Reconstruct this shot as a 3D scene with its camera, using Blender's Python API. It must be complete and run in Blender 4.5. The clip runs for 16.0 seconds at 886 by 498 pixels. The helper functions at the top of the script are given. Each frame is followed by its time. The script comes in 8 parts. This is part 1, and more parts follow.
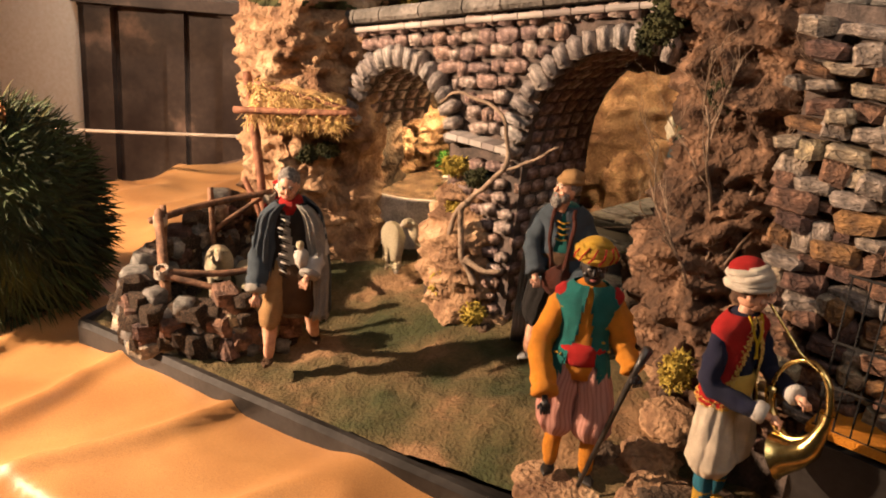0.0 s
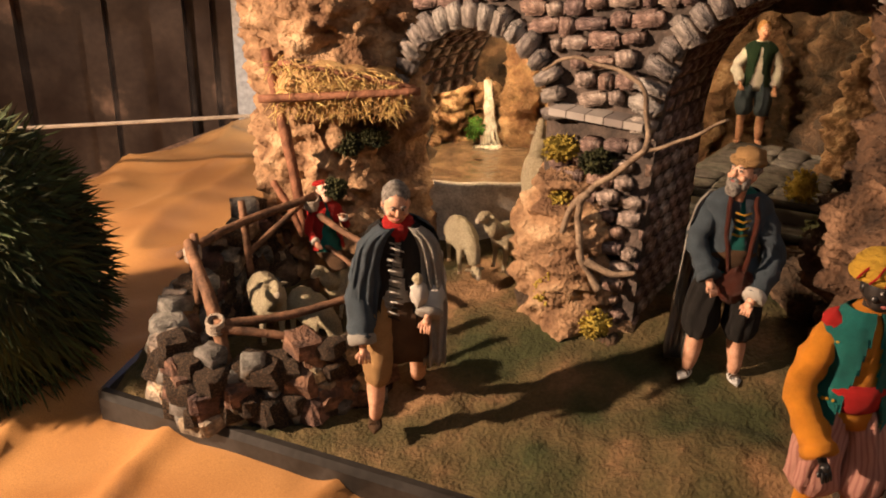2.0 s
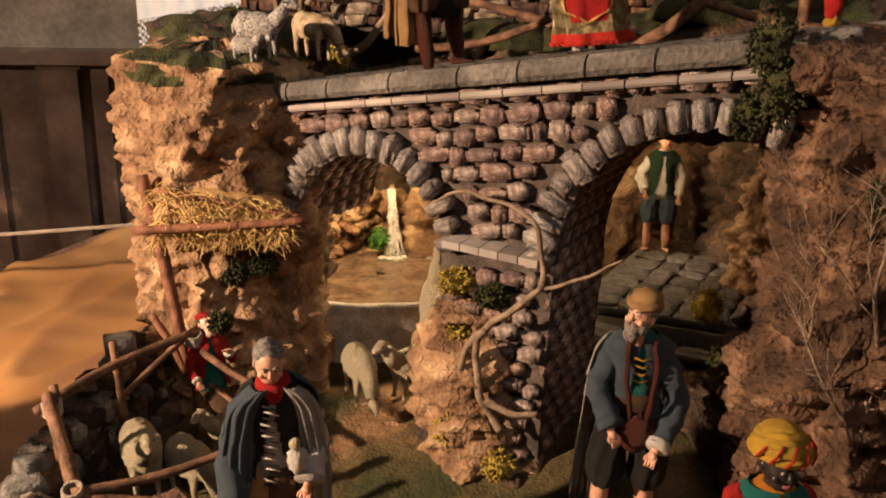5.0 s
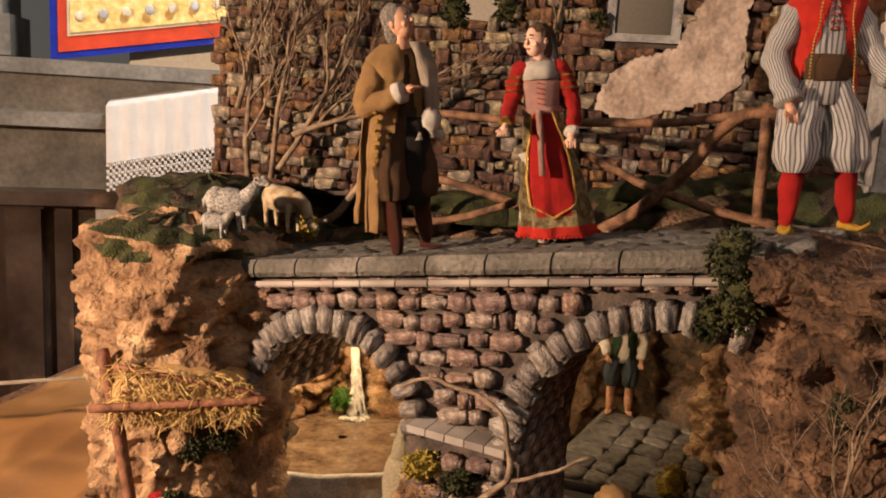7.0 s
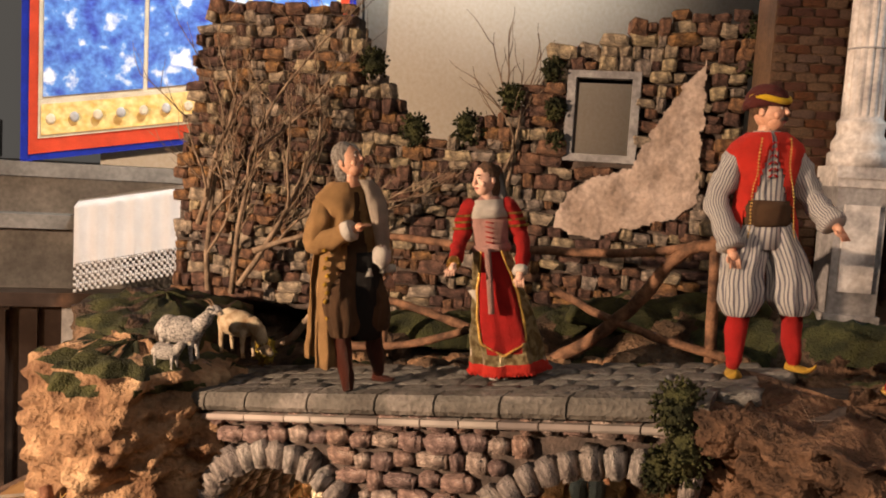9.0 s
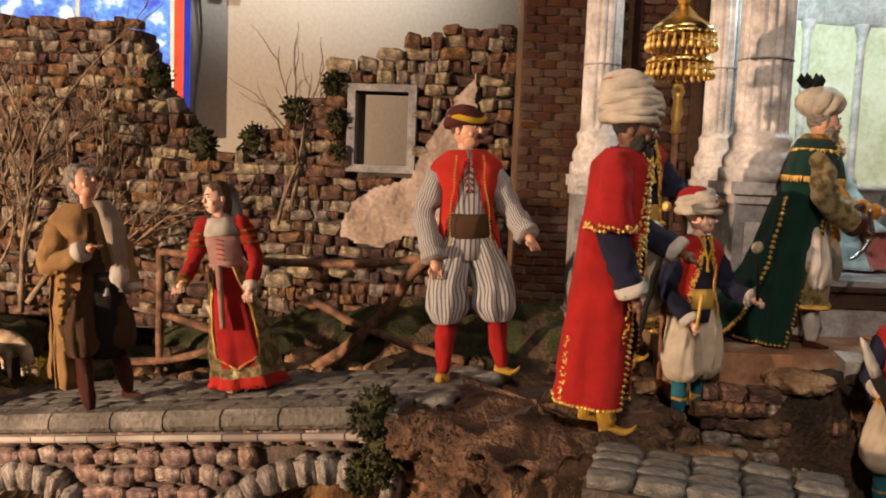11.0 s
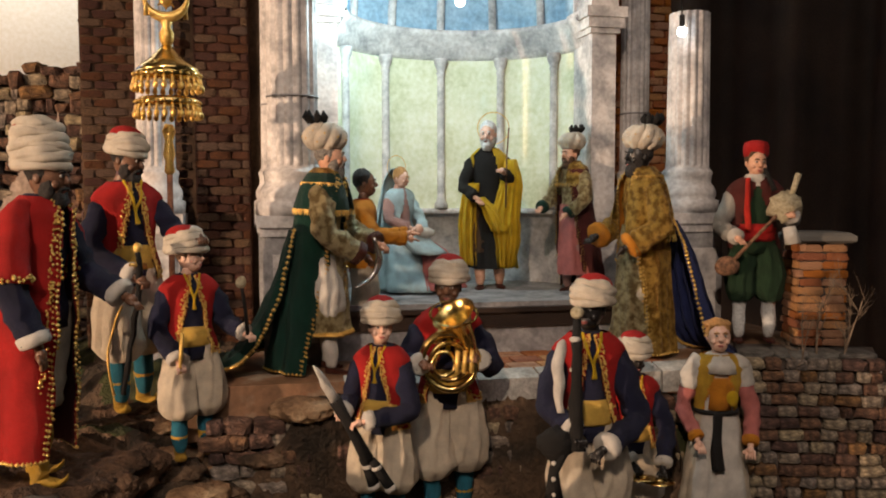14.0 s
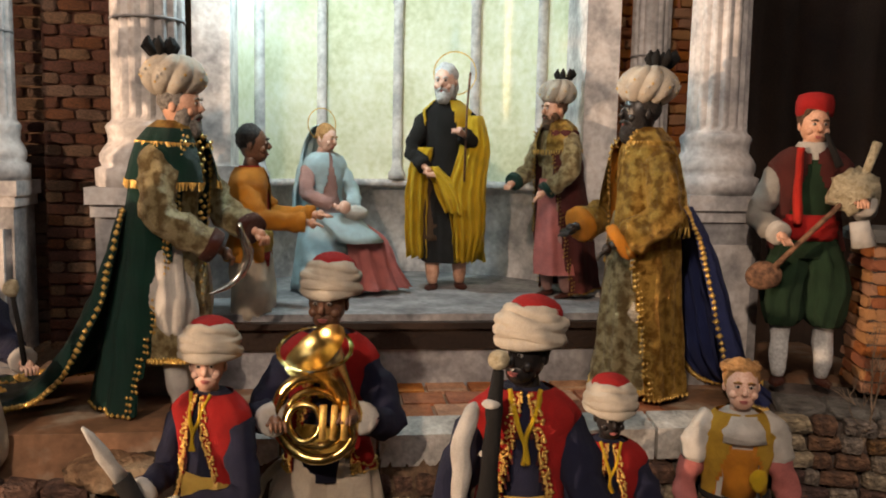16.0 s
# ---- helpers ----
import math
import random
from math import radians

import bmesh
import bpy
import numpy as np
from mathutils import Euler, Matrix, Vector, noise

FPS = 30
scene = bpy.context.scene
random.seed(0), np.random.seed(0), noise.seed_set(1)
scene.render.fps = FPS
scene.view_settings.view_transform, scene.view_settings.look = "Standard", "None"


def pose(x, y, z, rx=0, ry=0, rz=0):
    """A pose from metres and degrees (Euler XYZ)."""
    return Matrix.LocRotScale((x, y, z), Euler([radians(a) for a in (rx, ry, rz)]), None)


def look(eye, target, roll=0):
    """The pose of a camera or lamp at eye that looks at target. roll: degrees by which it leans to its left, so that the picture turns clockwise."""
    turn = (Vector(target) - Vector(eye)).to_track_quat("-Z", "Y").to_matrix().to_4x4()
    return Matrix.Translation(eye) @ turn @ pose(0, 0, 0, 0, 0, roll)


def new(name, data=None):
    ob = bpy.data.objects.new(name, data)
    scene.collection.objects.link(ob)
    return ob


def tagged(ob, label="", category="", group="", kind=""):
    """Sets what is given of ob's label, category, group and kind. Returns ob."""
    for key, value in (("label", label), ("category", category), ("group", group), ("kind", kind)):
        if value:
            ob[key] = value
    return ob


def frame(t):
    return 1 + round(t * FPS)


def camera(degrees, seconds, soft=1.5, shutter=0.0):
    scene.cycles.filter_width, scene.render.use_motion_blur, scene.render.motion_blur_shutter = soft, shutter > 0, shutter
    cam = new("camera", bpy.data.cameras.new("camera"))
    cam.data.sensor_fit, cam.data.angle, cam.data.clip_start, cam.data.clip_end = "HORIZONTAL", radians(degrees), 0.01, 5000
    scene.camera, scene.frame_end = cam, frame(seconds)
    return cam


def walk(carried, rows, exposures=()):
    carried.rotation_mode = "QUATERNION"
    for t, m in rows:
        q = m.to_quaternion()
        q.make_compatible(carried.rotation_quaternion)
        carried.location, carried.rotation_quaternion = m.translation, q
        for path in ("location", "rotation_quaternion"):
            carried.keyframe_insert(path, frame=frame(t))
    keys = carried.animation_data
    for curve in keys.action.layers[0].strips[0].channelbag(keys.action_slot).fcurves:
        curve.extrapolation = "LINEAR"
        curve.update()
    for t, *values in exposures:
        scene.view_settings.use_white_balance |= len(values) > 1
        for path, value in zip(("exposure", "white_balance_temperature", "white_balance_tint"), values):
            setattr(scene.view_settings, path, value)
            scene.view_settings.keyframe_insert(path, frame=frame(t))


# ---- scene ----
cam = camera(55.7, 16.0, soft=1.9)
PATH = [
    (0, (-0.004, -0.053, 1.438), (0.014, 1.837, 0.785), 4.9),
    (0.5, (-0.068, 0.007, 1.435), (-0.067, 1.9, 0.789), 5.5),
    (1, (-0.213, 0.126, 1.439), (-0.172, 2.004, 0.754), 4.6),
    (1.5, (-0.341, 0.263, 1.438), (-0.142, 2.125, 0.737), 3.0),
    (2, (-0.379, 0.334, 1.425), (-0.105, 2.153, 0.641), 1.6),
    (2.5, (-0.409, 0.356, 1.433), (-0.074, 2.167, 0.652), 0.6),
    (3, (-0.4, 0.388, 1.443), (-0.032, 2.205, 0.692), 0.5),
    (3.5, (-0.369, 0.385, 1.478), (0.082, 2.224, 0.834), 0.6),
    (3.7, (-0.337, 0.388, 1.522), (0.106, 2.227, 0.872), 0.3),
    (5.8, (-0.291, 0.464, 1.5), (0.16, 2.317, 0.898), 3.4),
    (6, (-0.3, 0.463, 1.516), (0.162, 2.325, 0.953), 3.4),
    (6.5, (-0.3, 0.463, 1.559), (0.203, 2.341, 1.093), 3.5),
    (7, (-0.303, 0.47, 1.611), (0.229, 2.363, 1.248), 3.6),
    (7.5, (-0.313, 0.482, 1.662), (0.219, 2.389, 1.379), 3.5),
    (8, (-0.306, 0.492, 1.697), (0.225, 2.408, 1.481), 3.0),
    (8.2, (-0.302, 0.491, 1.703), (0.237, 2.408, 1.513), 3.1),
    (10.3, (-0.114, 0.408, 1.729), (0.551, 2.28, 1.496), 2.2),
    (10.5, (-0.09, 0.39, 1.735), (0.611, 2.249, 1.502), 2.1),
    (11, (0.003, 0.342, 1.759), (0.748, 2.188, 1.565), 2.3),
    (11.5, (0.061, 0.316, 1.776), (0.829, 2.154, 1.602), 2.3),
    (12, (0.129, 0.285, 1.787), (0.975, 2.09, 1.631), 1.8),
    (12.5, (0.209, 0.245, 1.802), (1.142, 2.009, 1.671), 1.3),
    (13, (0.278, 0.211, 1.807), (1.269, 1.944, 1.682), 0.9),
    (13.5, (0.355, 0.161, 1.804), (1.407, 1.857, 1.679), 0.5),
    (14, (0.442, 0.104, 1.792), (1.532, 1.775, 1.659), -0.1),
    (14.5, (0.497, 0.077, 1.786), (1.583, 1.751, 1.653), 0.2),
    (15, (0.605, 0.152, 1.765), (1.615, 1.867, 1.57), 0.8),
    (15.5, (0.762, 0.338, 1.784), (1.717, 2.077, 1.528), -0.1),
    (16, (0.83, 0.368, 1.799), (1.796, 2.106, 1.579), 1.1),
]
walk(cam, [(t, look(eye, target, roll)) for t, eye, target, roll in PATH],
     exposures=((0, 0.35), (0.8, 0.2), (1.5, 0.0), (2.3, -0.3), (3.5, -0.4), (6.0, -0.45), (8.0, -0.45), (11.0, -0.35), (12.5, -0.1), (13.5, -0.28), (14.5, -0.35), (16.0, -0.12)))

# ---- light ----
world = bpy.data.worlds.new("world")
scene.world = world
world.use_nodes = True
wb = world.node_tree.nodes["Background"]
wb.inputs["Color"].default_value = (1.0, 0.90, 0.79, 1)
wb.inputs["Strength"].default_value = 0.12


def lamp(name, kind, place, target, power, colour, size=0.1, cone=180, blend=0.3):
    data = bpy.data.lights.new(name, kind)
    data.energy, data.color = power, colour
    if kind == "AREA":
        data.size, data.spread = size, radians(cone)
    else:
        data.shadow_soft_size = size
    if kind == "SPOT":
        data.spot_size, data.spot_blend = radians(cone), blend
    ob = new(name, data)
    ob.matrix_world = look(place, target)
    return ob


lamp("spot_lamp_left", "SPOT", (-2.5, 1.20, 1.80), (-0.38, 1.92, 0.85), 860, (1.0, 0.68, 0.45), 0.04, 118, 1.0)
lamp("crib_spot_lamp", "SPOT", (-0.8, -0.9, 3.4), (1.16, 1.20, 1.62), 250, (1.0, 0.76, 0.58), 0.06, 33, 0.85)
# added soft fill for the room's general brightness, since walls block the world light
lamp("nave_lamp", "AREA", (0.2, -1.4, 4.6), (0.4, 2.2, 1.2), 46, (1.0, 0.90, 0.84), 2.6)
# added spot that only brightens the north wall and banner; no fitting stands here
lamp("aisle_lamp", "SPOT", (0.7, 1.9, 4.75), (0.30, 3.80, 2.75), 1350, (1.0, 0.96, 0.90), 0.3, 60, 0.6)
lamp("apse_lamp", "POINT", (1.20, 1.45, 2.12), (0, 0, 0), 5.2, (0.72, 0.95, 1.0), 0.02)
lamp("grotto_lamp", "POINT", (-0.08, 2.22, 1.16), (0, 0, 0), 12.0, (1.0, 0.68, 0.36), 0.03)
lamp("cave_lamp", "POINT", (0.47, 2.16, 1.19), (0, 0, 0), 3.2, (1.0, 0.70, 0.40), 0.03)

# ---- materials ----


def rgb(c, k=1.0):
    return (c[0] * k, c[1] * k, c[2] * k, 1)


def stuff_mat(name, c1, c2, c3=None, scale=20.0, fine=160.0, rough=0.8, bump=0.4, metal=0.0, vary=0.0, depth=0.004, lo=0.35, hi=0.65, spec=0.4):
    """A surface of two or three colours at two scales, with fine relief."""
    m = bpy.data.materials.new(name)
    m.use_nodes = True
    t = m.node_tree
    n, l = t.nodes, t.links
    b = n["Principled BSDF"]
    co = n.new("ShaderNodeTexCoord")
    big = n.new("ShaderNodeTexNoise")
    big.inputs["Scale"].default_value, big.inputs["Detail"].default_value = scale, 6
    small = n.new("ShaderNodeTexNoise")
    small.inputs["Scale"].default_value, small.inputs["Detail"].default_value = fine, 4
    l.new(co.outputs["Object"], big.inputs["Vector"])
    l.new(co.outputs["Object"], small.inputs["Vector"])
    r = n.new("ShaderNodeValToRGB")
    r.color_ramp.elements[0].position, r.color_ramp.elements[1].position = lo, hi
    r.color_ramp.elements[0].color, r.color_ramp.elements[1].color = rgb(c1), rgb(c2)
    if c3:
        e = r.color_ramp.elements.new((lo + hi) / 2 + 0.06)
        e.color = rgb(c3)
    l.new(big.outputs["Fac"], r.inputs["Fac"])
    mix = n.new("ShaderNodeMix")
    mix.data_type, mix.blend_type = "RGBA", "OVERLAY"
    mix.inputs["Factor"].default_value = 0.55
    l.new(r.outputs["Color"], mix.inputs[6])
    l.new(small.outputs["Fac"], mix.inputs[7])
    out = mix.outputs[2]
    if vary:
        info = n.new("ShaderNodeObjectInfo")
        geo = n.new("ShaderNodeNewGeometry")
        add = n.new("ShaderNodeMath")
        l.new(info.outputs["Random"], add.inputs[0])
        l.new(geo.outputs["Random Per Island"], add.inputs[1])
        fr = n.new("ShaderNodeMath")
        fr.operation = "FRACT"
        l.new(add.outputs[0], fr.inputs[0])
        mp = n.new("ShaderNodeMapRange")
        mp.inputs["To Min"].default_value, mp.inputs["To Max"].default_value = 1 - vary, 1 + vary
        l.new(fr.outputs[0], mp.inputs["Value"])
        hs = n.new("ShaderNodeHueSaturation")
        l.new(mp.outputs[0], hs.inputs["Value"])
        mp2 = n.new("ShaderNodeMapRange")
        mp2.inputs["To Min"].default_value, mp2.inputs["To Max"].default_value = 1 - vary * 0.8, 1 + vary * 0.6
        l.new(info.outputs["Random"], mp2.inputs["Value"])
        l.new(mp2.outputs[0], hs.inputs["Saturation"])
        mp3 = n.new("ShaderNodeMapRange")
        mp3.inputs["To Min"].default_value, mp3.inputs["To Max"].default_value = 0.5 - vary * 0.06, 0.5 + vary * 0.06
        l.new(geo.outputs["Random Per Island"] if not vary else fr.outputs[0], mp3.inputs["Value"])
        l.new(mp3.outputs[0], hs.inputs["Hue"])
        l.new(out, hs.inputs["Color"])
        out = hs.outputs[0]
    l.new(out, b.inputs["Base Color"])
    b.inputs["Roughness"].default_value, b.inputs["Metallic"].default_value = rough, metal
    b.inputs["Specular IOR Level"].default_value = spec
    bp = n.new("ShaderNodeBump")
    bp.inputs["Strength"].default_value, bp.inputs["Distance"].default_value = bump, depth
    sm = n.new("ShaderNodeMath")
    l.new(big.outputs["Fac"], sm.inputs[0])
    l.new(small.outputs["Fac"], sm.inputs[1])
    l.new(sm.outputs[0], bp.inputs["Height"])
    l.new(bp.outputs["Normal"], b.inputs["Normal"])
    return m


def cloth_mat(name, c, rough=0.75, sheen=0.3, k=0.75, scale=16.0, bump=0.7):
    m = stuff_mat(name, (c[0] * k, c[1] * k, c[2] * k), c, scale=scale, fine=420, rough=rough, bump=bump, depth=0.012, spec=0.25)
    b = m.node_tree.nodes["Principled BSDF"]
    b.inputs["Sheen Weight"].default_value = sheen * 0.1
    return m


def stripe_mat(name, c1, c2, count=26.0):
    """Woven cloth with upright stripes round the body."""
    m = cloth_mat(name, c1)
    t = m.node_tree
    n, l = t.nodes, t.links
    uv = n.new("ShaderNodeUVMap")
    wv = n.new("ShaderNodeTexWave")
    wv.inputs["Scale"].default_value = count / 20.0
    l.new(uv.outputs["UV"], wv.inputs["Vector"])
    r = n.new("ShaderNodeValToRGB")
    r.color_ramp.elements[0].position, r.color_ramp.elements[1].position = 0.62, 0.74
    r.color_ramp.elements[0].color, r.color_ramp.elements[1].color = rgb(c1), rgb(c2)
    l.new(wv.outputs["Fac"], r.inputs["Fac"])
    l.new(r.outputs["Color"], n["Principled BSDF"].inputs["Base Color"])
    return m


M = {}
M["ground"] = stuff_mat("painted_earth_and_moss", (0.035, 0.040, 0.012), (0.20, 0.115, 0.055), (0.105, 0.072, 0.030), 7, 150, 0.97, 1.0, depth=0.005, lo=0.36, hi=0.62)
M["moss"] = stuff_mat("green_moss", (0.018, 0.022, 0.008), (0.066, 0.068, 0.022), None, 26, 260, 1.0, 1.0, depth=0.006)
M["yellow_moss"] = stuff_mat("yellow_lichen", (0.28, 0.20, 0.03), (0.55, 0.42, 0.08), None, 60, 300, 1.0, 1.0, depth=0.004)
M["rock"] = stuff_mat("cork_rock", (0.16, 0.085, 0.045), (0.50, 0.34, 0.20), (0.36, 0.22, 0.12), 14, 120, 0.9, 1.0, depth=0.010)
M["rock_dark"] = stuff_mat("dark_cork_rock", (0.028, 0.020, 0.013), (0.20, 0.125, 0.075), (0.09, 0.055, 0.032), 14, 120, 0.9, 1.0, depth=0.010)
M["rock_brown"] = stuff_mat("brown_layered_rock", (0.040, 0.022, 0.013), (0.25, 0.145, 0.085), (0.125, 0.068, 0.038), 16, 110, 0.9, 1.0, depth=0.014)
M["mortar"] = stuff_mat("dark_mortar", (0.05, 0.04, 0.035), (0.12, 0.09, 0.075), None, 30, 200, 0.95, 0.8)
M["stone"] = stuff_mat("bridge_stone", (0.15, 0.10, 0.085), (0.60, 0.48, 0.41), (0.37, 0.255, 0.215), 2.2, 11, 0.85, 1.0, vary=0.34, depth=0.006)
M["voussoir"] = stuff_mat("grey_arch_stone", (0.15, 0.13, 0.12), (0.46, 0.40, 0.36), None, 2.2, 11, 0.85, 1.0, vary=0.26, depth=0.006)
M["slab"] = stuff_mat("grey_slab_stone", (0.075, 0.070, 0.062), (0.21, 0.195, 0.175), None, 2.0, 11, 0.8, 0.9, vary=0.26, depth=0.005)
M["slab_edge"] = stuff_mat("grey_kerb_stone", (0.075, 0.068, 0.060), (0.21, 0.19, 0.17), (0.13, 0.12, 0.105), 11, 110, 0.85, 1.0, depth=0.006)
M["ruin"] = stuff_mat("ruin_stone", (0.11, 0.075, 0.055), (0.42, 0.28, 0.18), (0.26, 0.17, 0.11), 2.0, 10, 0.9, 1.0, vary=0.62, depth=0.007)
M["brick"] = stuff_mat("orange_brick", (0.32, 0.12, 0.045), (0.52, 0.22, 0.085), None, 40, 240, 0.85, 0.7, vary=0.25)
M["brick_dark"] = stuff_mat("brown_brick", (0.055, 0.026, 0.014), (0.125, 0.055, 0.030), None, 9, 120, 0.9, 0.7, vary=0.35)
M["plaster"] = stuff_mat("pink_plaster", (0.34, 0.26, 0.21), (0.50, 0.40, 0.34), None, 18, 120, 0.9, 0.5, depth=0.004)
M["marble"] = stuff_mat("white_marble", (0.32, 0.305, 0.305), (0.66, 0.62, 0.595), None, 22, 120, 0.6, 0.35, depth=0.002)
M["plinth"] = stuff_mat("grey_plinth", (0.16, 0.155, 0.16), (0.34, 0.33, 0.33), None, 22, 120, 0.7, 0.35, depth=0.002)
M["apse"] = stuff_mat("apse_yellow_plaster", (0.60, 0.62, 0.42), (0.76, 0.77, 0.60), None, 12, 90, 0.85, 0.15)
M["apse_blue"] = stuff_mat("apse_blue_paint", (0.20, 0.33, 0.45), (0.36, 0.50, 0.60), None, 16, 90, 0.8, 0.15)
M["wood"] = stuff_mat("brown_stick_wood", (0.07, 0.035, 0.02), (0.26, 0.135, 0.075), None, 40, 240, 0.8, 0.7, depth=0.003)
M["wood_red"] = stuff_mat("red_stick_wood", (0.13, 0.05, 0.025), (0.30, 0.13, 0.07), None, 40, 240, 0.75, 0.6, depth=0.003)
M["root"] = stuff_mat("grey_root", (0.13, 0.09, 0.06), (0.33, 0.24, 0.165), None, 40, 240, 0.85, 0.8, depth=0.003)
M["straw"] = stuff_mat("golden_straw", (0.45, 0.27, 0.075), (0.72, 0.49, 0.17), None, 40, 300, 0.7, 0.3, vary=0.3)
M["wool"] = stuff_mat("cream_wool", (0.52, 0.43, 0.26), (0.78, 0.70, 0.50), None, 60, 300, 0.95, 1.0, depth=0.006)
M["goat"] = stuff_mat("grey_goat_hair", (0.14, 0.13, 0.125), (0.66, 0.62, 0.57), None, 34, 300, 0.9, 0.6)
M["goat_tan"] = stuff_mat("tan_goat_hair", (0.30, 0.19, 0.10), (0.66, 0.55, 0.38), None, 7, 200, 0.9, 0.6)
M["hoof"] = stuff_mat("brown_hoof", (0.14, 0.09, 0.05), (0.26, 0.17, 0.10), None, 60, 300, 0.7, 0.3)
M["black"] = stuff_mat("black_lacquer", (0.012, 0.011, 0.010), (0.03, 0.027, 0.025), None, 12, 90, 0.35, 0.15)
M["gold_cloth"] = stuff_mat("gold_satin", (0.32, 0.155, 0.055), (0.45, 0.24, 0.09), None, 3.5, 500, 0.46, 0.10, depth=0.004)
M["water"] = stuff_mat("pool_water", (0.12, 0.075, 0.045), (0.24, 0.165, 0.105), None, 22, 70, 0.06, 0.6, depth=0.005, spec=0.7)
M["fall"] = stuff_mat("white_water", (0.48, 0.45, 0.40), (0.80, 0.78, 0.74), None, 60, 200, 0.4, 0.6)
M["basin"] = stuff_mat("grey_basin_stone", (0.34, 0.32, 0.29), (0.58, 0.55, 0.50), None, 30, 180, 0.7, 0.5)
M["church_cream"] = stuff_mat("cream_wall_paint", (0.76, 0.72, 0.63), (0.82, 0.78, 0.69), None, 2, 60, 0.85, 0.03)
M["church_dark"] = stuff_mat("dark_veined_marble", (0.022, 0.013, 0.010), (0.20, 0.12, 0.08), (0.052, 0.034, 0.025), 4.5, 40, 0.3, 0.06, lo=0.38, hi=0.72)
M["church_grey"] = stuff_mat("grey_altar_stone", (0.10, 0.092, 0.082), (0.20, 0.185, 0.165), None, 5, 60, 0.6, 0.15)
M["panel_pale"] = stuff_mat("pale_grey_marble", (0.34, 0.34, 0.34), (0.46, 0.45, 0.44), None, 6, 60, 0.4, 0.06)
M["brown_cloth"] = stuff_mat("dark_brown_curtain", (0.018, 0.009, 0.005), (0.042, 0.022, 0.012), None, 5, 200, 0.7, 0.3)
M["lace"] = cloth_mat("white_linen", (0.74, 0.71, 0.69), k=0.92)
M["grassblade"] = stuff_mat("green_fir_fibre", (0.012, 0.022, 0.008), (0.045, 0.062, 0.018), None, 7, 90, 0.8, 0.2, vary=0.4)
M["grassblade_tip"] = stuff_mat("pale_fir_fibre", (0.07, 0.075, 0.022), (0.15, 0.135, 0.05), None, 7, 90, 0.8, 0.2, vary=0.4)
M["dry_flower"] = stuff_mat("dried_golden_flower", (0.30, 0.13, 0.04), (0.58, 0.32, 0.12), None, 40, 300, 0.8, 0.3, vary=0.3)
M["rope"] = cloth_mat("grey_rope", (0.50, 0.42, 0.34))
M["gold"] = stuff_mat("gold_metal", (0.62, 0.38, 0.09), (0.85, 0.58, 0.18), None, 60, 300, 0.34, 0.3, metal=0.55)
M["brass"] = stuff_mat("brass_metal", (0.60, 0.42, 0.14), (0.80, 0.60, 0.24), None, 40, 300, 0.2, 0.1, metal=1.0)
M["steel"] = stuff_mat("silver_metal", (0.55, 0.54, 0.5), (0.75, 0.73, 0.7), None, 40, 300, 0.25, 0.1, metal=1.0)
for key, c, r, s in (
    ("red", (0.50, 0.018, 0.016), 0.8, 0.1), ("red_bright", (0.68, 0.035, 0.02), 0.7, 0.2), ("navy", (0.016, 0.018, 0.05), 0.75, 0.2), ("cream", (0.76, 0.65, 0.50), 0.75, 0.2),
    ("white", (0.80, 0.75, 0.68), 0.8, 0.2), ("turban", (0.80, 0.71, 0.58), 0.8, 0.2), ("green", (0.005, 0.045, 0.031), 0.5, 0.35), ("blue", (0.035, 0.05, 0.17), 0.4, 0.3),
    ("teal", (0.012, 0.17, 0.15), 0.75, 0.2), ("orange", (0.72, 0.27, 0.02), 0.7, 0.2), ("yellow", (0.80, 0.52, 0.02), 0.5, 0.3), ("sash", (0.78, 0.50, 0.10), 0.7, 0.2),
    ("brown", (0.11, 0.06, 0.03), 0.85, 0.1), ("tan", (0.44, 0.26, 0.11), 0.85, 0.1), ("grey", (0.42, 0.40, 0.36), 0.85, 0.1), ("denim", (0.075, 0.10, 0.125), 0.85, 0.1),
    ("pink", (0.62, 0.20, 0.18), 0.7, 0.2), ("rose", (0.58, 0.33, 0.29), 0.7, 0.2), ("sky", (0.58, 0.76, 0.80), 0.6, 0.2), ("brocade", (0.52, 0.43, 0.23), 0.5, 0.3),
    ("goldcloth", (0.55, 0.36, 0.09), 0.4, 0.3), ("maroon", (0.11, 0.022, 0.018), 0.8, 0.2), ("darkgreen", (0.02, 0.05, 0.022), 0.8, 0.1), ("bluestock", (0.025, 0.17, 0.25), 0.8, 0.1),
    ("mustard", (0.60, 0.36, 0.04), 0.8, 0.1), ("leather", (0.09, 0.025, 0.015), 0.45, 0.0), ("yshoe", (0.62, 0.37, 0.05), 0.5, 0.0), ("charcoal", (0.02, 0.018, 0.017), 0.85, 0.1),
):
    M[key] = cloth_mat(key + "_cloth", c, r, s)
for key, c in (("brocade", (0.56, 0.47, 0.26)), ("goldcloth", (0.62, 0.40, 0.10))):
    M[key] = stuff_mat(key + "_weave", (c[0] * 0.45, c[1] * 0.38, c[2] * 0.3), c, scale=34, fine=260, rough=0.36, bump=1.0, depth=0.012, metal=0.35 if key == "brocade" else 0.65, lo=0.42, hi=0.58)
M["stripe"] = stripe_mat("striped_cotton", (0.62, 0.60, 0.57), (0.17, 0.17, 0.21), 30)
M["pinkstripe"] = stripe_mat("pink_striped_cotton", (0.58, 0.30, 0.24), (0.46, 0.20, 0.165), 26)
M["skin"] = stuff_mat("painted_terracotta_skin", (0.52, 0.27, 0.17), (0.66, 0.38, 0.26), None, 30, 200, 0.45, 0.1)
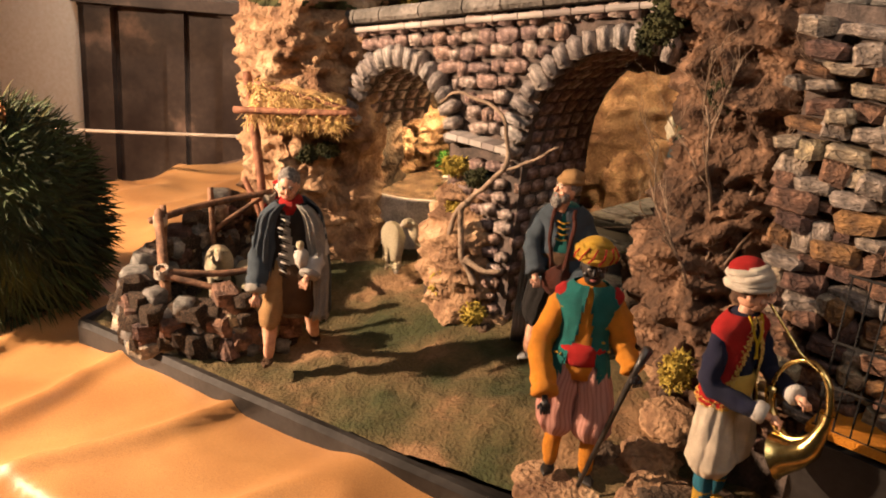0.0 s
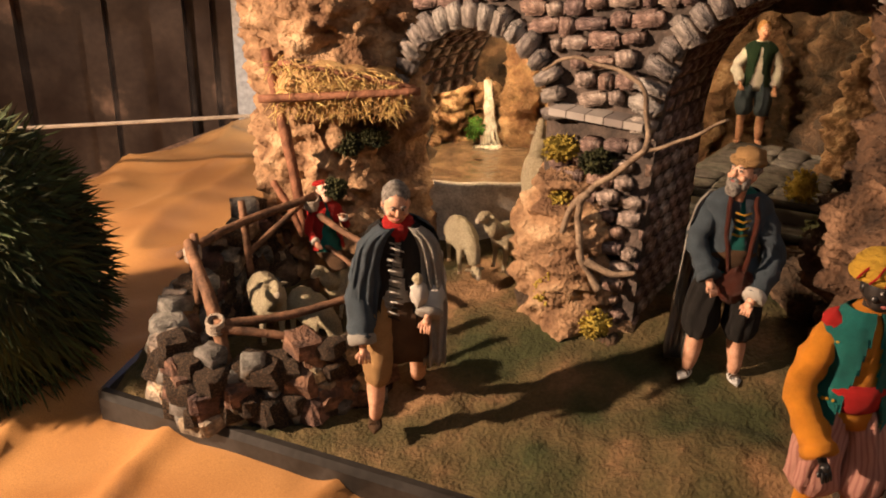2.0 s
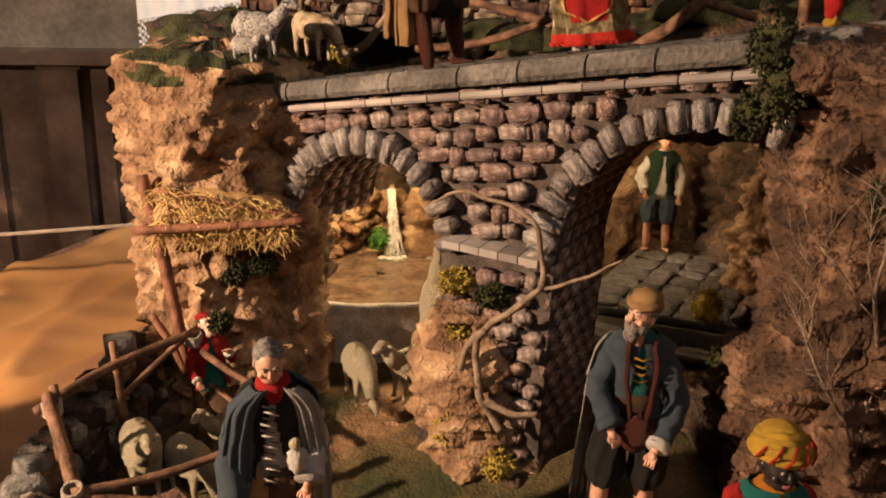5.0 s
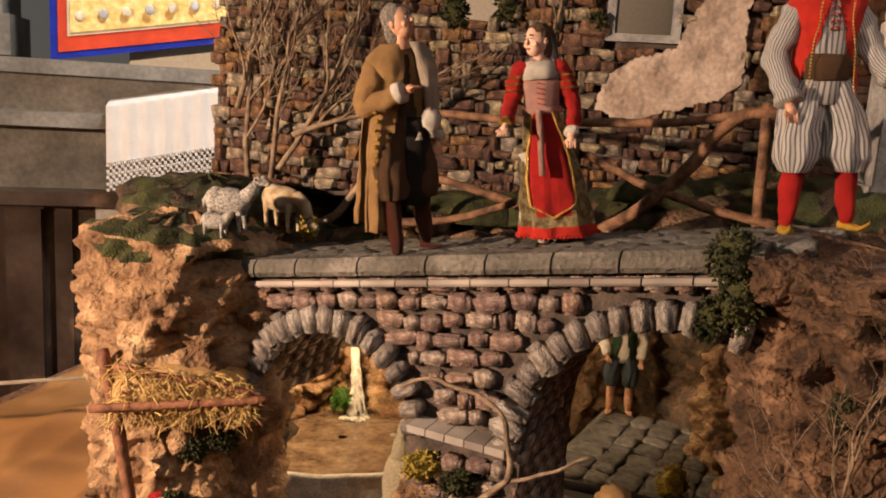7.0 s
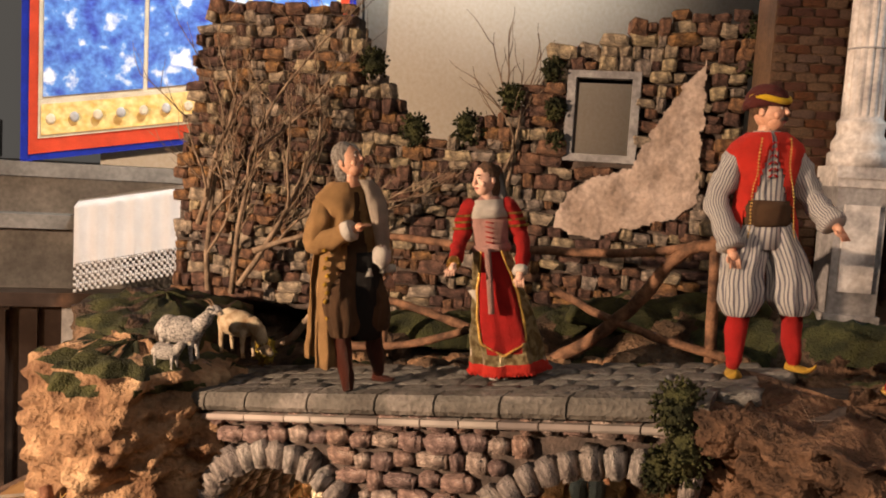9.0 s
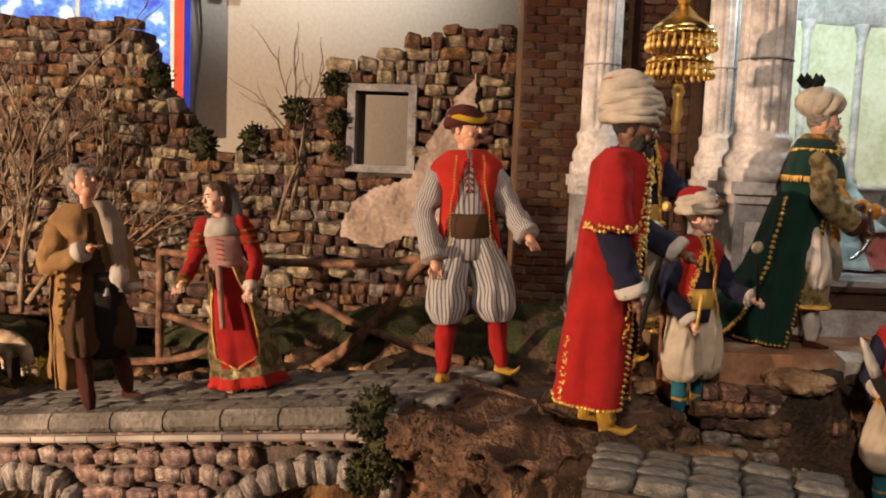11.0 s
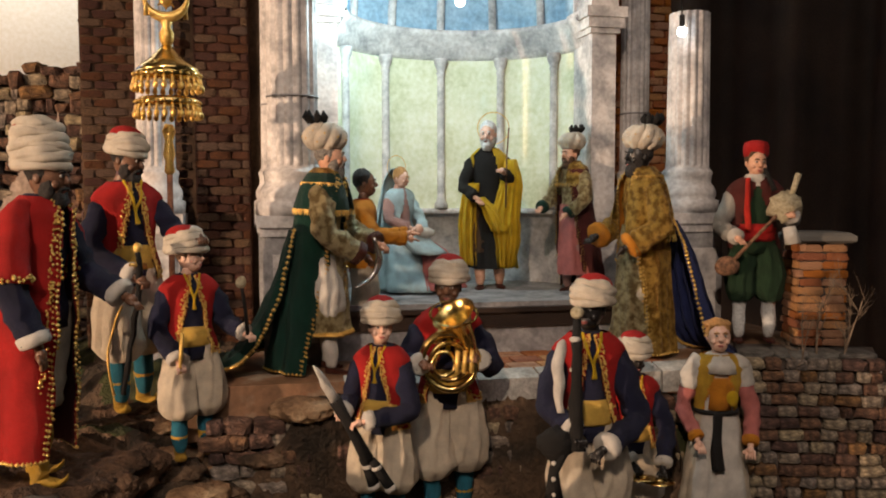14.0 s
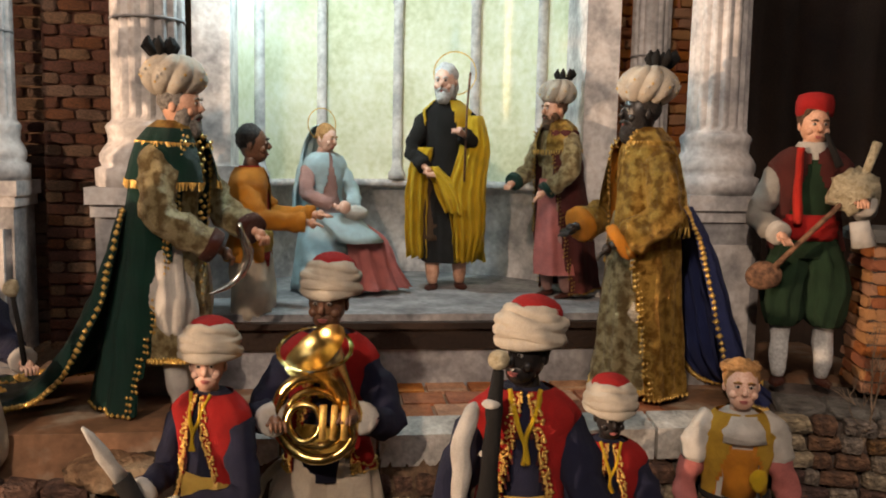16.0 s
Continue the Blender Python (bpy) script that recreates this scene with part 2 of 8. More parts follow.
M["skin_pale"] = stuff_mat("pale_terracotta_skin", (0.64, 0.38, 0.28), (0.74, 0.49, 0.38), None, 30, 200, 0.45, 0.1)
M["skin_brown"] = stuff_mat("brown_terracotta_skin", (0.10, 0.05, 0.03), (0.20, 0.10, 0.06), None, 30, 200, 0.4, 0.1)
M["skin_black"] = stuff_mat("black_terracotta_skin", (0.010, 0.009, 0.009), (0.03, 0.026, 0.025), None, 30, 200, 0.35, 0.1)
M["hair_grey"] = stuff_mat("grey_hair", (0.12, 0.105, 0.09), (0.34, 0.31, 0.28), None, 90, 300, 0.8, 0.9)
M["hair_brown"] = stuff_mat("brown_hair", (0.05, 0.025, 0.012), (0.16, 0.085, 0.045), None, 90, 300, 0.7, 0.9)
M["hair_gold"] = stuff_mat("golden_hair", (0.40, 0.19, 0.06), (0.62, 0.34, 0.13), None, 90, 300, 0.7, 0.9)
M["hair_black"] = stuff_mat("black_hair", (0.012, 0.010, 0.009), (0.04, 0.033, 0.03), None, 90, 300, 0.7, 0.9)
M["hair_white"] = stuff_mat("white_hair", (0.55, 0.55, 0.54), (0.75, 0.75, 0.74), None, 90, 300, 0.8, 0.9)


def glow(name, c, power):
    m = bpy.data.materials.new(name)
    m.use_nodes = True
    b = m.node_tree.nodes["Principled BSDF"]
    b.inputs["Emission Color"].default_value, b.inputs["Emission Strength"].default_value = rgb(c), power
    return m


M["bulb"] = glow("lit_bulb", (0.95, 1.0, 1.0), 12)

# ---- mesh building ----


class Build:
    """Gathers rings, tubes, balls and boxes into one mesh with several materials."""

    def __init__(self):
        self.v, self.f, self.m, self.uv = [], [], [], []
        self.mats = []

    def slot(self, key):
        if key not in self.mats:
            self.mats.append(key)
        return self.mats.index(key)

    def face(self, ids, key, uvs=None):
        self.f.append(ids)
        self.m.append(self.slot(key))
        self.uv.append(uvs or [(0, 0)] * len(ids))

    def loft(self, rings, key, closed=True, cap=True):
        """key: a material, or a function of (ring, segment share 0..1)."""
        base, n = len(self.v), len(rings[0])
        for r in rings:
            self.v += [tuple(p) for p in r]
        for i in range(len(rings) - 1):
            for j in range(n if closed else n - 1):
                k = (j + 1) % n
                name = key(i, (j + 0.5) / n) if callable(key) else key
                if name is None:
                    continue
                a, b = j / n * 6.283, (j + 1) / n * 6.283
                self.face((base + i * n + j, base + i * n + k, base + (i + 1) * n + k, base + (i + 1) * n + j), name, [(a, i), (b, i), (b, i + 1), (a, i + 1)])
        if cap and closed:
            first = key(0, 0.0) if callable(key) else key
            last = key(len(rings) - 2, 0.0) if callable(key) else key
            self.face(tuple(base + j for j in reversed(range(n))), first or self.mats[0])
            self.face(tuple(base + (len(rings) - 1) * n + j for j in range(n)), last or self.mats[0])

    def tube(self, points, radii, key, n=9, cap=True):
        pts = [Vector(p) for p in points]
        rings, side = [], None
        for i, p in enumerate(pts):
            way = (pts[min(i + 1, len(pts) - 1)] - pts[max(i - 1, 0)]).normalized()
            if side is None:
                side = way.orthogonal().normalized()
            side = (side - way * side.dot(way))
            side = side.normalized() if side.length > 1e-6 else way.orthogonal().normalized()
            up = way.cross(side)
            r = radii[i] if hasattr(radii, "__len__") else radii
            rings.append([p + (side * math.cos(a) + up * math.sin(a)) * r for a in (2 * math.pi * j / n for j in range(n))])
        self.loft(rings, key, True, cap)

    def ball(self, c, r, key, n=14, m=9, turn=0.0, rough=0.0, seed=0.0):
        c = Vector(c)
        r = r if hasattr(r, "__len__") else (r, r, r)
        ca, sa = math.cos(turn), math.sin(turn)
        rings = []
        for i in range(m + 1):
            a = math.pi * i / m
            a = min(max(a, 0.06), math.pi - 0.06)
            ring = []
            for j in range(n):
                b = 2 * math.pi * j / n
                p = Vector((math.sin(a) * math.cos(b), math.sin(a) * math.sin(b), -math.cos(a)))
                k = 1 + (rough * noise.noise(p * 3 + Vector((seed, seed * 2, 1))) if rough else 0)
                x, y = p.x * r[0] * k, p.y * r[1] * k
                ring.append(c + Vector((x * ca - y * sa, x * sa + y * ca, p.z * r[2] * k)))
            rings.append(ring)
        self.loft(rings, key)

    def box(self, c, s, key, turn=0.0):
        ca, sa = math.cos(turn), math.sin(turn)
        base = len(self.v)
        for z in (-1, 1):
            for x, y in ((-1, -1), (1, -1), (1, 1), (-1, 1)):
                px, py = x * s[0] / 2, y * s[1] / 2
                self.v.append((c[0] + px * ca - py * sa, c[1] + px * sa + py * ca, c[2] + z * s[2] / 2))
        for q in ((3, 2, 1, 0), (4, 5, 6, 7), (0, 1, 5, 4), (1, 2, 6, 5), (2, 3, 7, 6), (3, 0, 4, 7)):
            self.face(tuple(base + i for i in q), key)

    def bead(self, c, r, key):
        base = len(self.v)
        for d in ((1, 0, 0), (0, 1, 0), (-1, 0, 0), (0, -1, 0), (0, 0, 1), (0, 0, -1)):
            self.v.append((c[0] + d[0] * r, c[1] + d[1] * r, c[2] + d[2] * r))
        for i in range(4):
            self.face((base + i, base + (i + 1) % 4, base + 4), key)
            self.face((base + (i + 1) % 4, base + i, base + 5), key)

    def mesh(self, name, smooth=True):
        me = bpy.data.meshes.new(name)
        me.from_pydata(self.v, [], self.f)
        for key in self.mats:
            me.materials.append(M[key])
        me.polygons.foreach_set("material_index", self.m)
        me.polygons.foreach_set("use_smooth", [smooth] * len(self.f))
        layer = me.uv_layers.new(name="UVMap")
        layer.data.foreach_set("uv", [c for q in self.uv for p in q for c in p])
        me.update()
        return me

    def thing(self, name, label="", category="", group="", kind="", smooth=True, parent=None):
        ob = new(name, self.mesh(name, smooth))
        if parent is not None:
            ob.parent = parent
        return tagged(ob, label, category, group, kind)


def part(name, build, parent, label="", smooth=True):
    ob = new(name, build.mesh(name, smooth))
    ob.parent = parent
    return tagged(ob, label)


def empty(name, place, label, category, group="", kind="", turn=0.0):
    ob = new(name)
    ob.location = place
    ob.rotation_euler = (0, 0, turn)
    return tagged(ob, label, category, group, kind)


def fbm(p, octaves=4):
    return noise.fractal(Vector(p), 1.0, 2.0, octaves)


def sheet(name, x0, x1, y0, y1, nx, ny, height, key, label, category="", kind="structure", bottom=None):
    """A ground sheet: height(x, y) over a grid, with a closed underside where bottom is given."""
    b = Build()
    for j in range(ny + 1):
        for i in range(nx + 1):
            x, y = x0 + (x1 - x0) * i / nx, y0 + (y1 - y0) * j / ny
            b.v.append(height(x, y))
    w = nx + 1
    for j in range(ny):
        for i in range(nx):
            k = key if isinstance(key, str) else key((b.v[j * w + i]))
            b.face((j * w + i, j * w + i + 1, (j + 1) * w + i + 1, (j + 1) * w + i), k)
    return b.thing(name, label, category, kind=kind)


def rock(name, place, size, label, key="rock", seed=0.0, detail=5, amount=0.35, freq=2.2, turn=0.0, category="rock", kind="", flat=0.0, moss=0.0):
    """A craggy boulder: an icosphere pushed in and out by ridged noise."""
    bm = bmesh.new()
    bmesh.ops.create_icosphere(bm, subdivisions=detail, radius=1.0)
    off = Vector((seed * 3.1, seed * 1.7, seed * 2.3))
    ca, sa = math.cos(turn), math.sin(turn)
    asp = Vector(size) / max(size)
    for v in bm.verts:
        p = v.co.copy()
        q = Vector((p.x * asp.x, p.y * asp.y, p.z * asp.z))
        h = noise.ridged_multi_fractal(q * freq + off, 0.9, 2.1, 6, 1.0, 2.0) * 0.5 - 0.55
        h += 0.5 * noise.noise(q * freq * 0.6 + off)
        s = 1 + amount * h
        boxy = (abs(p.x) ** 4 + abs(p.y) ** 4 + abs(p.z) ** 4) ** -0.25
        p = p * (0.45 + 0.55 * boxy) * s
        if flat and p.z > flat:
            p.z = flat + (p.z - flat) * 0.15
        x, y = p.x * size[0], p.y * size[1]
        v.co = (x * ca - y * sa, x * sa + y * ca, p.z * size[2])
    me = bpy.data.meshes.new(name)
    bm.to_mesh(me)
    bm.free()
    me.materials.append(M[key])
    me.polygons.foreach_set("use_smooth", [True] * len(me.polygons))
    if moss:
        me.materials.append(M["moss"])
        for f in me.polygons:
            if f.normal.z > 0.72 and fbm(f.center * 9 + off) > 0.25 - moss:
                f.material_index = 1
    ob = new(name, me)
    ob.location = place
    return tagged(ob, label, category, kind=kind)


def stone_mesh(i, key):
    """A rough-cut block of unit size with chamfered, uneven edges."""
    rnd = random.Random(100 + i)
    bm = bmesh.new()
    bmesh.ops.create_cube(bm, size=1.0)
    bmesh.ops.bevel(bm, geom=bm.edges[:], offset=0.16, segments=2 if key in ("stone", "voussoir") else 1, affect="EDGES")
    for v in bm.verts:
        v.co += Vector((rnd.uniform(-0.08, 0.08), rnd.uniform(-0.08, 0.08), rnd.uniform(-0.08, 0.08)))
    me = bpy.data.meshes.new("stone")
    bm.to_mesh(me)
    bm.free()
    me.materials.append(M[key])
    me.polygons.foreach_set("use_smooth", [key in ("stone", "voussoir", "slab")] * len(me.polygons))
    return me


MESHES = {}


def stone_pool(key):
    if key not in MESHES:
        MESHES[key] = [stone_mesh(i, key) for i in range(7)]
    return MESHES[key]


def piece(name, key, parent, place, size, turn=0.0, tilt=0.0, i=0):
    """One stone of a wall: an object of its own on a shared mesh. tilt turns it in the wall's plane."""
    pool = stone_pool(key)
    ob = new(name, pool[i % len(pool)])
    ob.parent = parent
    ob.matrix_basis = Matrix.Translation(place) @ Euler((0, tilt, turn)).to_matrix().to_4x4() @ Matrix.Diagonal((*size, 1))
    return ob


# the bridge's own frame: u along its face, v away from the viewer
AX, AY = -0.253, 1.966
BT = math.atan2(-0.69, 0.724)


def B(u, v, z=0.0):
    return Vector((AX + 0.724 * u + 0.69 * v, AY - 0.69 * u + 0.724 * v, z))


# the temple's frame: a along its front, b away from the viewer
TT = math.atan2(-0.365, 0.931)


def T(a, b, z=0.0):
    return Vector((1.019 + 0.931 * a + 0.365 * b, 1.461 - 0.365 * a + 0.931 * b, z))


def ease(x, lo, hi):
    t = min(max((x - lo) / (hi - lo), 0), 1)
    return t * t * (3 - 2 * t)

# ---- church round the crib ----
b = Build()
b.box((0, 1.5, -0.05), (14, 14, 0.1), "church_grey")
b.thing("floor", "worn grey stone church floor", kind="structure")
b = Build()
b.box((0, 1.5, 5.05), (14, 14, 0.1), "church_cream")
b.thing("ceiling", "plain cream church ceiling", kind="structure")
for nm, c, s in (("wall_south", (0, -5.5, 2.5), (14, 0.2, 5)), ("wall_west", (-6.9, 1.5, 2.5), (0.2, 14, 5)), ("wall_east", (6.9, 1.5, 2.5), (0.2, 14, 5))):
    b = Build()
    b.box(c, s, "church_cream")
    b.thing(nm, "plain cream plastered church wall", kind="structure")
b = Build()
b.box((0.95, 3.90, 3.3), (3.1, 0.2, 3.4), "church_cream")
b.thing("wall_north", "plain cream plastered church wall", kind="structure")
b = Build()
b.box((-3.3, 3.86, 2.5), (3.28, 0.36, 5), "church_cream")
b.thing("pilaster_cream", "cream painted church pilaster", kind="structure")
altar = empty("altar", (0, 0, 0), "dark veined marble altar with pilasters and cornice", "altar")
b = Build()
b.box((-0.55, 3.95, 0.78), (2.4, 0.3, 1.55), "church_dark")
part("marble_body", b, altar, smooth=False)
for x0, x1, dd in ((-1.66, -1.52, 0.05), (-1.28, -1.20, 0.03), (-1.02, -0.90, 0.06), (-0.86, -0.80, 0.03), (-0.30, 0.0, 0.05)):
    b = Build()
    b.box(((x0 + x1) / 2, 3.80 - dd / 2, 0.60), (x1 - x0, dd, 1.06), "church_dark")
    b.box(((x0 + x1) / 2, 3.795 - dd / 2, 1.125), (x1 - x0 + 0.03, dd + 0.02, 0.018), "church_dark")
    part("pilaster", b, altar, smooth=False)
b = Build()
b.box((-1.0, 3.74, 1.16), (1.32, 0.12, 0.05), "church_dark")
part("cornice", b, altar, smooth=False)
b = Build()
b.box((-0.675, 3.775, 0.62), (0.085, 0.03, 1.1), "panel_pale")
b.thing("marble_panel", "pale grey marble panel set in dark altar", "panel", smooth=False)
ledge = empty("altar_ledge", (0, 0, 0), "grey stone altar ledge with mouldings", "altar ledge")
for nm, c, z in (("top_slab", (-0.70, 3.86, 1.62), (1.9, 0.42, 0.05)), ("frieze", (-0.70, 3.90, 1.53), (1.9, 0.34, 0.13)), ("lower_slab", (-0.70, 3.86, 1.44), (1.9, 0.42, 0.05)), ("back_panel", (-0.70, 3.93, 1.30), (1.9, 0.28, 0.24)), ("pedestal", (-1.16, 3.92, 2.25), (0.30, 0.30, 1.2)), ("block", (-1.05, 3.90, 1.72), (0.14, 0.34, 0.14))):
    b = Build()
    b.box(c, z, "church_grey")
    part(nm, b, ledge, smooth=False)

# altar cloth with its lace hem
b = Build()
rows = []
for z in (1.50, 1.49, 1.40, 1.30):
    rows.append([(-0.66 + 0.42 * i / 40, 3.60 - 0.006 * math.sin(i * 1.1), z + 0.085 * i / 40) for i in range(41)])
rows.insert(0, [(-0.66 + 0.42 * i / 40, 3.75, 1.52 + 0.085 * i / 40) for i in range(41)])
b.loft(rows, "lace", closed=False)
for k in range(9):
    for i in range(44):
        x = -0.655 + 0.41 * i / 43
        z = 1.30 + 0.085 * i / 43 - 0.006 - 0.011 * k
        if (i + k) % 2 == 0:
            b.box((x, 3.60, z), (0.0105, 0.002, 0.010), "lace")
        elif k % 3 == 0:
            b.box((x, 3.60, z), (0.004, 0.002, 0.012), "lace")
b.thing("altar_cloth", "white linen altar cloth with lace hem", "altar cloth")


def painted(name, c1, c2, c3, scale):
    m = stuff_mat(name, c1, c2, c3, scale, 60, 0.6, 0.05, lo=0.32, hi=0.68)
    return m


M["ban_blue"] = painted("banner_blue_wash", (0.03, 0.05, 0.42), (0.72, 0.78, 0.88), (0.10, 0.26, 0.68), 15)
M["ban_red"] = cloth_mat("banner_red", (0.75, 0.08, 0.03))
M["ban_edge"] = cloth_mat("banner_blue_edge", (0.01, 0.03, 0.42))
M["ban_gold"] = painted("banner_gold", (0.62, 0.40, 0.10), (0.80, 0.62, 0.28), None, 40)
M["ban_cream"] = cloth_mat("banner_cream", (0.85, 0.74, 0.55))


def ban(x0, x1, z0, z1, key, layer):
    """A flat field of the banner; its lower edge climbs to the viewer's right."""
    b = Build()
    n = 24
    front, back = [], []
    for j in (0, 1):
        row = []
        for i in range(n + 1):
            x = x0 + (x1 - x0) * i / n
            wave = 0.010 * math.sin(x * 9)
            row.append((x, 3.66 - layer * 0.004 + wave, (z0 if j == 0 else z1) + 0.174 * (x + 0.84)))
        front.append(row)
    b.loft(front, key, closed=False)
    return b


banner = empty("banner", (0, 0, 0), "painted cloth banner with blue, red and gold borders", "banner")
part("border", ban(-0.84, 0.294, 1.642, 3.0, "ban_edge", 0), banner, "blue edging")
part("red_band", ban(-0.815, 0.27, 1.665, 3.0, "ban_red", 1), banner, "red band")
part("cream_band", ban(-0.785, 0.235, 1.715, 3.0, "ban_cream", 2), banner)
part("gold_band", ban(-0.775, 0.225, 1.725, 1.83, "ban_gold", 3), banner, "gold band with rosettes")
part("picture_field", ban(-0.77, -0.45, 1.855, 3.0, "ban_blue", 3), banner, "blue and white painted field")
part("picture_field", ban(-0.435, -0.10, 1.855, 3.0, "ban_blue", 3), banner, "blue and white painted field")
part("picture_field", ban(-0.085, 0.22, 1.855, 3.0, "ban_blue", 3), banner, "blue and white painted field")
for i in range(13):
    b = Build()
    x = -0.745 + i * 0.075
    b.ball((x, 3.642, 1.778 + 0.174 * (x + 0.84)), (0.016, 0.004, 0.018), "panel_pale" if i % 2 else "ban_cream", 10, 6)
    part("rosette", b, banner)

b = Build()
pts = [(0.33, 3.76, 2.40 - 0.62 * i / 12) for i in range(13)]
b.tube([(p[0] + 0.012 * math.sin(i * 0.5), p[1], p[2]) for i, p in enumerate(pts)], 0.005, "charcoal", 6)
b.ball((0.33, 3.765, 2.41), (0.014, 0.014, 0.02), "charcoal")
b.thing("wall_cable", "thin dark cable hanging down cream wall", "cable")
for x in (0.40, 0.47):
    b = Build()
    b.box((x, 3.785, 2.42), (0.05, 0.03, 0.05), "church_cream")
    b.thing("wall_switch", "cream plastic switch box on wall", "switch", "wall switches", smooth=False)

# dark curtain beyond the temple
b = Build()
rows = []
for z in (0.0, 2.6, 5.0):
    row = []
    for i in range(121):
        k = i / 120
        w = 0.035 * math.sin(k * 62) + 0.02 * math.sin(k * 141 + 1)
        row.append((2.12 + 1.5 * k + 0.75 * w, 3.10 - 2.9 * k + 0.4 * w, z))
    rows.append(row)
b.loft(rows, "brown_cloth", closed=False)
b.thing("curtain", "dark brown hanging curtain in soft folds", "curtain")

# table under a gold cloth
b = Build()
b.box((0.0, 0.0, 0.275), (3.9, 3.2, 0.55), "wood")
tb = b.thing("display_table", "large wooden display table under gold cloth", "table", smooth=False)
TA = math.atan2(-0.515, 0.857)
tb.location, tb.rotation_euler = (0.52, 2.02, 0), (0, 0, TA)


def cloth_height(x, y):
    q = x * 0.857 - (y - 1.62) * 0.515
    d = (y - 1.62) * 0.857 + x * 0.515
    z = 0.578 + 0.006 * fbm((x * 3, y * 3, 0), 3) + 0.004 * math.sin(9 * d + 3 * fbm((x, y, 5)))
    z += 0.030 * max(0, fbm((x * 1.5 + 7, y * 4, 2), 2)) + 0.022 * (1 - min(1, abs(noise.noise(Vector((x * 3.1 - y * 2.0, y * 1.2 + x, 9)))) * 4)) ** 2 + 0.012 * (1 - abs(noise.noise(Vector((x * 2.2 + y * 1.5, y * 2.2 - x, 4))) * 3)) * ease(1.75 - y, -0.1, 0.3)
    front = ease(-d, 0.78, 0.92)
    far = ease(d, 2.0, 2.08)
    left = ease(-q, 1.62, 1.70)
    z -= 0.5 * max(front, far, left) + 0.02 * front * math.sin(16 * q)
    return (x, y, z)


sheet("table_cloth", -2.6, 3.0, 0.1, 4.6, 320, 280, cloth_height, "gold_cloth", "creased gold satin cloth over the table", "table cloth", kind="")

# ---- the crib's base ----
base = Build()
P0, P1 = Vector((-0.765, 1.625, 0)), Vector((0.95, 0.594, 0))
bx, bd = Vector((0.857, -0.515, 0)), Vector((0.32, 0.948, 0))
pl = [P0, P0 + bx * 3.0, P0 + bx * 3.0 + bd * 1.6, P0 + bd * 1.25]
base.loft([[(p.x, p.y, 0.56) for p in pl], [(p.x, p.y, 0.612) for p in pl]], "black")
base.thing("base_board", "black lacquered wooden base board", "board", smooth=False)
rim = Build()
for p, q in ((P0, P0 + bx * 3.0), (P0, P0 + bd * 1.25)):
    d = (q - p).normalized()
    n = Vector((-d.y, d.x, 0))
    off = 0.012
    rim.loft([[tuple(e + n * o + Vector((0, 0, z))) for o, z in ((-off, 0.566), (off, 0.566), (off, 0.622), (0.004, 0.630), (-0.006, 0.628), (-off, 0.616))] for e in (p, q)], "black")
rim.thing("base_moulding", "black moulded edge strip of the base", "moulding", smooth=False)


def meadow(x, y):
    d = (y - 1.625) * 0.948 + (x + 0.765) * 0.32
    q = (Vector((x, y, 0)) - P0)
    front = q.x * 0.515 + q.y * 0.857
    side = q.x * 0.948 - q.y * 0.32
    z = 0.625 + 0.030 * ease(front, 0.02, 0.20) + 0.055 * ease(x, -0.2, 0.4) + 0.05 * ease(front, 0.25, 0.6)
    z += 0.012 * fbm((x * 6, y * 6, 0)) + 0.004 * fbm((x * 30, y * 30, 3))
    z -= 0.02 * ease(0.015 - min(front, side), 0.0, 0.03)
    return z


b = Build()
nx, ny = 260, 150
for j in range(ny + 1):
    for i in range(nx + 1):
        p = P0 + bx * (0.008 + 1.75 * i / nx) + bd * (0.008 + 1.15 * j / ny)
        b.v.append((p.x, p.y, meadow(p.x, p.y)))
for j in range(ny):
    for i in range(nx):
        a = j * (nx + 1) + i
        b.face((a, a + 1, a + nx + 2, a + nx + 1), "ground")
b.thing("ground", "painted earth ground with patches of green moss", "ground", kind="structure")

# ---- bridge ----


def deck(u):
    return 1.291 + 0.168 * u


A1, A2 = (0.205, 1.055, 0.153), (0.785, 1.085, 0.232)
bridge = empty("stone_bridge", (0, 0, 0), "two-arched stone bridge with grey slab parapet", "bridge")


def under(u):
    """Height of the underside of the bridge's body at u."""
    z = 1.06 if u < 0.25 else 0.62
    for c, zc, r in (A1, A2):
        if abs(u - c) < r:
            z = max(z, zc + math.sqrt(r * r - (u - c) ** 2))
    return z


b = Build()
us = sorted(set([-0.10 + 0.01 * i for i in range(101)] + [A1[0] - A1[2], A1[0] + A1[2], A2[0] - A2[2] * 0.9999, A2[0] + A2[2] * 0.9999]))
rings = []
for u in us:
    lo, hi = under(u), deck(u) - 0.02
    rings.append([B(u, 0.012, lo), B(u, 0.012, hi), B(u, 0.235, hi), B(u, 0.235, lo)])
b.loft(rings, "mortar")
part("body", b, bridge, "dark mortar core", smooth=False)


def spandrel(u, z):
    for c, zc, r in (A1, A2):
        if z > zc - 0.02 and math.hypot(u - c, z - zc) < r + 0.047:
            return False
        if z <= zc - 0.02 and abs(u - c) < r + 0.008:
            return False
    return True


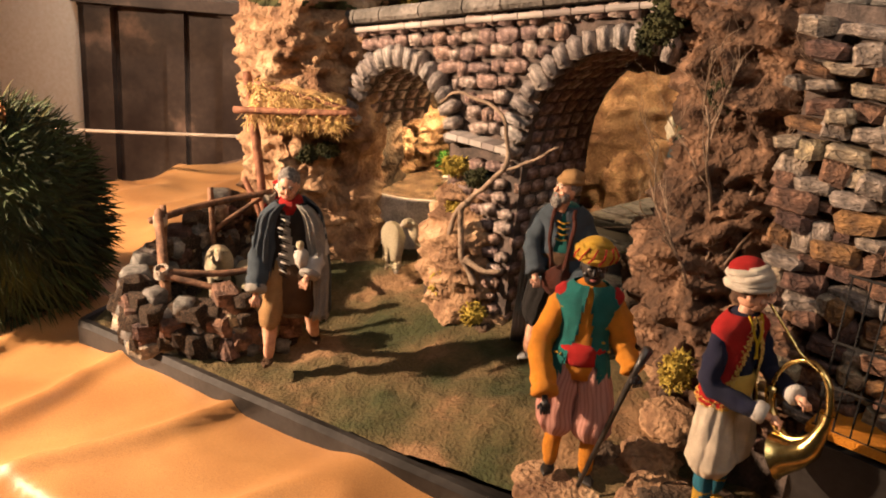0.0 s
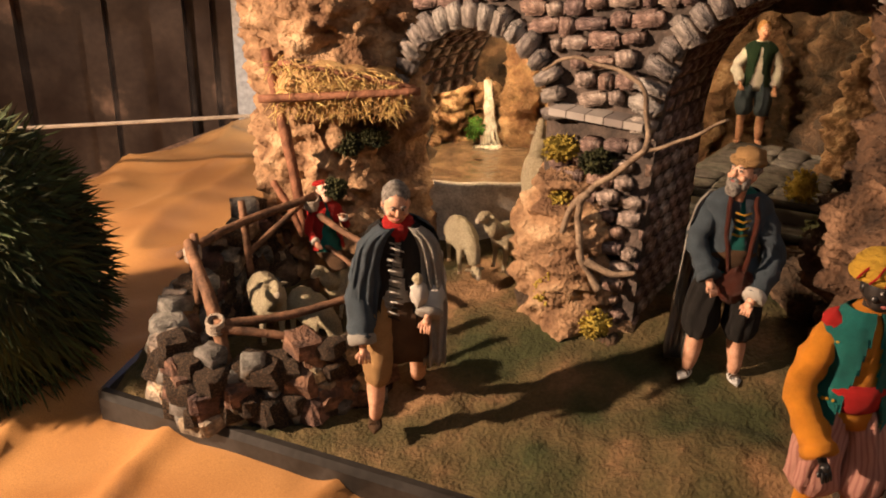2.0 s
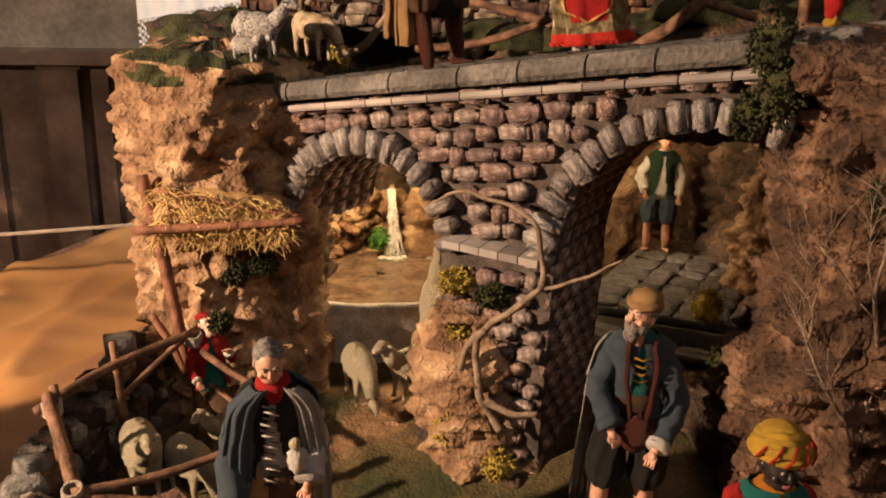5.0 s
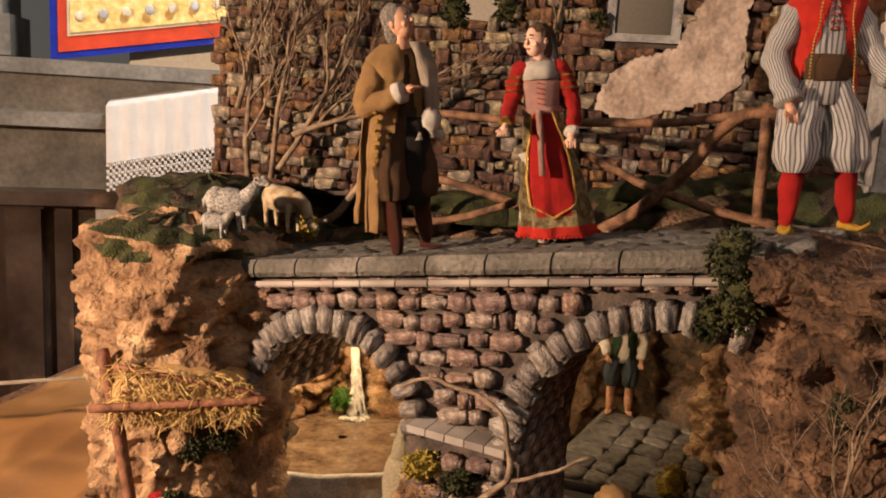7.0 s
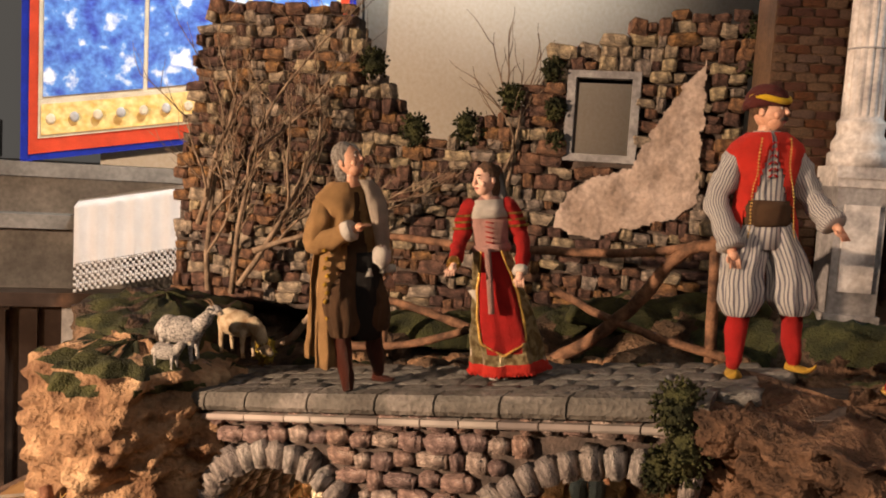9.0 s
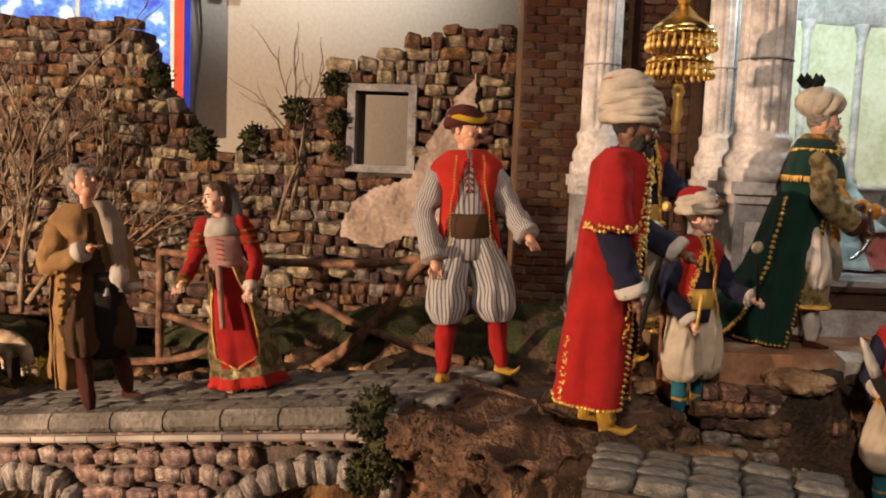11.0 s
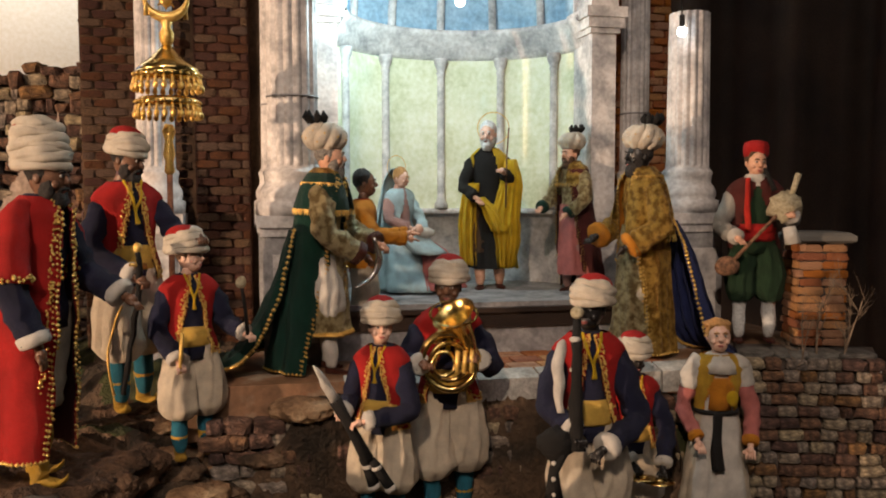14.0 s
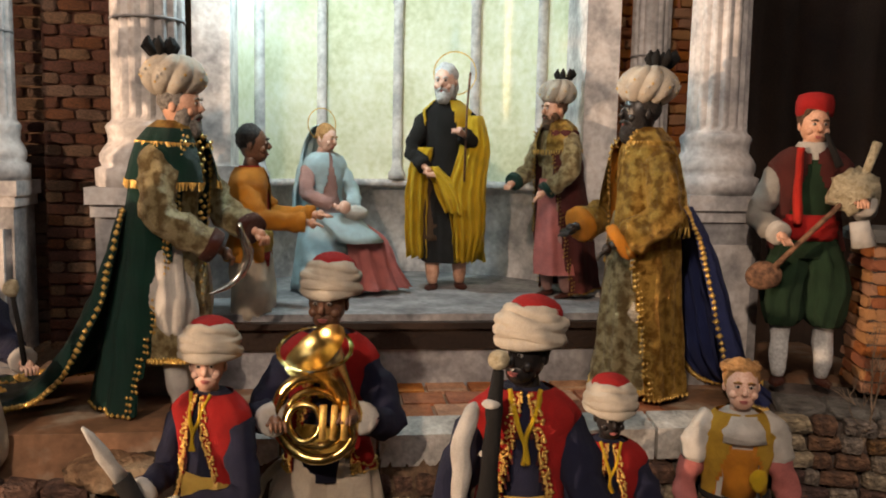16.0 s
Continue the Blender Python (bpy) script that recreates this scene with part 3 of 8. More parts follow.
rnd = random.Random(5)
k = 0
for row in range(24):
    for_z = 1.2585 - row * 0.031
    u = -0.03 + rnd.uniform(-0.02, 0.0)
    while u < 0.86:
        w = rnd.uniform(0.026, 0.062)
        uc = u + w / 2
        z = for_z + 0.165 * uc * (1 if for_z + 0.165 * uc > 1.10 else 0.4)
        h = rnd.uniform(0.020, 0.030)
        if spandrel(uc - w * 0.3, z) and spandrel(uc + w * 0.3, z) and z > 0.70 and not (z < 1.0 and uc < 0.40):
            piece("stone", "stone", bridge, B(uc, 0.006 - rnd.uniform(-0.003, 0.005), z + rnd.uniform(-0.004, 0.004)), (w - rnd.uniform(0.004, 0.009), 0.026, h), BT + rnd.uniform(-0.08, 0.08), -0.14 + rnd.uniform(-0.13, 0.13), k)
            k += 1
        u += w
for c, zc, r in (A1, A2):
    n = 17 if r < 0.2 else 24
    for i in range(n):
        a = math.pi * (-0.02 + 1.0 * (i + 0.5) / n)
        u, z = c - math.cos(a) * (r + 0.020), zc + math.sin(a) * (r + 0.020)
        if u > 0.872:
            continue
        piece("voussoir", "voussoir", bridge, B(u, -0.002, z), (0.84 * math.pi * (r + 0.02) / n * rnd.uniform(0.82, 1.02), 0.036, 0.046 + rnd.uniform(-0.009, 0.006)), BT + rnd.uniform(-0.1, 0.1), a - math.pi / 2 + rnd.uniform(-0.10, 0.10), i)
    for d in range(5):
        for i in range(n):
            a = math.pi * (-0.02 + 1.0 * (i + 0.5) / n)
            u, z = c - math.cos(a) * (r + 0.006), zc + math.sin(a) * (r + 0.006)
            if u > 0.872:
                continue
            piece("soffit_stone", "stone", bridge, B(u, 0.045 + 0.04 * d, z), (math.pi * r / n * 0.92, 0.037, 0.02), BT, a - math.pi / 2, i + d)
# pier flanks inside the larger arch
for row in range(13):
    for d in range(5):
        z = 0.72 + 0.029 * row
        piece("flank_stone", "stone", bridge, B(0.548, 0.03 + 0.042 * d + 0.02 * (row % 2), z), (0.016, 0.039, 0.026), BT, rnd.uniform(-0.05, 0.05), row + d)
# slabs along the edge and the white moulding below them
u = -0.03
i = 0
while u < 0.86:
    w = rnd.uniform(0.085, 0.125)
    w = min(w, 0.87 - u)
    b = Build()
    prof = ((-0.028, 0.004), (-0.034, 0.012), (-0.033, 0.026), (-0.026, 0.034), (0.02, 0.035), (0.02, 0.0))
    b.loft([[B(q, v, deck(q) - 0.022 + z) for v, z in prof] for q in (u + 0.0018, u + w * 0.3, u + w * 0.6, u + w - 0.0018)], "slab_edge")
    part("edge_slab", b, bridge, smooth=False)
    u += w
u = -0.005
while u < 0.845:
    w = rnd.uniform(0.05, 0.085)
    b = Build()
    b.loft([[B(q, v, deck(q) - 0.038 + z) for v, z in ((-0.016, 0), (-0.019, 0.004), (-0.019, 0.011), (0.01, 0.012), (0.01, 0))] for q in (u + 0.0012, min(u + w, 0.85) - 0.0012)], "voussoir")
    part("moulding_strip", b, bridge, "pale stone moulding", smooth=False)
    u += w
# paving of the roadway
for j in range(5):
    v0 = 0.006 + 0.044 * j
    u = -0.06 + 0.02 * (j % 2)
    while u < 0.88:
        w = rnd.uniform(0.045, 0.075)
        piece("paving_slab", "slab", bridge, B(u + w / 2, v0 + 0.022, deck(u + w / 2) + 0.004), (w - 0.002, 0.042, 0.02), BT, -0.166, i)
        i += 1
        u += w
# sloping ledge on the pier
for i in range(5):
    u = 0.375 + 0.034 * i
    b = Build()
    b.loft([[B(q, v, 1.083 + z) for v, z in ((-0.03, 0), (-0.03, 0.012), (0.02, 0.016), (0.02, 0))] for q in (u, u + 0.032)], "voussoir")
    part("ledge_stone", b, bridge, smooth=False)

# ---- rock masses ----


def crag(name, top, bottom, label, cx, cy, rx, ry, key="rock", seed=1.0, amp=0.05, nu=150, nv=120, lean=(0, 0), moss=0.0, profile=None, freq=9.0):
    """A rock tower: rings round an upright axis, broken by ridged noise."""
    b = Build()
    rings = []
    for j in range(nv + 1):
        k = j / nv
        z = bottom + (top - bottom) * k
        f = profile(k) if profile else 1.0
        ring = []
        for i in range(nu):
            a = 2 * math.pi * i / nu
            x, y = cx + lean[0] * k + rx * f * math.cos(a), cy + lean[1] * k + ry * f * math.sin(a)
            p = Vector((x, y, z))
            h = noise.ridged_multi_fractal(p * freq + Vector((seed, seed, 0)), 0.9, 2.1, 6, 1.0, 2.0) * 0.5 - 0.5
            h += 0.8 * noise.noise(p * freq * 0.45 + Vector((0, seed, seed)))
            pit = noise.voronoi(p * freq * 2.6 + Vector((seed, 0, 0)))[0][0]
            h += 0.55 * (min(pit, 0.5) - 0.35) + 0.22 * noise.noise(p * freq * 5.5)
            h += 0.20 * abs(math.sin(z * 75 + 3.0 * noise.noise(p * 6)))
            ring.append((x + amp * h * math.cos(a), y + amp * h * math.sin(a), z + 0.012 * noise.noise(p * 20)))
        rings.append(ring)
    for s in (0.93, 0.84, 0.72, 0.58, 0.42, 0.25, 0.1, 0.01):
        last = rings[nv]
        mx, my = sum(p[0] for p in last) / nu, sum(p[1] for p in last) / nu
        rings.append([(mx + (p[0] - mx) * s, my + (p[1] - my) * s, p[2] + (0.030 if moss else 0.014) * (1 - s * s) + 0.022 * noise.noise(Vector((p[0] * 14 * s, p[1] * 14 * s, seed)))) for p in last])
    b.loft(rings, (lambda i, q: "moss" if moss and i > nv * 0.95 and fbm((q * 9 + seed, i * 0.35, 2)) > (0.1 if i < nv else -0.12) else key))
    return b.thing(name, label, "rock", kind="structure")


crag("rock_tower", 1.335, 0.60, "craggy ochre cork rock tower beside the bridge", -0.355, 2.075, 0.135, 0.15, "rock", 2.0, 0.06,
     moss=1.0, profile=lambda k: 1.0 + 0.22 * math.exp(-((k - 0.93) / 0.1) ** 2) - 0.18 * math.exp(-((k - 0.55) / 0.12) ** 2) + 0.15 * math.exp(-((k - 0.2) / 0.15) ** 2))
crag("rock_spur", 1.27, 0.60, "craggy ochre cork rock under the bridge end", -0.225, 2.03, 0.075, 0.10, "rock", 7.0, 0.05, 90, 80, profile=lambda k: 1.0 - 0.25 * math.exp(-((k - 0.5) / 0.2) ** 2))
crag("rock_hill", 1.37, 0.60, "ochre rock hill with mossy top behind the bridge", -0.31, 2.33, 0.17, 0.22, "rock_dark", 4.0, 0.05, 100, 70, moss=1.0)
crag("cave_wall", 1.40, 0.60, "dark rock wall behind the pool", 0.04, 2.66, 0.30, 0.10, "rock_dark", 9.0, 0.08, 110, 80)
crag("cave_pillar", 1.30, 0.66, "ochre rock pillar standing in the cave", 0.775, 1.93, 0.040, 0.045, "rock", 12.0, 0.06, 80, 100, freq=12, profile=lambda k: 1.0 + 0.5 * (1 - k) + 0.4 * max(0, k - 0.8))
crag("cave_back_wall", 1.42, 0.60, "brown rock wall at the back of the cave", 0.72, 2.52, 0.42, 0.12, "rock", 15.0, 0.08, 130, 80)
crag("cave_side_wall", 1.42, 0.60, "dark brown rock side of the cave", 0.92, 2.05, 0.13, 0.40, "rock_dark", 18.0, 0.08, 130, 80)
crag("right_cliff", 1.43, 0.60, "brown layered cork cliff beside the bridge", 0.545, 1.335, 0.165, 0.165, "rock_brown", 21.0, 0.075, 200, 170, freq=10,
     profile=lambda k: 0.80 + 0.20 * k)
crag("pier_rocks", 0.97, 0.60, "ochre rocks with lichen at the foot of the bridge pier", 0.075, 1.72, 0.085, 0.065, "rock", 24.0, 0.05, 90, 60, freq=12, profile=lambda k: 1.25 - 0.45 * k)


def roof_height(x, y):
    d = Vector((x - AX, y - AY))
    u, v = d.x * 0.724 - d.y * 0.69, d.x * 0.69 + d.y * 0.724
    z = 1.30 + 0.165 * min(max(u, -0.2), 0.9) - 0.035 * ease(v, 0.20, 0.30) * (1 - ease(v, 0.38, 0.5))
    z += 0.06 * ease(v, 0.30, 0.62) * ease(u, 0.0, 0.3) + 0.05 * math.exp(-((u - 0.22) ** 2 + (v - 0.40) ** 2) / 0.012)
    return z + 0.022 * fbm((x * 9, y * 9, 0)) + 0.008 * fbm((x * 34, y * 34, 0))


b = Build()
nu, nv = 190, 130
for side in (0, 1):
    for j in range(nv + 1):
        for i in range(nu + 1):
            p = B(-0.42 + 1.55 * i / nu, 0.20 + 0.92 * j / nv)
            z = roof_height(p.x, p.y) if side == 0 else 1.26 + 0.03 * fbm((p.x * 8, p.y * 8, 2))
            b.v.append((p.x, p.y, z))
w = nu + 1
off = (nv + 1) * w
for j in range(nv):
    for i in range(nu):
        a = j * w + i
        p = b.v[a]
        g = fbm((p[0] * 7 + 3, p[1] * 7, 8))
        b.face((a, a + 1, a + w + 1, a + w), "moss" if g > -0.05 else "rock_dark")
        b.face((off + a + w, off + a + w + 1, off + a + 1, off + a), "rock_dark")
for i in range(nu):
    b.face((i, off + i, off + i + 1, i + 1), "rock_dark")
    c = nv * w + i
    b.face((c + 1, off + c + 1, off + c, c), "rock_dark")
for j in range(nv):
    b.face((j * w, (j + 1) * w, off + (j + 1) * w, off + j * w), "rock_dark")
    c = j * w + nu
    b.face((c + w, c, off + c, off + c + w), "rock_dark")
b.thing("upper_ground", "mossy brown earth behind the bridge road", "ground", kind="structure")


def terrace(x, y):
    """Rocky ground of the procession: a path that climbs in ledges to the temple."""
    bb = (x - 1.019) * 0.365 + (y - 1.461) * 0.931
    n1, n2 = fbm((x * 7, y * 7, 1)), fbm((x * 26, y * 26, 2))
    aa = (x - 1.019) * 0.931 - (y - 1.461) * 0.365
    q = bb + 0.03 * n1
    left = ease(-aa, -0.02, 0.12)
    z = 1.268 - 0.045 * ease(aa, 0.25, 0.55) + 0.075 * ease(-aa, 0.0, 0.25)
    z += left * (0.05 * ease(q, -0.30, -0.24) + 0.05 * ease(q, -0.19, -0.14) + 0.04 * ease(q, -0.10, -0.04)) + (1 - left) * 0.21 * ease(bb, -0.238, -0.215)
    z += 0.010 * n1 + 0.008 * n2 + 0.016 * (noise.ridged_multi_fractal(Vector((x * 13, y * 13, 0)), 0.9, 2.1, 5, 1.0, 2.0) * 0.5 - 0.6)
    edge = ease(0.63 + 0.30 * (1.33 - y) + 0.42 * ease(y, 1.40, 1.60) - x + 0.05 * n1, 0.0, 0.05)
    front = ease(0.80 - y + 0.05 * n1 - 0.06 * (x - 1), 0.0, 0.06)
    z -= 0.66 * max(edge, front)
    return (x + 0.02 * noise.noise(Vector((x * 9, y * 9, z * 14))), y + 0.02 * noise.noise(Vector((x * 9 + 5, y * 9, z * 14))), max(z, 0.60))


crag("cave_side_rock", 1.43, 0.60, "dark brown craggy rock flanking the cave mouth", 0.85, 1.60, 0.12, 0.13, "rock_brown", 27.0, 0.07, 130, 120, freq=10)
crag("terrace_cliff", 1.30, 0.60, "dark brown craggy cliff below the terrace", 0.72, 1.18, 0.10, 0.12, "rock_brown", 29.0, 0.06, 110, 100, freq=10)
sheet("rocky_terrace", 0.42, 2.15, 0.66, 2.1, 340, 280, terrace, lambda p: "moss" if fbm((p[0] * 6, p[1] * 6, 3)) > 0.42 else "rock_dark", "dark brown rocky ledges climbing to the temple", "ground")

# ---- ruined wall ----
WA = math.atan2(-0.478, 0.878)


def W(s, d, z):
    return Vector((0.56 + 0.878 * s + 0.478 * d, 2.11 - 0.478 * s + 0.878 * d, z))


TOP = ((-0.985, 1.50), (-0.96, 1.75), (-0.93, 2.0), (-0.88, 2.07), (-0.56, 2.05), (-0.52, 1.935), (-0.44, 1.84), (-0.40, 1.775), (-0.31, 1.765), (-0.27, 1.815), (-0.165, 1.865),
       (-0.10, 1.965), (0.035, 2.0), (0.085, 2.04), (0.285, 2.05), (0.29, 1.6))


def wall_top(s):
    for (s0, z0), (s1, z1) in zip(TOP, TOP[1:]):
        if s0 <= s <= s1:
            return z0 + (z1 - z0) * (s - s0) / (s1 - s0)
    return 1.4


def in_window(s, z, grow=0.0):
    return -0.058 - grow < s < 0.062 + grow and 1.757 - grow < z < 1.917 + grow


ruin = empty("ruined_wall", (0, 0, 0), "ruined wall of brown rubble stones with a window", "wall")
b = Build()
ss = [-0.985 + 0.0075 * i for i in range(171)]
for s0, s1 in zip(ss, ss[1:]):
    m = (s0 + s1) / 2
    z0 = 1.36
    zt = wall_top(m) - 0.012
    spans = [(z0, 1.757), (1.917, zt)] if in_window(m, 1.8) else [(z0, zt)]
    for lo, hi in spans:
        if hi <= lo:
            continue
        b.loft([[W(q, 0.012, lo), W(q, 0.012, hi), W(q, 0.085, hi), W(q, 0.085, lo)] for q in (s0, s1)], "mortar")
part("core", b, ruin, "dark rubble core", smooth=False)
frame_part = Build()
for s0, s1, z0, z1 in ((-0.074, -0.056, 1.742, 1.932), (0.060, 0.078, 1.742, 1.932), (-0.056, 0.060, 1.917, 1.932), (-0.056, 0.060, 1.742, 1.758)):
    frame_part.loft([[W(s, -0.016, z0), W(s, -0.016, z1), W(s, 0.09, z1), W(s, 0.09, z0)] for s in (s0, s1)], "plinth")
part("window_frame", frame_part, ruin, "grey stone window frame", smooth=False)


PATCH = ((-0.085, 1.60), (-0.068, 1.665), (-0.02, 1.70), (0.07, 1.735), (0.115, 1.83), (0.16, 1.90), (0.205, 1.955), (0.21, 1.67), (0.17, 1.635), (0.06, 1.60), (0.0, 1.578))


def plastered(s, z):
    """Inside the outline of the fallen plaster."""
    inside = False
    for (s0, z0), (s1, z1) in zip(PATCH, PATCH[1:] + PATCH[:1]):
        if (z0 > z) != (z1 > z) and s < s0 + (s1 - s0) * (z - z0) / (z1 - z0):
            inside = not inside
    return inside


count = 0
for row in range(27):
    z = 1.385 + 0.0255 * row
    s = -0.99 + rnd.uniform(0, 0.02)
    while s < 0.285:
        w = rnd.choice((0.018, 0.024, 0.03, 0.036, 0.046, 0.058)) * rnd.uniform(0.85, 1.15)
        if s > 0.215:
            w = 0.035
        c = s + w / 2
        if z < wall_top(c) + 0.006 and not in_window(c, z, 0.024) and not plastered(c, z):
            size = (w - 0.001, 0.035 + rnd.uniform(0, 0.016), rnd.choice((0.018, 0.022, 0.025, 0.027, 0.034)))
            if count < 900:
                piece("stone", "ruin", ruin, W(c, 0.01 - (0.02 if s > 0.215 else 0.0) + rnd.uniform(-0.012, 0.008), z + rnd.uniform(-0.005, 0.005)), size, WA + rnd.uniform(-0.2, 0.2), rnd.uniform(-0.14, 0.14), count)
            count += 1
        s += w
b = Build()
cols, rowsz = 130, 150
for j in range(rowsz + 1):
    for i in range(cols + 1):
        s, z = -0.11 + 0.335 * i / cols, 1.55 + 0.47 * j / rowsz
        b.v.append(tuple(W(s, -0.016 + 0.006 * fbm((s * 20, z * 20, 0)), z)))
for j in range(rowsz):
    for i in range(cols):
        s, z = -0.11 + 0.335 * (i + 0.5) / cols, 1.55 + 0.47 * (j + 0.5) / rowsz
        if plastered(s + 0.008 * fbm((s * 40, z * 40, 1)), z + 0.008 * fbm((s * 40, z * 40, 5))):
            a = j * (cols + 1) + i
            b.face((a, a + 1, a + cols + 2, a + cols + 1), "plaster")
part("plaster", b, ruin, "flaking pink plaster")

# ---- temple ----


def column(name, place, radius, z0, z1, ring, label, pedestal=0.0):
    """A fluted column on a moulded base, with a square plinth and a pedestal."""
    e = empty(name, place, label, "column", "temple columns", turn=TT)
    b = Build()
    rings = []
    n = 80
    zs = [z0, z0 + 0.004, z0 + 0.010] + [z0 + 0.010 + (z1 - z0 - 0.010) * i / 14 for i in range(1, 15)]
    for i, z in enumerate(zs):
        flute = 0.0 if i < 2 else 0.085
        r = radius * (1.06 if i < 1 else 1.0) * (1 - 0.06 * (z - z0) / max(z1 - z0, 0.1))
        rings.append([((r * (1 - flute * max(0, math.cos(16 * a)) ** 0.6)) * math.cos(a), (r * (1 - flute * max(0, math.cos(16 * a)) ** 0.6)) * math.sin(a), z) for a in (2 * math.pi * j / n for j in range(n))])
    b.loft(rings, "marble")
    part("shaft", b, e, smooth=False)
    if ring:
        b = Build()
        b.loft([[(radius * k * math.cos(a), radius * k * math.sin(a), ring + dz) for a in (2 * math.pi * j / 40 for j in range(40))] for k, dz in ((0.96, -0.0015), (1.012, -0.0015), (1.012, 0.0015), (0.96, 0.0015))], "plinth")
        part("joint", b, e, "dark drum joint")
    b = Build()
    h = z0 - 1.755
    prof = ((1.10, 1.0), (1.18, 0.93), (1.12, 0.82), (1.10, 0.70), (1.24, 0.60), (1.34, 0.50), (1.34, 0.40), (1.28, 0.32), (1.46, 0.28), (1.46, 0.0))
    b.loft([[(radius * k * math.cos(a), radius * k * math.sin(a), 1.755 + h * f) for a in (2 * math.pi * j / 40 for j in range(40))] for k, f in reversed(prof)], "marble")
    part("base", b, e)
    b = Build()
    s = radius * 2.55
    b.box((0, 0, 1.745), (s * 1.12, s * 1.12, 0.02), "marble")
    b.box((0, 0, 1.728), (s * 1.03, s * 1.03, 0.016), "marble")
    b.box((0, 0, 1.61), (s * 0.95, s * 0.95, 0.222), "plinth")
    b.box((0, 0, 1.485), (s * 1.08, s * 1.08, 0.03), "plinth")
    b.box((0, -s * 0.49, 1.615), (s * 0.66, 0.008, 0.15), "marble")
    part("plinth", b, e, "grey stone pedestal", smooth=False)
    return e


column("column", T(-0.243, 0.15), 0.034, 1.835, 2.62, 1.956, "fluted white marble column on grey pedestal")
column("column", T(0.0, 0.0), 0.044, 1.832, 2.62, 1.956, "tall fluted white marble column on grey pedestal")
column("column", T(-0.025, 0.136), 0.030, 1.835, 2.62, 1.956, "slender fluted marble column behind a larger one")
column("column", T(0.738, 0.0), 0.040, 1.835, 2.127, 0, "broken fluted marble column on grey pedestal")
column("column", T(0.708, 0.173), 0.030, 1.835, 2.62, 1.956, "slender fluted marble column beside the apse")

temple = empty("temple_ruin", (0, 0, 0), "ruined brick temple with a lit apse", "building")
AC, AR = (0.335, 0.13), 0.262


def wall_block(a0, a1, b0, b1, z0, z1, key):
    bb = Build()
    bb.loft([[T(a, b0, z0), T(a, b0, z1), T(a, b1, z1), T(a, b1, z0)] for a in (a0, a1)], key)
    return bb


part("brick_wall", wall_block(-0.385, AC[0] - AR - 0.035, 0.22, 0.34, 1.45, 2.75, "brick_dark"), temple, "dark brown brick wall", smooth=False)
part("brick_wall", wall_block(AC[0] + AR + 0.035, 0.80, 0.20, 0.32, 1.45, 2.75, "brick"), temple, "orange brick wall", smooth=False)
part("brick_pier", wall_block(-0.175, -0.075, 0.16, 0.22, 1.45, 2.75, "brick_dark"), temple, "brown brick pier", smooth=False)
# courses of brick
course_rnd = random.Random(9)
bricks = 0
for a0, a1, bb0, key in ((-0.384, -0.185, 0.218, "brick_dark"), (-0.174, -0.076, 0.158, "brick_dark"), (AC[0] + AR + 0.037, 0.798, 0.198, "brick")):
    for row in range(44):
        z = 1.50 + 0.0165 * row
        a = a0 + (0.0 if row % 2 else -0.018)
        while a < a1:
            lo, hi = max(a, a0), min(a + 0.040, a1)
            if hi - lo > 0.008 and bricks < 760 and z < 2.22:
                piece("brick", key, temple, T((lo + hi) / 2, bb0, z), (hi - lo - 0.002, 0.012, 0.0145), TT, 0, bricks)
                bricks += 1
            a += 0.042


def arc(r, z, n=40):
    return [T(AC[0] - r * math.cos(math.pi * i / n), AC[1] + r * math.sin(math.pi * i / n) * 0.92, z) for i in range(n + 1)]


b = Build()
b.loft([arc(AR, 1.755), arc(AR, 2.09)], "apse", closed=False)
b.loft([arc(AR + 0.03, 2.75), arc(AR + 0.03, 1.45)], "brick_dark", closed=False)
part("apse_wall", b, temple, "pale yellow curved apse wall")
b = Build()
b.loft([arc(AR, 1.59), arc(AR, 1.745), arc(AR - 0.012, 1.745), arc(AR - 0.015, 1.752), arc(AR - 0.012, 1.758), arc(AR, 1.758)], "marble", closed=False)
part("apse_dado", b, temple, "white marble dado with ledge")
b = Build()
prof = ((0, 2.085), (-0.012, 2.09), (-0.014, 2.105), (-0.022, 2.112), (-0.024, 2.128), (-0.034, 2.136), (-0.034, 2.146), (0, 2.15))
b.loft([arc(AR + d, z) for d, z in prof], "marble", closed=False)
part("apse_cornice", b, temple, "white marble cornice")
b = Build()
b.loft([arc(AR * math.cos(math.pi / 2 * i / 14) + 0.0005, 2.15 + 0.30 * math.sin(math.pi / 2 * i / 14)) for i in range(15)], "apse_blue", closed=False)
part("half_dome", b, temple, "blue painted half dome")
for i in range(7):
    a = math.pi * (0.5 + i) / 7
    b = Build()
    b.tube([T(AC[0] - AR * 0.985 * math.cos(a) * math.cos(math.pi / 2 * j / 12), AC[1] + AR * 0.905 * math.sin(a) * math.cos(math.pi / 2 * j / 12), 2.15 + 0.295 * math.sin(math.pi / 2 * j / 12)) for j in range(12)], 0.009, "marble", 6)
    part("dome_rib", b, temple, "white rib")
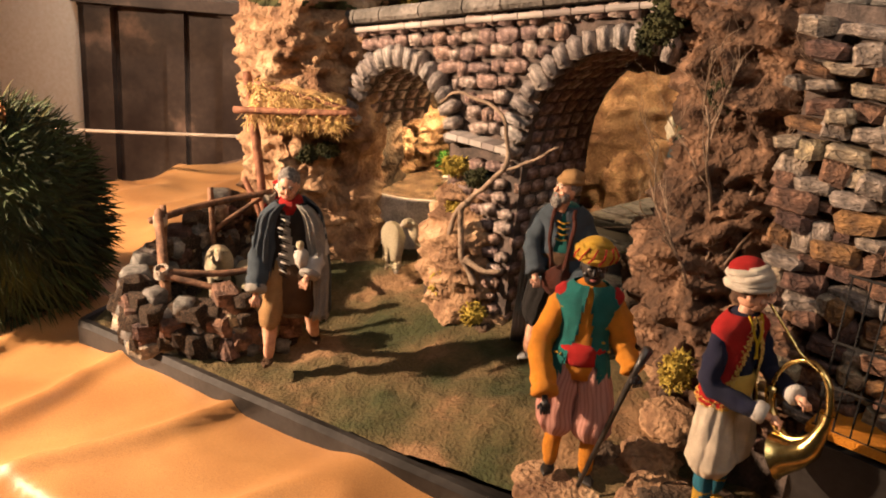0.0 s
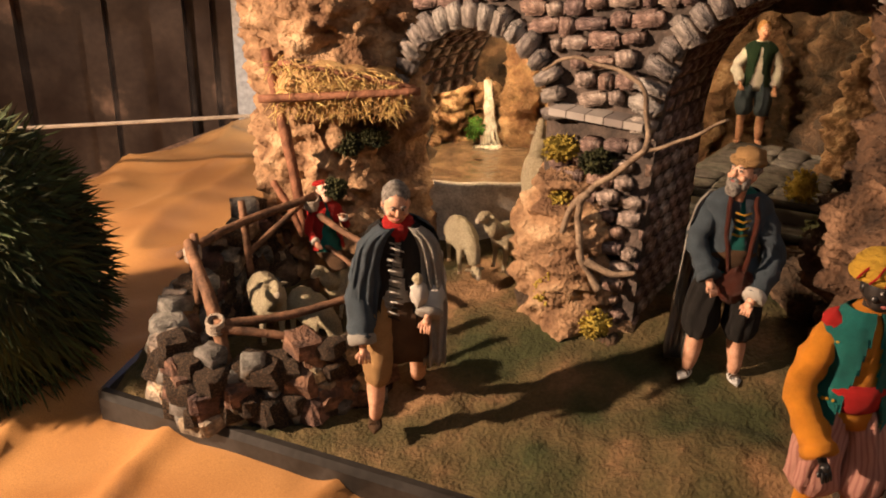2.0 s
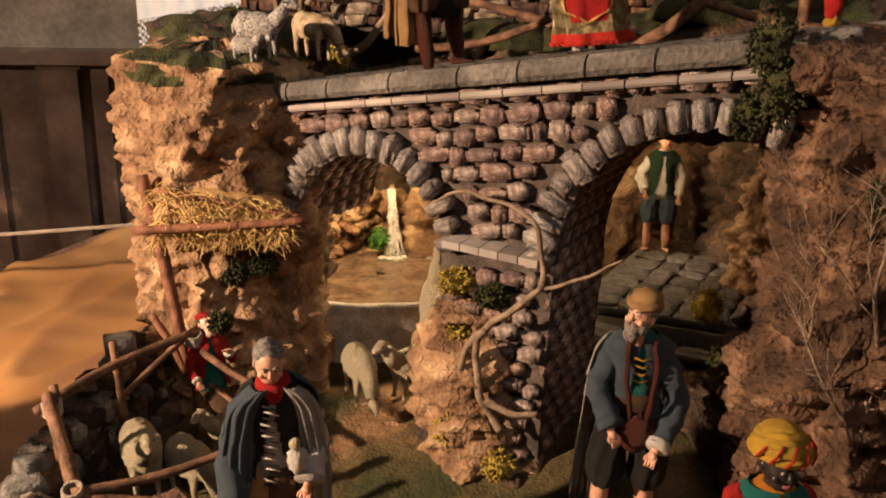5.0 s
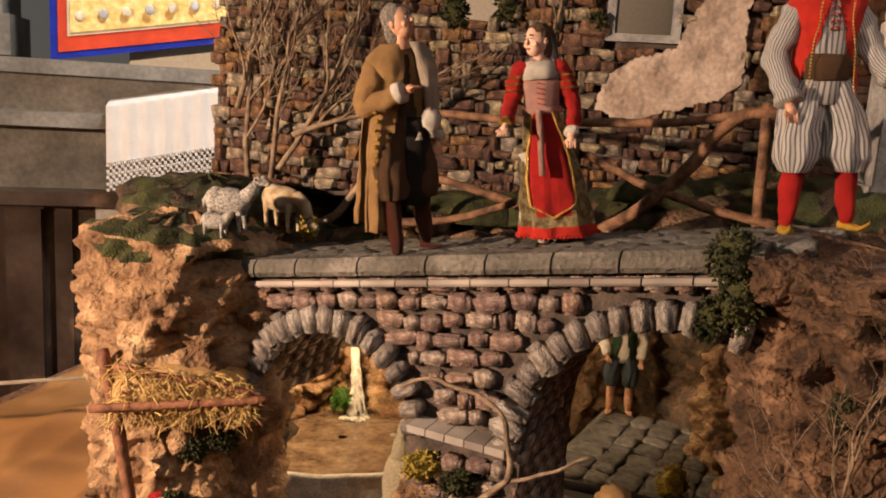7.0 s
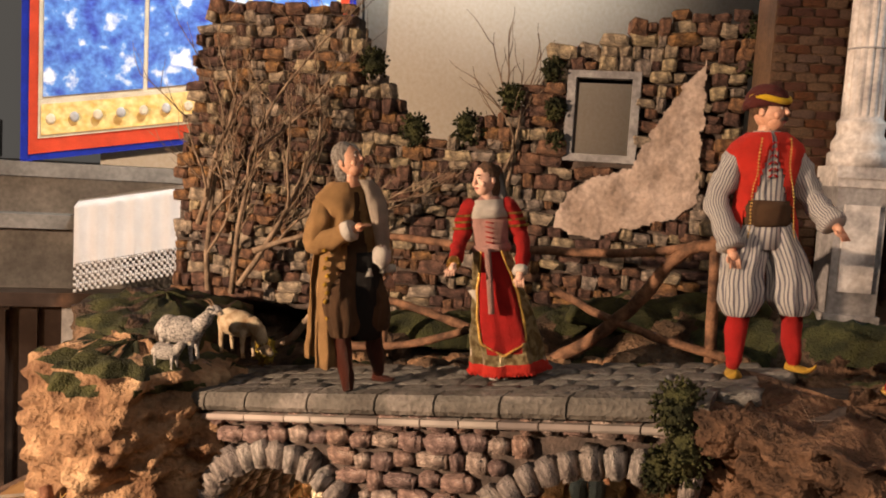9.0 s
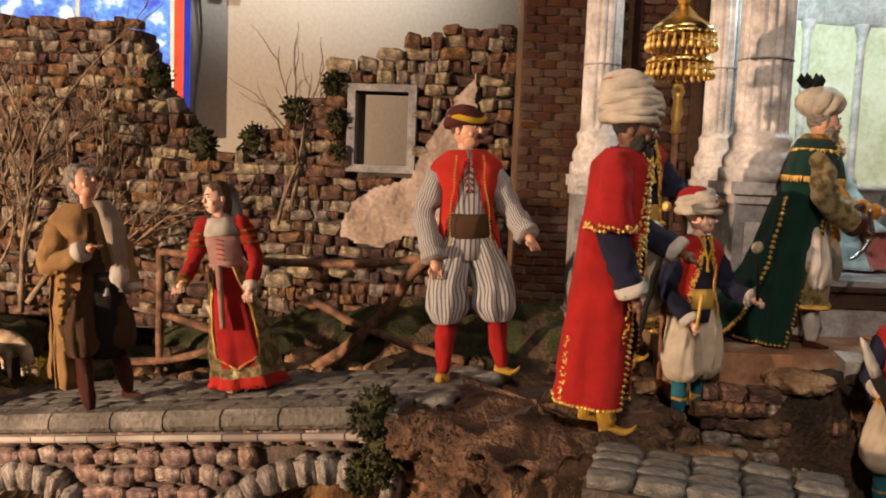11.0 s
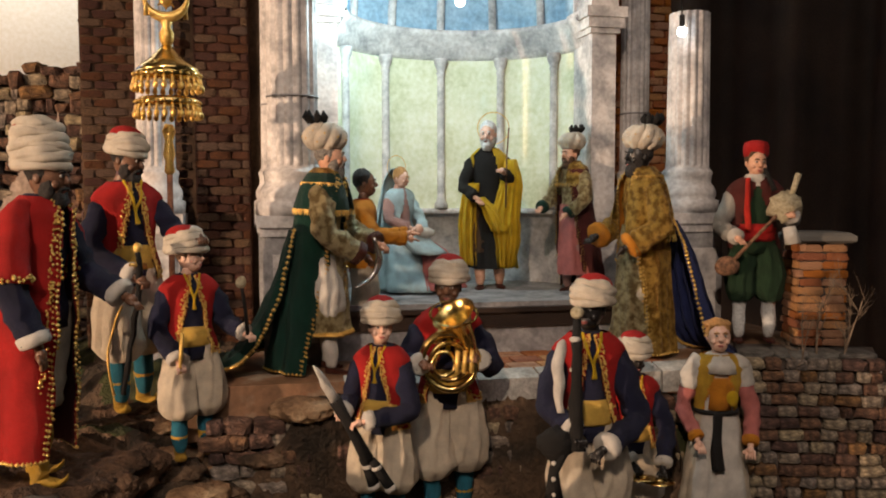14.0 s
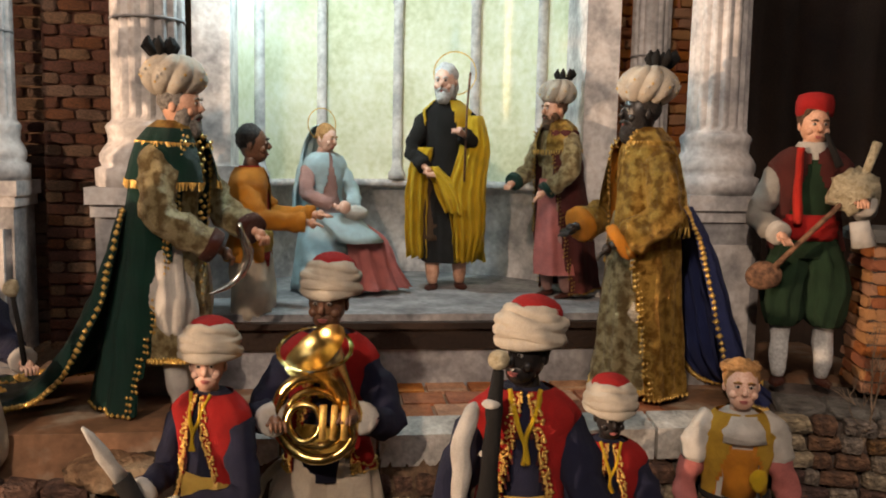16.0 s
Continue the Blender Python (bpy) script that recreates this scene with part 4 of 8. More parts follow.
for i in range(5):
    a = math.pi * (i + 1) / 6
    p = T(AC[0] - (AR - 0.006) * math.cos(a), AC[1] + (AR - 0.006) * math.sin(a) * 0.92)
    b = Build()
    prof = ((0.015, 1.758), (0.015, 1.768), (0.011, 1.774), (0.0085, 1.785), (0.008, 2.05), (0.010, 2.056), (0.008, 2.06), (0.013, 2.072), (0.015, 2.078), (0.015, 2.088))
    b.loft([[(p.x + r * math.cos(q), p.y + r * math.sin(q), z) for q in (2 * math.pi * j / 12 for j in range(12))] for r, z in prof], "marble")
    part("colonnette", b, temple, "slim white colonnette")
for a in (AC[0] - AR - 0.012, AC[0] + AR + 0.012):
    b = Build()
    for w_, z0, z1 in ((0.062, 1.59, 1.78), (0.050, 1.78, 2.105), (0.062, 2.105, 2.115), (0.074, 2.115, 2.135), (0.084, 2.135, 2.155), (0.056, 2.155, 2.75)):
        b.loft([[T(q, 0.125 - w_ / 2, z0), T(q, 0.125 - w_ / 2, z1), T(q, 0.20, z1), T(q, 0.20, z0)] for q in (a - w_ / 2, a + w_ / 2)], "marble")
    part("pilaster", b, temple, "white marble pilaster with capital", smooth=False)
b = Build()
b.loft([arc(AR + 0.02, 1.50) + [T(AC[0] + AR + 0.06, -0.03, 1.50), T(AC[0] - AR - 0.06, -0.03, 1.50)], arc(AR + 0.02, 1.597) + [T(AC[0] + AR + 0.06, -0.03, 1.597), T(AC[0] - AR - 0.06, -0.03, 1.597)]], "plinth")
part("apse_floor", b, temple, "grey stone apse floor and step", smooth=False)
b = Build()
b.loft([[T(AC[0] - AR - 0.066, v, z), T(AC[0] + AR + 0.066, v, z), T(AC[0] + AR + 0.066, -0.031, z), T(AC[0] - AR - 0.066, -0.031, z)] for z, v in ((1.552, -0.036), (1.580, -0.036), (1.580, -0.044), (1.588, -0.044))], "brown_cloth")
part("riser", b, temple, "dark brown step riser", smooth=False)
M["floor_marble"] = stuff_mat("brown_floor_marble", (0.17, 0.10, 0.06), (0.42, 0.33, 0.24), (0.30, 0.16, 0.09), 13, 90, 0.4, 0.1)
b = Build()
b.loft([[T(a, b0, z) for a, b0 in ((-0.17, -0.19), (1.0, -0.19), (1.0, 0.2), (-0.17, 0.2))] for z in (1.42, 1.502)], "floor_marble")
part("forecourt", b, temple, "brown and cream marble paving", smooth=False)
for i in range(2, 11):
    b = Build()
    a = -0.14 + 0.104 * i
    b.loft([[T(q, v, z) for v, z in ((-0.215, 1.465), (-0.215, 1.500), (-0.175, 1.508), (-0.175, 1.465))] for q in (a, a + 0.1)], "basin")
    part("kerb_stone", b, temple, "white stone kerb", smooth=False)
for i in range(8):
    for j in range(3):
        a, v = 0.18 + 0.055 * i + 0.02 * (j % 2), -0.168 + 0.05 * j
        b = Build()
        b.loft([[T(q, w2, z) for w2, z in ((v, 1.498), (v, 1.506), (v + 0.044, 1.506), (v + 0.044, 1.498))] for q in (a, a + 0.05)], "brick")
        part("paving_brick", b, temple, "orange paving brick", smooth=False)
rub = random.Random(15)
k = 0
for row in range(8):
    a = -0.15 + rub.uniform(0, 0.02)
    while a < 0.92:
        w = rub.uniform(0.022, 0.05)
        piece("rubble_stone", "ruin", temple, T(a + w / 2, -0.205 + rub.uniform(-0.006, 0.006), 1.285 + 0.023 * row), (w - 0.001, 0.035, 0.022), TT + rub.uniform(-0.15, 0.15), rub.uniform(-0.1, 0.1), k)
        k += 1
        a += w
# the lit bulbs
for p in (T(0.30, 0.02, 2.135), Vector((1.655, 1.165, 2.085))):
    b = Build()
    b.ball(p, 0.009, "bulb")
    b.tube([p + Vector((0, 0, 0.008)), p + Vector((0, 0, 0.03))], 0.005, "charcoal", 8)
    b.tube([p + Vector((0, 0, 0.03)), p + Vector((0.01, 0.03, 0.3))], 0.0015, "charcoal", 5)
    b.thing("light_bulb", "small lit white bulb on a wire", "bulb", "crib bulbs")

# ---- figurines ----


def ring(c, rx, ry, n=28, folds=0, amp=0.0, phase=0.0, tilt=(0, 0)):
    out = []
    for j in range(n):
        a = 2 * math.pi * j / n
        f = 1 + (amp * (math.cos(folds * a + phase) + 0.5 * math.cos((folds * 2 + 1) * a + 2 * phase)) if folds else 0)
        x, y = rx * f * math.cos(a), ry * f * math.sin(a)
        out.append((c[0] + x, c[1] + y, c[2] + tilt[0] * x + tilt[1] * y))
    return out


def curve(points, steps=5):
    """A smooth line through the points."""
    p = [Vector(q) for q in points]
    out = []
    for i in range(len(p) - 1):
        a, b_, c, d = p[max(i - 1, 0)], p[i], p[i + 1], p[min(i + 2, len(p) - 1)]
        for k in range(steps):
            t = k / steps
            out.append(0.5 * ((2 * b_) + (c - a) * t + (2 * a - 5 * b_ + 4 * c - d) * t * t + (3 * b_ - a - 3 * c + d) * t ** 3))
    out.append(p[-1])
    return out


class Doll(Build):
    """A clothed terracotta figurine of height 1, facing -y; +x is its left."""

    def head(self, c=(0, -0.005, 0.925), skin="skin", hair="hair_brown", beard=None, turn=0.0, nod=0.0, bald=False, long_hair=False, moustache=None):
        start = len(self.v)
        x, y, z = 0, 0, 0
        self.tube([(0, 0.012, -0.10), (0, 0.008, -0.055), (0, 0.0, -0.03)], [0.034, 0.028, 0.030], skin, 12)
        self.ball((0, 0.0, 0.008), (0.047, 0.055, 0.066), skin, 18, 12)
        self.ball((0, -0.016, -0.028), (0.036, 0.038, 0.036), skin, 14, 9)
        self.tube([(0, -0.050, 0.018), (0, -0.063, -0.004), (0, -0.054, -0.010)], [0.005, 0.010, 0.007], skin, 8)
        for s in (-1, 1):
            self.ball((s * 0.047, 0.008, 0.0), (0.007, 0.012, 0.016), skin, 8, 6)
            self.ball((s * 0.018, -0.050, 0.014), (0.008, 0.004, 0.005), "white", 8, 6)
            self.ball((s * 0.018, -0.0535, 0.014), (0.0038, 0.002, 0.004), "hair_black", 8, 5)
            self.tube([(s * 0.008, -0.055, 0.025), (s * 0.019, -0.055, 0.029), (s * 0.030, -0.049, 0.024)], [0.003, 0.004, 0.002], hair, 6)
            self.ball((s * 0.028, -0.038, -0.012), (0.013, 0.012, 0.013), skin, 8, 6)
        self.ball((0, -0.052, -0.028), (0.014, 0.006, 0.0035), "pink", 8, 5)
        self.ball((0, -0.051, -0.033), (0.011, 0.006, 0.0035), "pink", 8, 5)
        if beard:
            self.ball((0, -0.036, -0.056), (0.034, 0.026, 0.036), beard, 14, 9, rough=0.35, seed=2)
            for s in (-1, 1):
                self.ball((s * 0.034, -0.016, -0.028), (0.013, 0.024, 0.032), beard, 10, 7, rough=0.3)
        if beard or moustache:
            for s in (-1, 1):
                self.tube([(s * 0.003, -0.058, -0.020), (s * 0.016, -0.055, -0.024), (s * 0.026, -0.047, -0.030)], [0.006, 0.006, 0.002], beard or moustache, 7)
        if not bald:
            self.ball((0, 0.014, 0.028), (0.053, 0.055, 0.058), hair, 20, 12, rough=0.14, seed=3)
            if long_hair:
                self.ball((0, 0.034, -0.025), (0.048, 0.034, 0.062), hair, 16, 9, rough=0.2, seed=4)
        self.place(start, c, turn, nod)

    def place(self, start, c, turn=0.0, nod=0.0):
        m = Matrix.Translation(c) @ Euler((radians(nod), 0, radians(turn))).to_matrix().to_4x4()
        for i in range(start, len(self.v)):
            self.v[i] = tuple(m @ Vector(self.v[i]))

    def turban(self, c, key="turban", cap="red", size=1.0, tall=1.0, turn=0.0, nod=0.0, tilt=10, wraps=None):
        """Cloth wound round a cap: overlapping slanted rolls, with the cap showing above them."""
        start = len(self.v)
        wraps = wraps or (7 if tall < 1.3 else 11)
        rise = 0.0100 if tall < 1.3 else 0.0112
        if tall < 0.8:
            rise, wraps = 0.0075, 6
        top = 0.012 + rise * wraps
        self.ball((0, 0.006, top * 0.55), (0.060, 0.064, top * 0.62), key, 18, 9)
        self.ball((0, 0.016, top * 0.90), (0.054, 0.057, 0.036 if tall < 1.3 else 0.030), cap, 20, 10)
        for w in range(wraps):
            f = w / (wraps - 1)
            r = 0.054 + 0.010 * math.sin(math.pi * min(1.0, 0.25 + 0.75 * f)) - (0.004 if tall > 1.3 else 0.012) * f * f
            sx, sy = 0.16 * math.sin(w * 2.4 + 0.6), 0.16 * math.cos(w * 1.9)
            line, rad = [], []
            for q in range(29):
                a = 2 * math.pi * q / 28
                line.append((r * math.cos(a), 0.008 + r * 1.06 * math.sin(a), 0.012 + rise * (w + 0.4) + r * (sx * math.cos(a) + sy * math.sin(a))))
                rad.append(0.0122 * (1 + 0.20 * math.sin(3 * a + w * 1.7) + 0.08 * math.sin(8 * a + w)))
            self.tube(line, rad, key, 8, cap=False)
        for i in range(start, len(self.v)):
            v = self.v[i]
            self.v[i] = (v[0] * size, v[1] * size, v[2] * (0.25 + 0.75 * size) + 0.010)
        m = Euler((radians(-tilt), radians(5), 0)).to_matrix()
        for i in range(start, len(self.v)):
            self.v[i] = tuple(m @ Vector(self.v[i]))
        self.place(start, c, turn, nod)

    def sleeve(self, line, radii, key, wrinkle=0.09, n=16):
        """A loose cloth tube with slanting wrinkles."""
        pts = [Vector(p) for p in line]
        rings, side = [], None
        for i, p in enumerate(pts):
            way = (pts[min(i + 1, len(pts) - 1)] - pts[max(i - 1, 0)]).normalized()
            side = way.orthogonal().normalized() if side is None else (side - way * side.dot(way)).normalized()
            up = way.cross(side)
            one = []
            for j in range(n):
                a = 2 * math.pi * j / n
                k = 1 + wrinkle * (math.sin(2 * a + i * 1.35) + 0.6 * math.sin(a - i * 2.1 + 1) + 0.5 * math.sin(5 * a + i * 0.5))
                one.append(p + (side * math.cos(a) + up * math.sin(a)) * radii[i] * k)
            rings.append(one)
        self.loft(rings, key)

    def arm(self, side, elbow, hand, sleeve, cuff="white", skin="skin", thick=0.036, shoulder=(0.090, 0.01, 0.772), grip=False, flare=0.0):
        s = Vector((side * shoulder[0], shoulder[1], shoulder[2]))
        e, h = Vector((elbow[0] * 0.88, elbow[1], elbow[2])), Vector(hand)
        up = [s + Vector((-side * 0.040, 0, 0.010)), s, (s + e) / 2 + Vector((side * 0.006, 0, 0)), e, (e + h) / 2 + Vector((0, 0, -0.006)), e + (h - e) * 0.86]
        line = curve(up, 5)
        m = len(line)
        self.sleeve(line, [thick * (0.55 + 0.45 * ease(i / m, 0.05, 0.36)) * (1.0 - 0.26 * i / m + flare * max(0, i / m - 0.6)) for i in range(m)], sleeve)
        if cuff:
            d = (h - e)
            k = 1 + flare * 0.3
            self.tube([e + d * 0.74, e + d * 0.78, e + d * 0.90, e + d * 0.93], [thick * 0.76 * k, thick * 0.88 * k, thick * 0.86 * k, thick * 0.70 * k], cuff, 14)
        d = (h - e).normalized()
        self.tube([e + (h - e) * 0.84, h], [0.015, 0.014], skin, 8)
        w = d.cross(Vector((0, 0, 1)))
        w = w.normalized() if w.length > 0.1 else Vector((1, 0, 0))
        n = w.cross(d)
        palm = h + d * 0.014
        self.ball(palm, (0.017, 0.017, 0.019), skin, 10, 7)
        for k in range(4):
            o = w * (0.010 * (k - 1.5))
            bend = n * (-0.020 if grip else -0.008)
            self.tube([palm + o, palm + o + d * 0.022, palm + o * 1.15 + d * (0.028 if grip else 0.042) + bend], [0.0062, 0.0055, 0.0036], skin, 6)
        self.tube([palm + w * 0.013, palm + w * 0.024 + d * 0.012, palm + w * 0.026 + d * 0.024], [0.0065, 0.0055, 0.0035], skin, 6)

    def leg(self, side, foot, knee, thigh="brown", calf="brown", shoe="leather", baggy=0.0, hip=0.49, bare=False, pointed=False, toe=0.0, hem=0.0, boot=None):
        """foot, knee: (x, y, z). baggy: how far loose breeches swell above the knee; hem: how far below it they reach."""
        h = Vector((side * 0.048, 0.0, hip))
        k, f = Vector(knee), Vector(foot)
        if baggy:
            low = k + (f - k) * (0.04 + hem)
            mid = (h + low) / 2
            line = [h + Vector((-side * 0.02, 0, 0.07)), h, mid + Vector((side * 0.014, -0.008, 0)), low + (mid - low) * 0.35, low, low + Vector((0, 0, 0.012))]
            swell = 0.062 * (1 + baggy * 0.62)
            rr = [0.052, 0.070, 0.5 * (0.070 + swell), swell, 0.047, 0.030]
            rings = []
            for q, r in zip(curve(line, 5), np.interp(np.linspace(0, 5, 26), range(6), rr)):
                rings.append(ring(q, r, r * 0.95, 54, 8, 0.06, side + 2.0 * math.sin(q.z * 9)))
            self.loft(rings, thigh)
        else:
            line = curve([h + Vector((0, 0, 0.04)), (h + k) / 2, k, k + (f - k) * (0.08 + hem)], 5)
            m = len(line)
            self.sleeve(line, [0.064 - 0.020 * i / m for i in range(m)], thigh, 0.05)
        line = curve([k + (h - k) * 0.05, k + (f - k) * 0.30 + Vector((0, 0.014, 0)), k + (f - k) * 0.7, f + Vector((0, 0.006, 0.03))], 4)
        n = len(line)
        self.tube(line, [0.033 - 0.014 * ease(i / n, 0.35, 1.0) + 0.003 * math.sin(3 * i / n) for i in range(n)], calf, 12)
        if boot:
            a = f + (k - f) * 0.46
            self.tube([f + Vector((0, 0.006, 0.01)), f + (k - f) * 0.22 + Vector((0, 0.008, 0)), a + Vector((0, 0.006, 0)), a + Vector((0, 0.006, 0.006))], [0.024, 0.027, 0.036, 0.030], boot, 14)
        start = len(self.v)
        L = 0.046 if not pointed else 0.056
        rings = []
        for i in range(11):
            q = i / 10
            w = 0.023 * (0.75 + 0.5 * math.sin(math.pi * min(1, q * 1.05))) * (1 - 0.80 * max(0, q - 0.75) / 0.25)
            hgt = 0.034 * (1 - 0.55 * q) + (0.004 if q > 0.9 else 0)
            up = (0.024 * (max(0, q - 0.70) / 0.30) ** 1.5) if pointed else 0
            y = 0.028 - (L + 0.050) * q
            rings.append([(w * math.cos(a), y, up + hgt * 0.5 + hgt * 0.5 * math.sin(a)) for a in (2 * math.pi * j / 12 for j in range(12))])
        self.loft(rings, shoe)
        if bare:
            for q in range(3):
                self.tube([(0.022 * math.cos(a), 0.01 - 0.02 * q, 0.018 + 0.018 * math.sin(a)) for a in (math.pi * j / 8 for j in range(9))], 0.0035, "brown", 5)
        self.place(start, (f.x, f.y, f.z - 0.001), toe)

    PROFILE = ((0.47, 0.096, 0.076), (0.52, 0.095, 0.076), (0.57, 0.088, 0.070), (0.62, 0.085, 0.066), (0.68, 0.092, 0.069), (0.74, 0.101, 0.070), (0.79, 0.100, 0.064), (0.825, 0.074, 0.053), (0.85, 0.044, 0.040))

    def torso(self, shirt, vest=None, open_=0.10, sash=None, low=0.47, wide=1.0, trim=None, deep=1.0, hem=None, lining=None):
        """A clothed trunk; vest: an open waistcoat over it, down to hem."""
        prof = ((low,) + self.PROFILE[0][1:],) + self.PROFILE[1:]
        self.loft([ring((0, 0.004, z), rx * wide, ry * wide * deep, 36) for z, rx, ry in prof], shirt)
        if sash:
            self.loft([ring((0, 0.002, z), (0.090 + k) * wide, (0.074 + k) * wide * deep, 36, 7, 0.014, z * 60) for z, k in ((0.520, 0.002), (0.530, 0.008), (0.55, 0.010), (0.57, 0.008), (0.585, 0.009), (0.61, 0.000))], sash)
        if vest:
            hem = hem or 0.485
            n = 72
            gap = lambda z: open_ * (1.35 - 1.25 * ease(z, hem, 0.84))
            rings = []
            for i in range(19):
                z = hem + (0.845 - hem) * i / 18
                rx = np.interp(z, [p[0] for p in prof], [p[1] for p in prof])
                ry = np.interp(z, [p[0] for p in prof], [p[2] for p in prof])
                drop = ease(0.62 - z, 0.0, 0.14)
                swell = 0.013 + 0.014 * drop + 0.020 * math.exp(-((z - 0.79) / 0.05) ** 2)
                rings.append(ring((0, 0.004, z), rx * wide + swell, ry * wide * deep + 0.010 + 0.010 * drop, n, 6, 0.018 * drop + 0.006, 0.7))
            key = lambda i, q: None if abs(q - 0.75) < gap(rings[i][0][2]) else vest
            self.loft(rings, key, cap=False)
            back = [[(p[0] * 0.955, p[1] * 0.955, p[2]) for p in r] for r in reversed(rings)]
            self.loft(back, lambda i, q: None if abs(q - 0.75) < gap(back[i][0][2]) else (lining or vest), cap=False)
            if trim:
                rnd = random.Random(int(open_ * 1000))
                for sgn in (-1, 1):
                    for i in range(len(rings) - 1):
                        for q in range(5):
                            t = q / 5
                            for w in range(3):
                                j = (0.75 + sgn * (gap(rings[i][0][2]) + 0.006 + 0.011 * w)) * n
                                p = Vector(rings[i][int(j) % n]).lerp(Vector(rings[i][(int(j) + 1) % n]), j % 1).lerp(Vector(rings[i + 1][int(j) % n]), t)
                                if w == 0 or rnd.random() < 0.5:
                                    self.bead(p + Vector((rnd.uniform(-0.002, 0.002), -0.003, rnd.uniform(-0.003, 0.003))), rnd.uniform(0.0035, 0.006), trim)
                for j in range(n):
                    if abs((j + 0.5) / n - 0.75) > gap(hem):
                        for w in range(2):
                            p = Vector(rings[w][j]) * 1.02
                            self.bead((p.x, p.y, rings[w][j][2] + rnd.uniform(-0.004, 0.006)), rnd.uniform(0.004, 0.0065), trim)

    def skirt(self, key, top=0.60, hem=0.03, r0=(0.085, 0.07), r1=(0.19, 0.17), folds=9, amp=0.06, shift=(0, 0), trim=None, under=None, cap=False, n=64):
        rings = []
        for i in range(13):
            k = i / 12
            e = k ** 0.8
            rings.append(ring((shift[0] * k, shift[1] * k, top + (hem - top) * k), r0[0] + (r1[0] - r0[0]) * e, r0[1] + (r1[1] - r0[1]) * e, n, folds, amp * k, 0.8))
        self.loft(rings, key, cap=cap)
        self.loft([[(p[0] * 0.97 + shift[0] * 0.03, p[1] * 0.97 + shift[1] * 0.03, p[2]) for p in r] for r in (rings[-1], rings[-4])], under or (key if isinstance(key, str) else "cream"), cap=False)
        if trim:
            for j in range(n):
                self.bead(rings[-1][j], 0.010, trim)
                a, b_ = Vector(rings[-1][j]), Vector(rings[-1][(j + 1) % n])
                self.bead((a + b_) / 2 + Vector((0, 0, 0.008)), 0.007, trim)

    def robe(self, key, inner, top=0.80, hem=0.05, open_=0.07, r0=(0.118, 0.082), r1=(0.15, 0.13), folds=7, amp=0.05, trim="gold", shift=(0, 0), face=0.75, n=64):
        rings = []
        for i in range(15):
            k = i / 14
            rings.append(ring((shift[0] * k, 0.004 + shift[1] * k, top + (hem - top) * k), r0[0] + (r1[0] - r0[0]) * k, r0[1] + (r1[1] - r0[1]) * k, n, folds, amp * k, 0.4))
        rings.insert(0, ring((0, 0.004, top + 0.045), 0.060, 0.052, n))
        gap = lambda i: open_ * (0.5 + 0.9 * i / 15)
        self.loft(rings, lambda i, s: None if abs(s - face) < gap(i) else key, cap=False)
        self.loft([[(p[0] * 0.955, p[1] * 0.955, p[2]) for p in r] for r in reversed(rings)], lambda i, s: None if abs(s - face) < gap(14 - i) else inner, cap=False)
        if trim:
            for sgn in (-1, 1):
                for i in range(len(rings) - 1):
                    for q in range(3):
                        j = int(round((face + sgn * (gap(i) + 0.010)) * n)) % n
                        p = Vector(rings[i][j]).lerp(Vector(rings[i + 1][j]), q / 3)
                        self.bead(p + Vector((0.004 * sgn * (q % 2), -0.003, 0)), 0.0075, trim)
                        self.bead(p + Vector((sgn * 0.016, 0.0, 0.006)), 0.005, trim)
            for j in range(n):
                if abs((j + 0.5) / n - face) > gap(14):
                    self.bead(rings[-1][j], 0.008, trim)

    def mantle(self, key, line, widths, folds=6, amp=0.05, trim=None, thick=0.012, fringe=0.0):
        """Cloth hung over the back: a curved sheet swept down a line; widths: (half width, bulge)."""
        pts = curve(line, 5)
        m = len(pts)
        n = 26
        rows, back = [], []
        for i, p in enumerate(pts):
            f = i / (m - 1)
            w, bulge = np.interp(f * (len(widths) - 1), range(len(widths)), [q[0] for q in widths]), np.interp(f * (len(widths) - 1), range(len(widths)), [q[1] for q in widths])
            row = []
            for j in range(n + 1):
                t = 2 * j / n - 1
                wave = amp * f * math.cos(folds * math.pi * t)
                row.append(p + Vector((w * math.sin(t * 1.5) / 0.997, bulge * (math.cos(t * 1.5) - 0.07) + wave * 0.5, 0.02 * wave)))
            rows.append(row)
            back.append([q + Vector((0, -thick, 0)) for q in row])
        loop = [r + list(reversed(s)) for r, s in zip(rows, back)]
        self.loft(loop, key)
        if trim:
            for i, row in enumerate(rows):
                for q in (0, n):
                    self.bead(row[q], 0.012, trim)
                    nxt = rows[min(i + 1, m - 1)][q]
                    self.bead((Vector(row[q]) + Vector(nxt)) / 2, 0.010, trim)
            for j in range(n):
                for q in range(2):
                    p = rows[-1][j].lerp(rows[-1][j + 1], q / 2)
                    self.bead(p, 0.012, trim)
                    self.bead(p + Vector((0, 0.012, -0.004)), 0.010, trim)


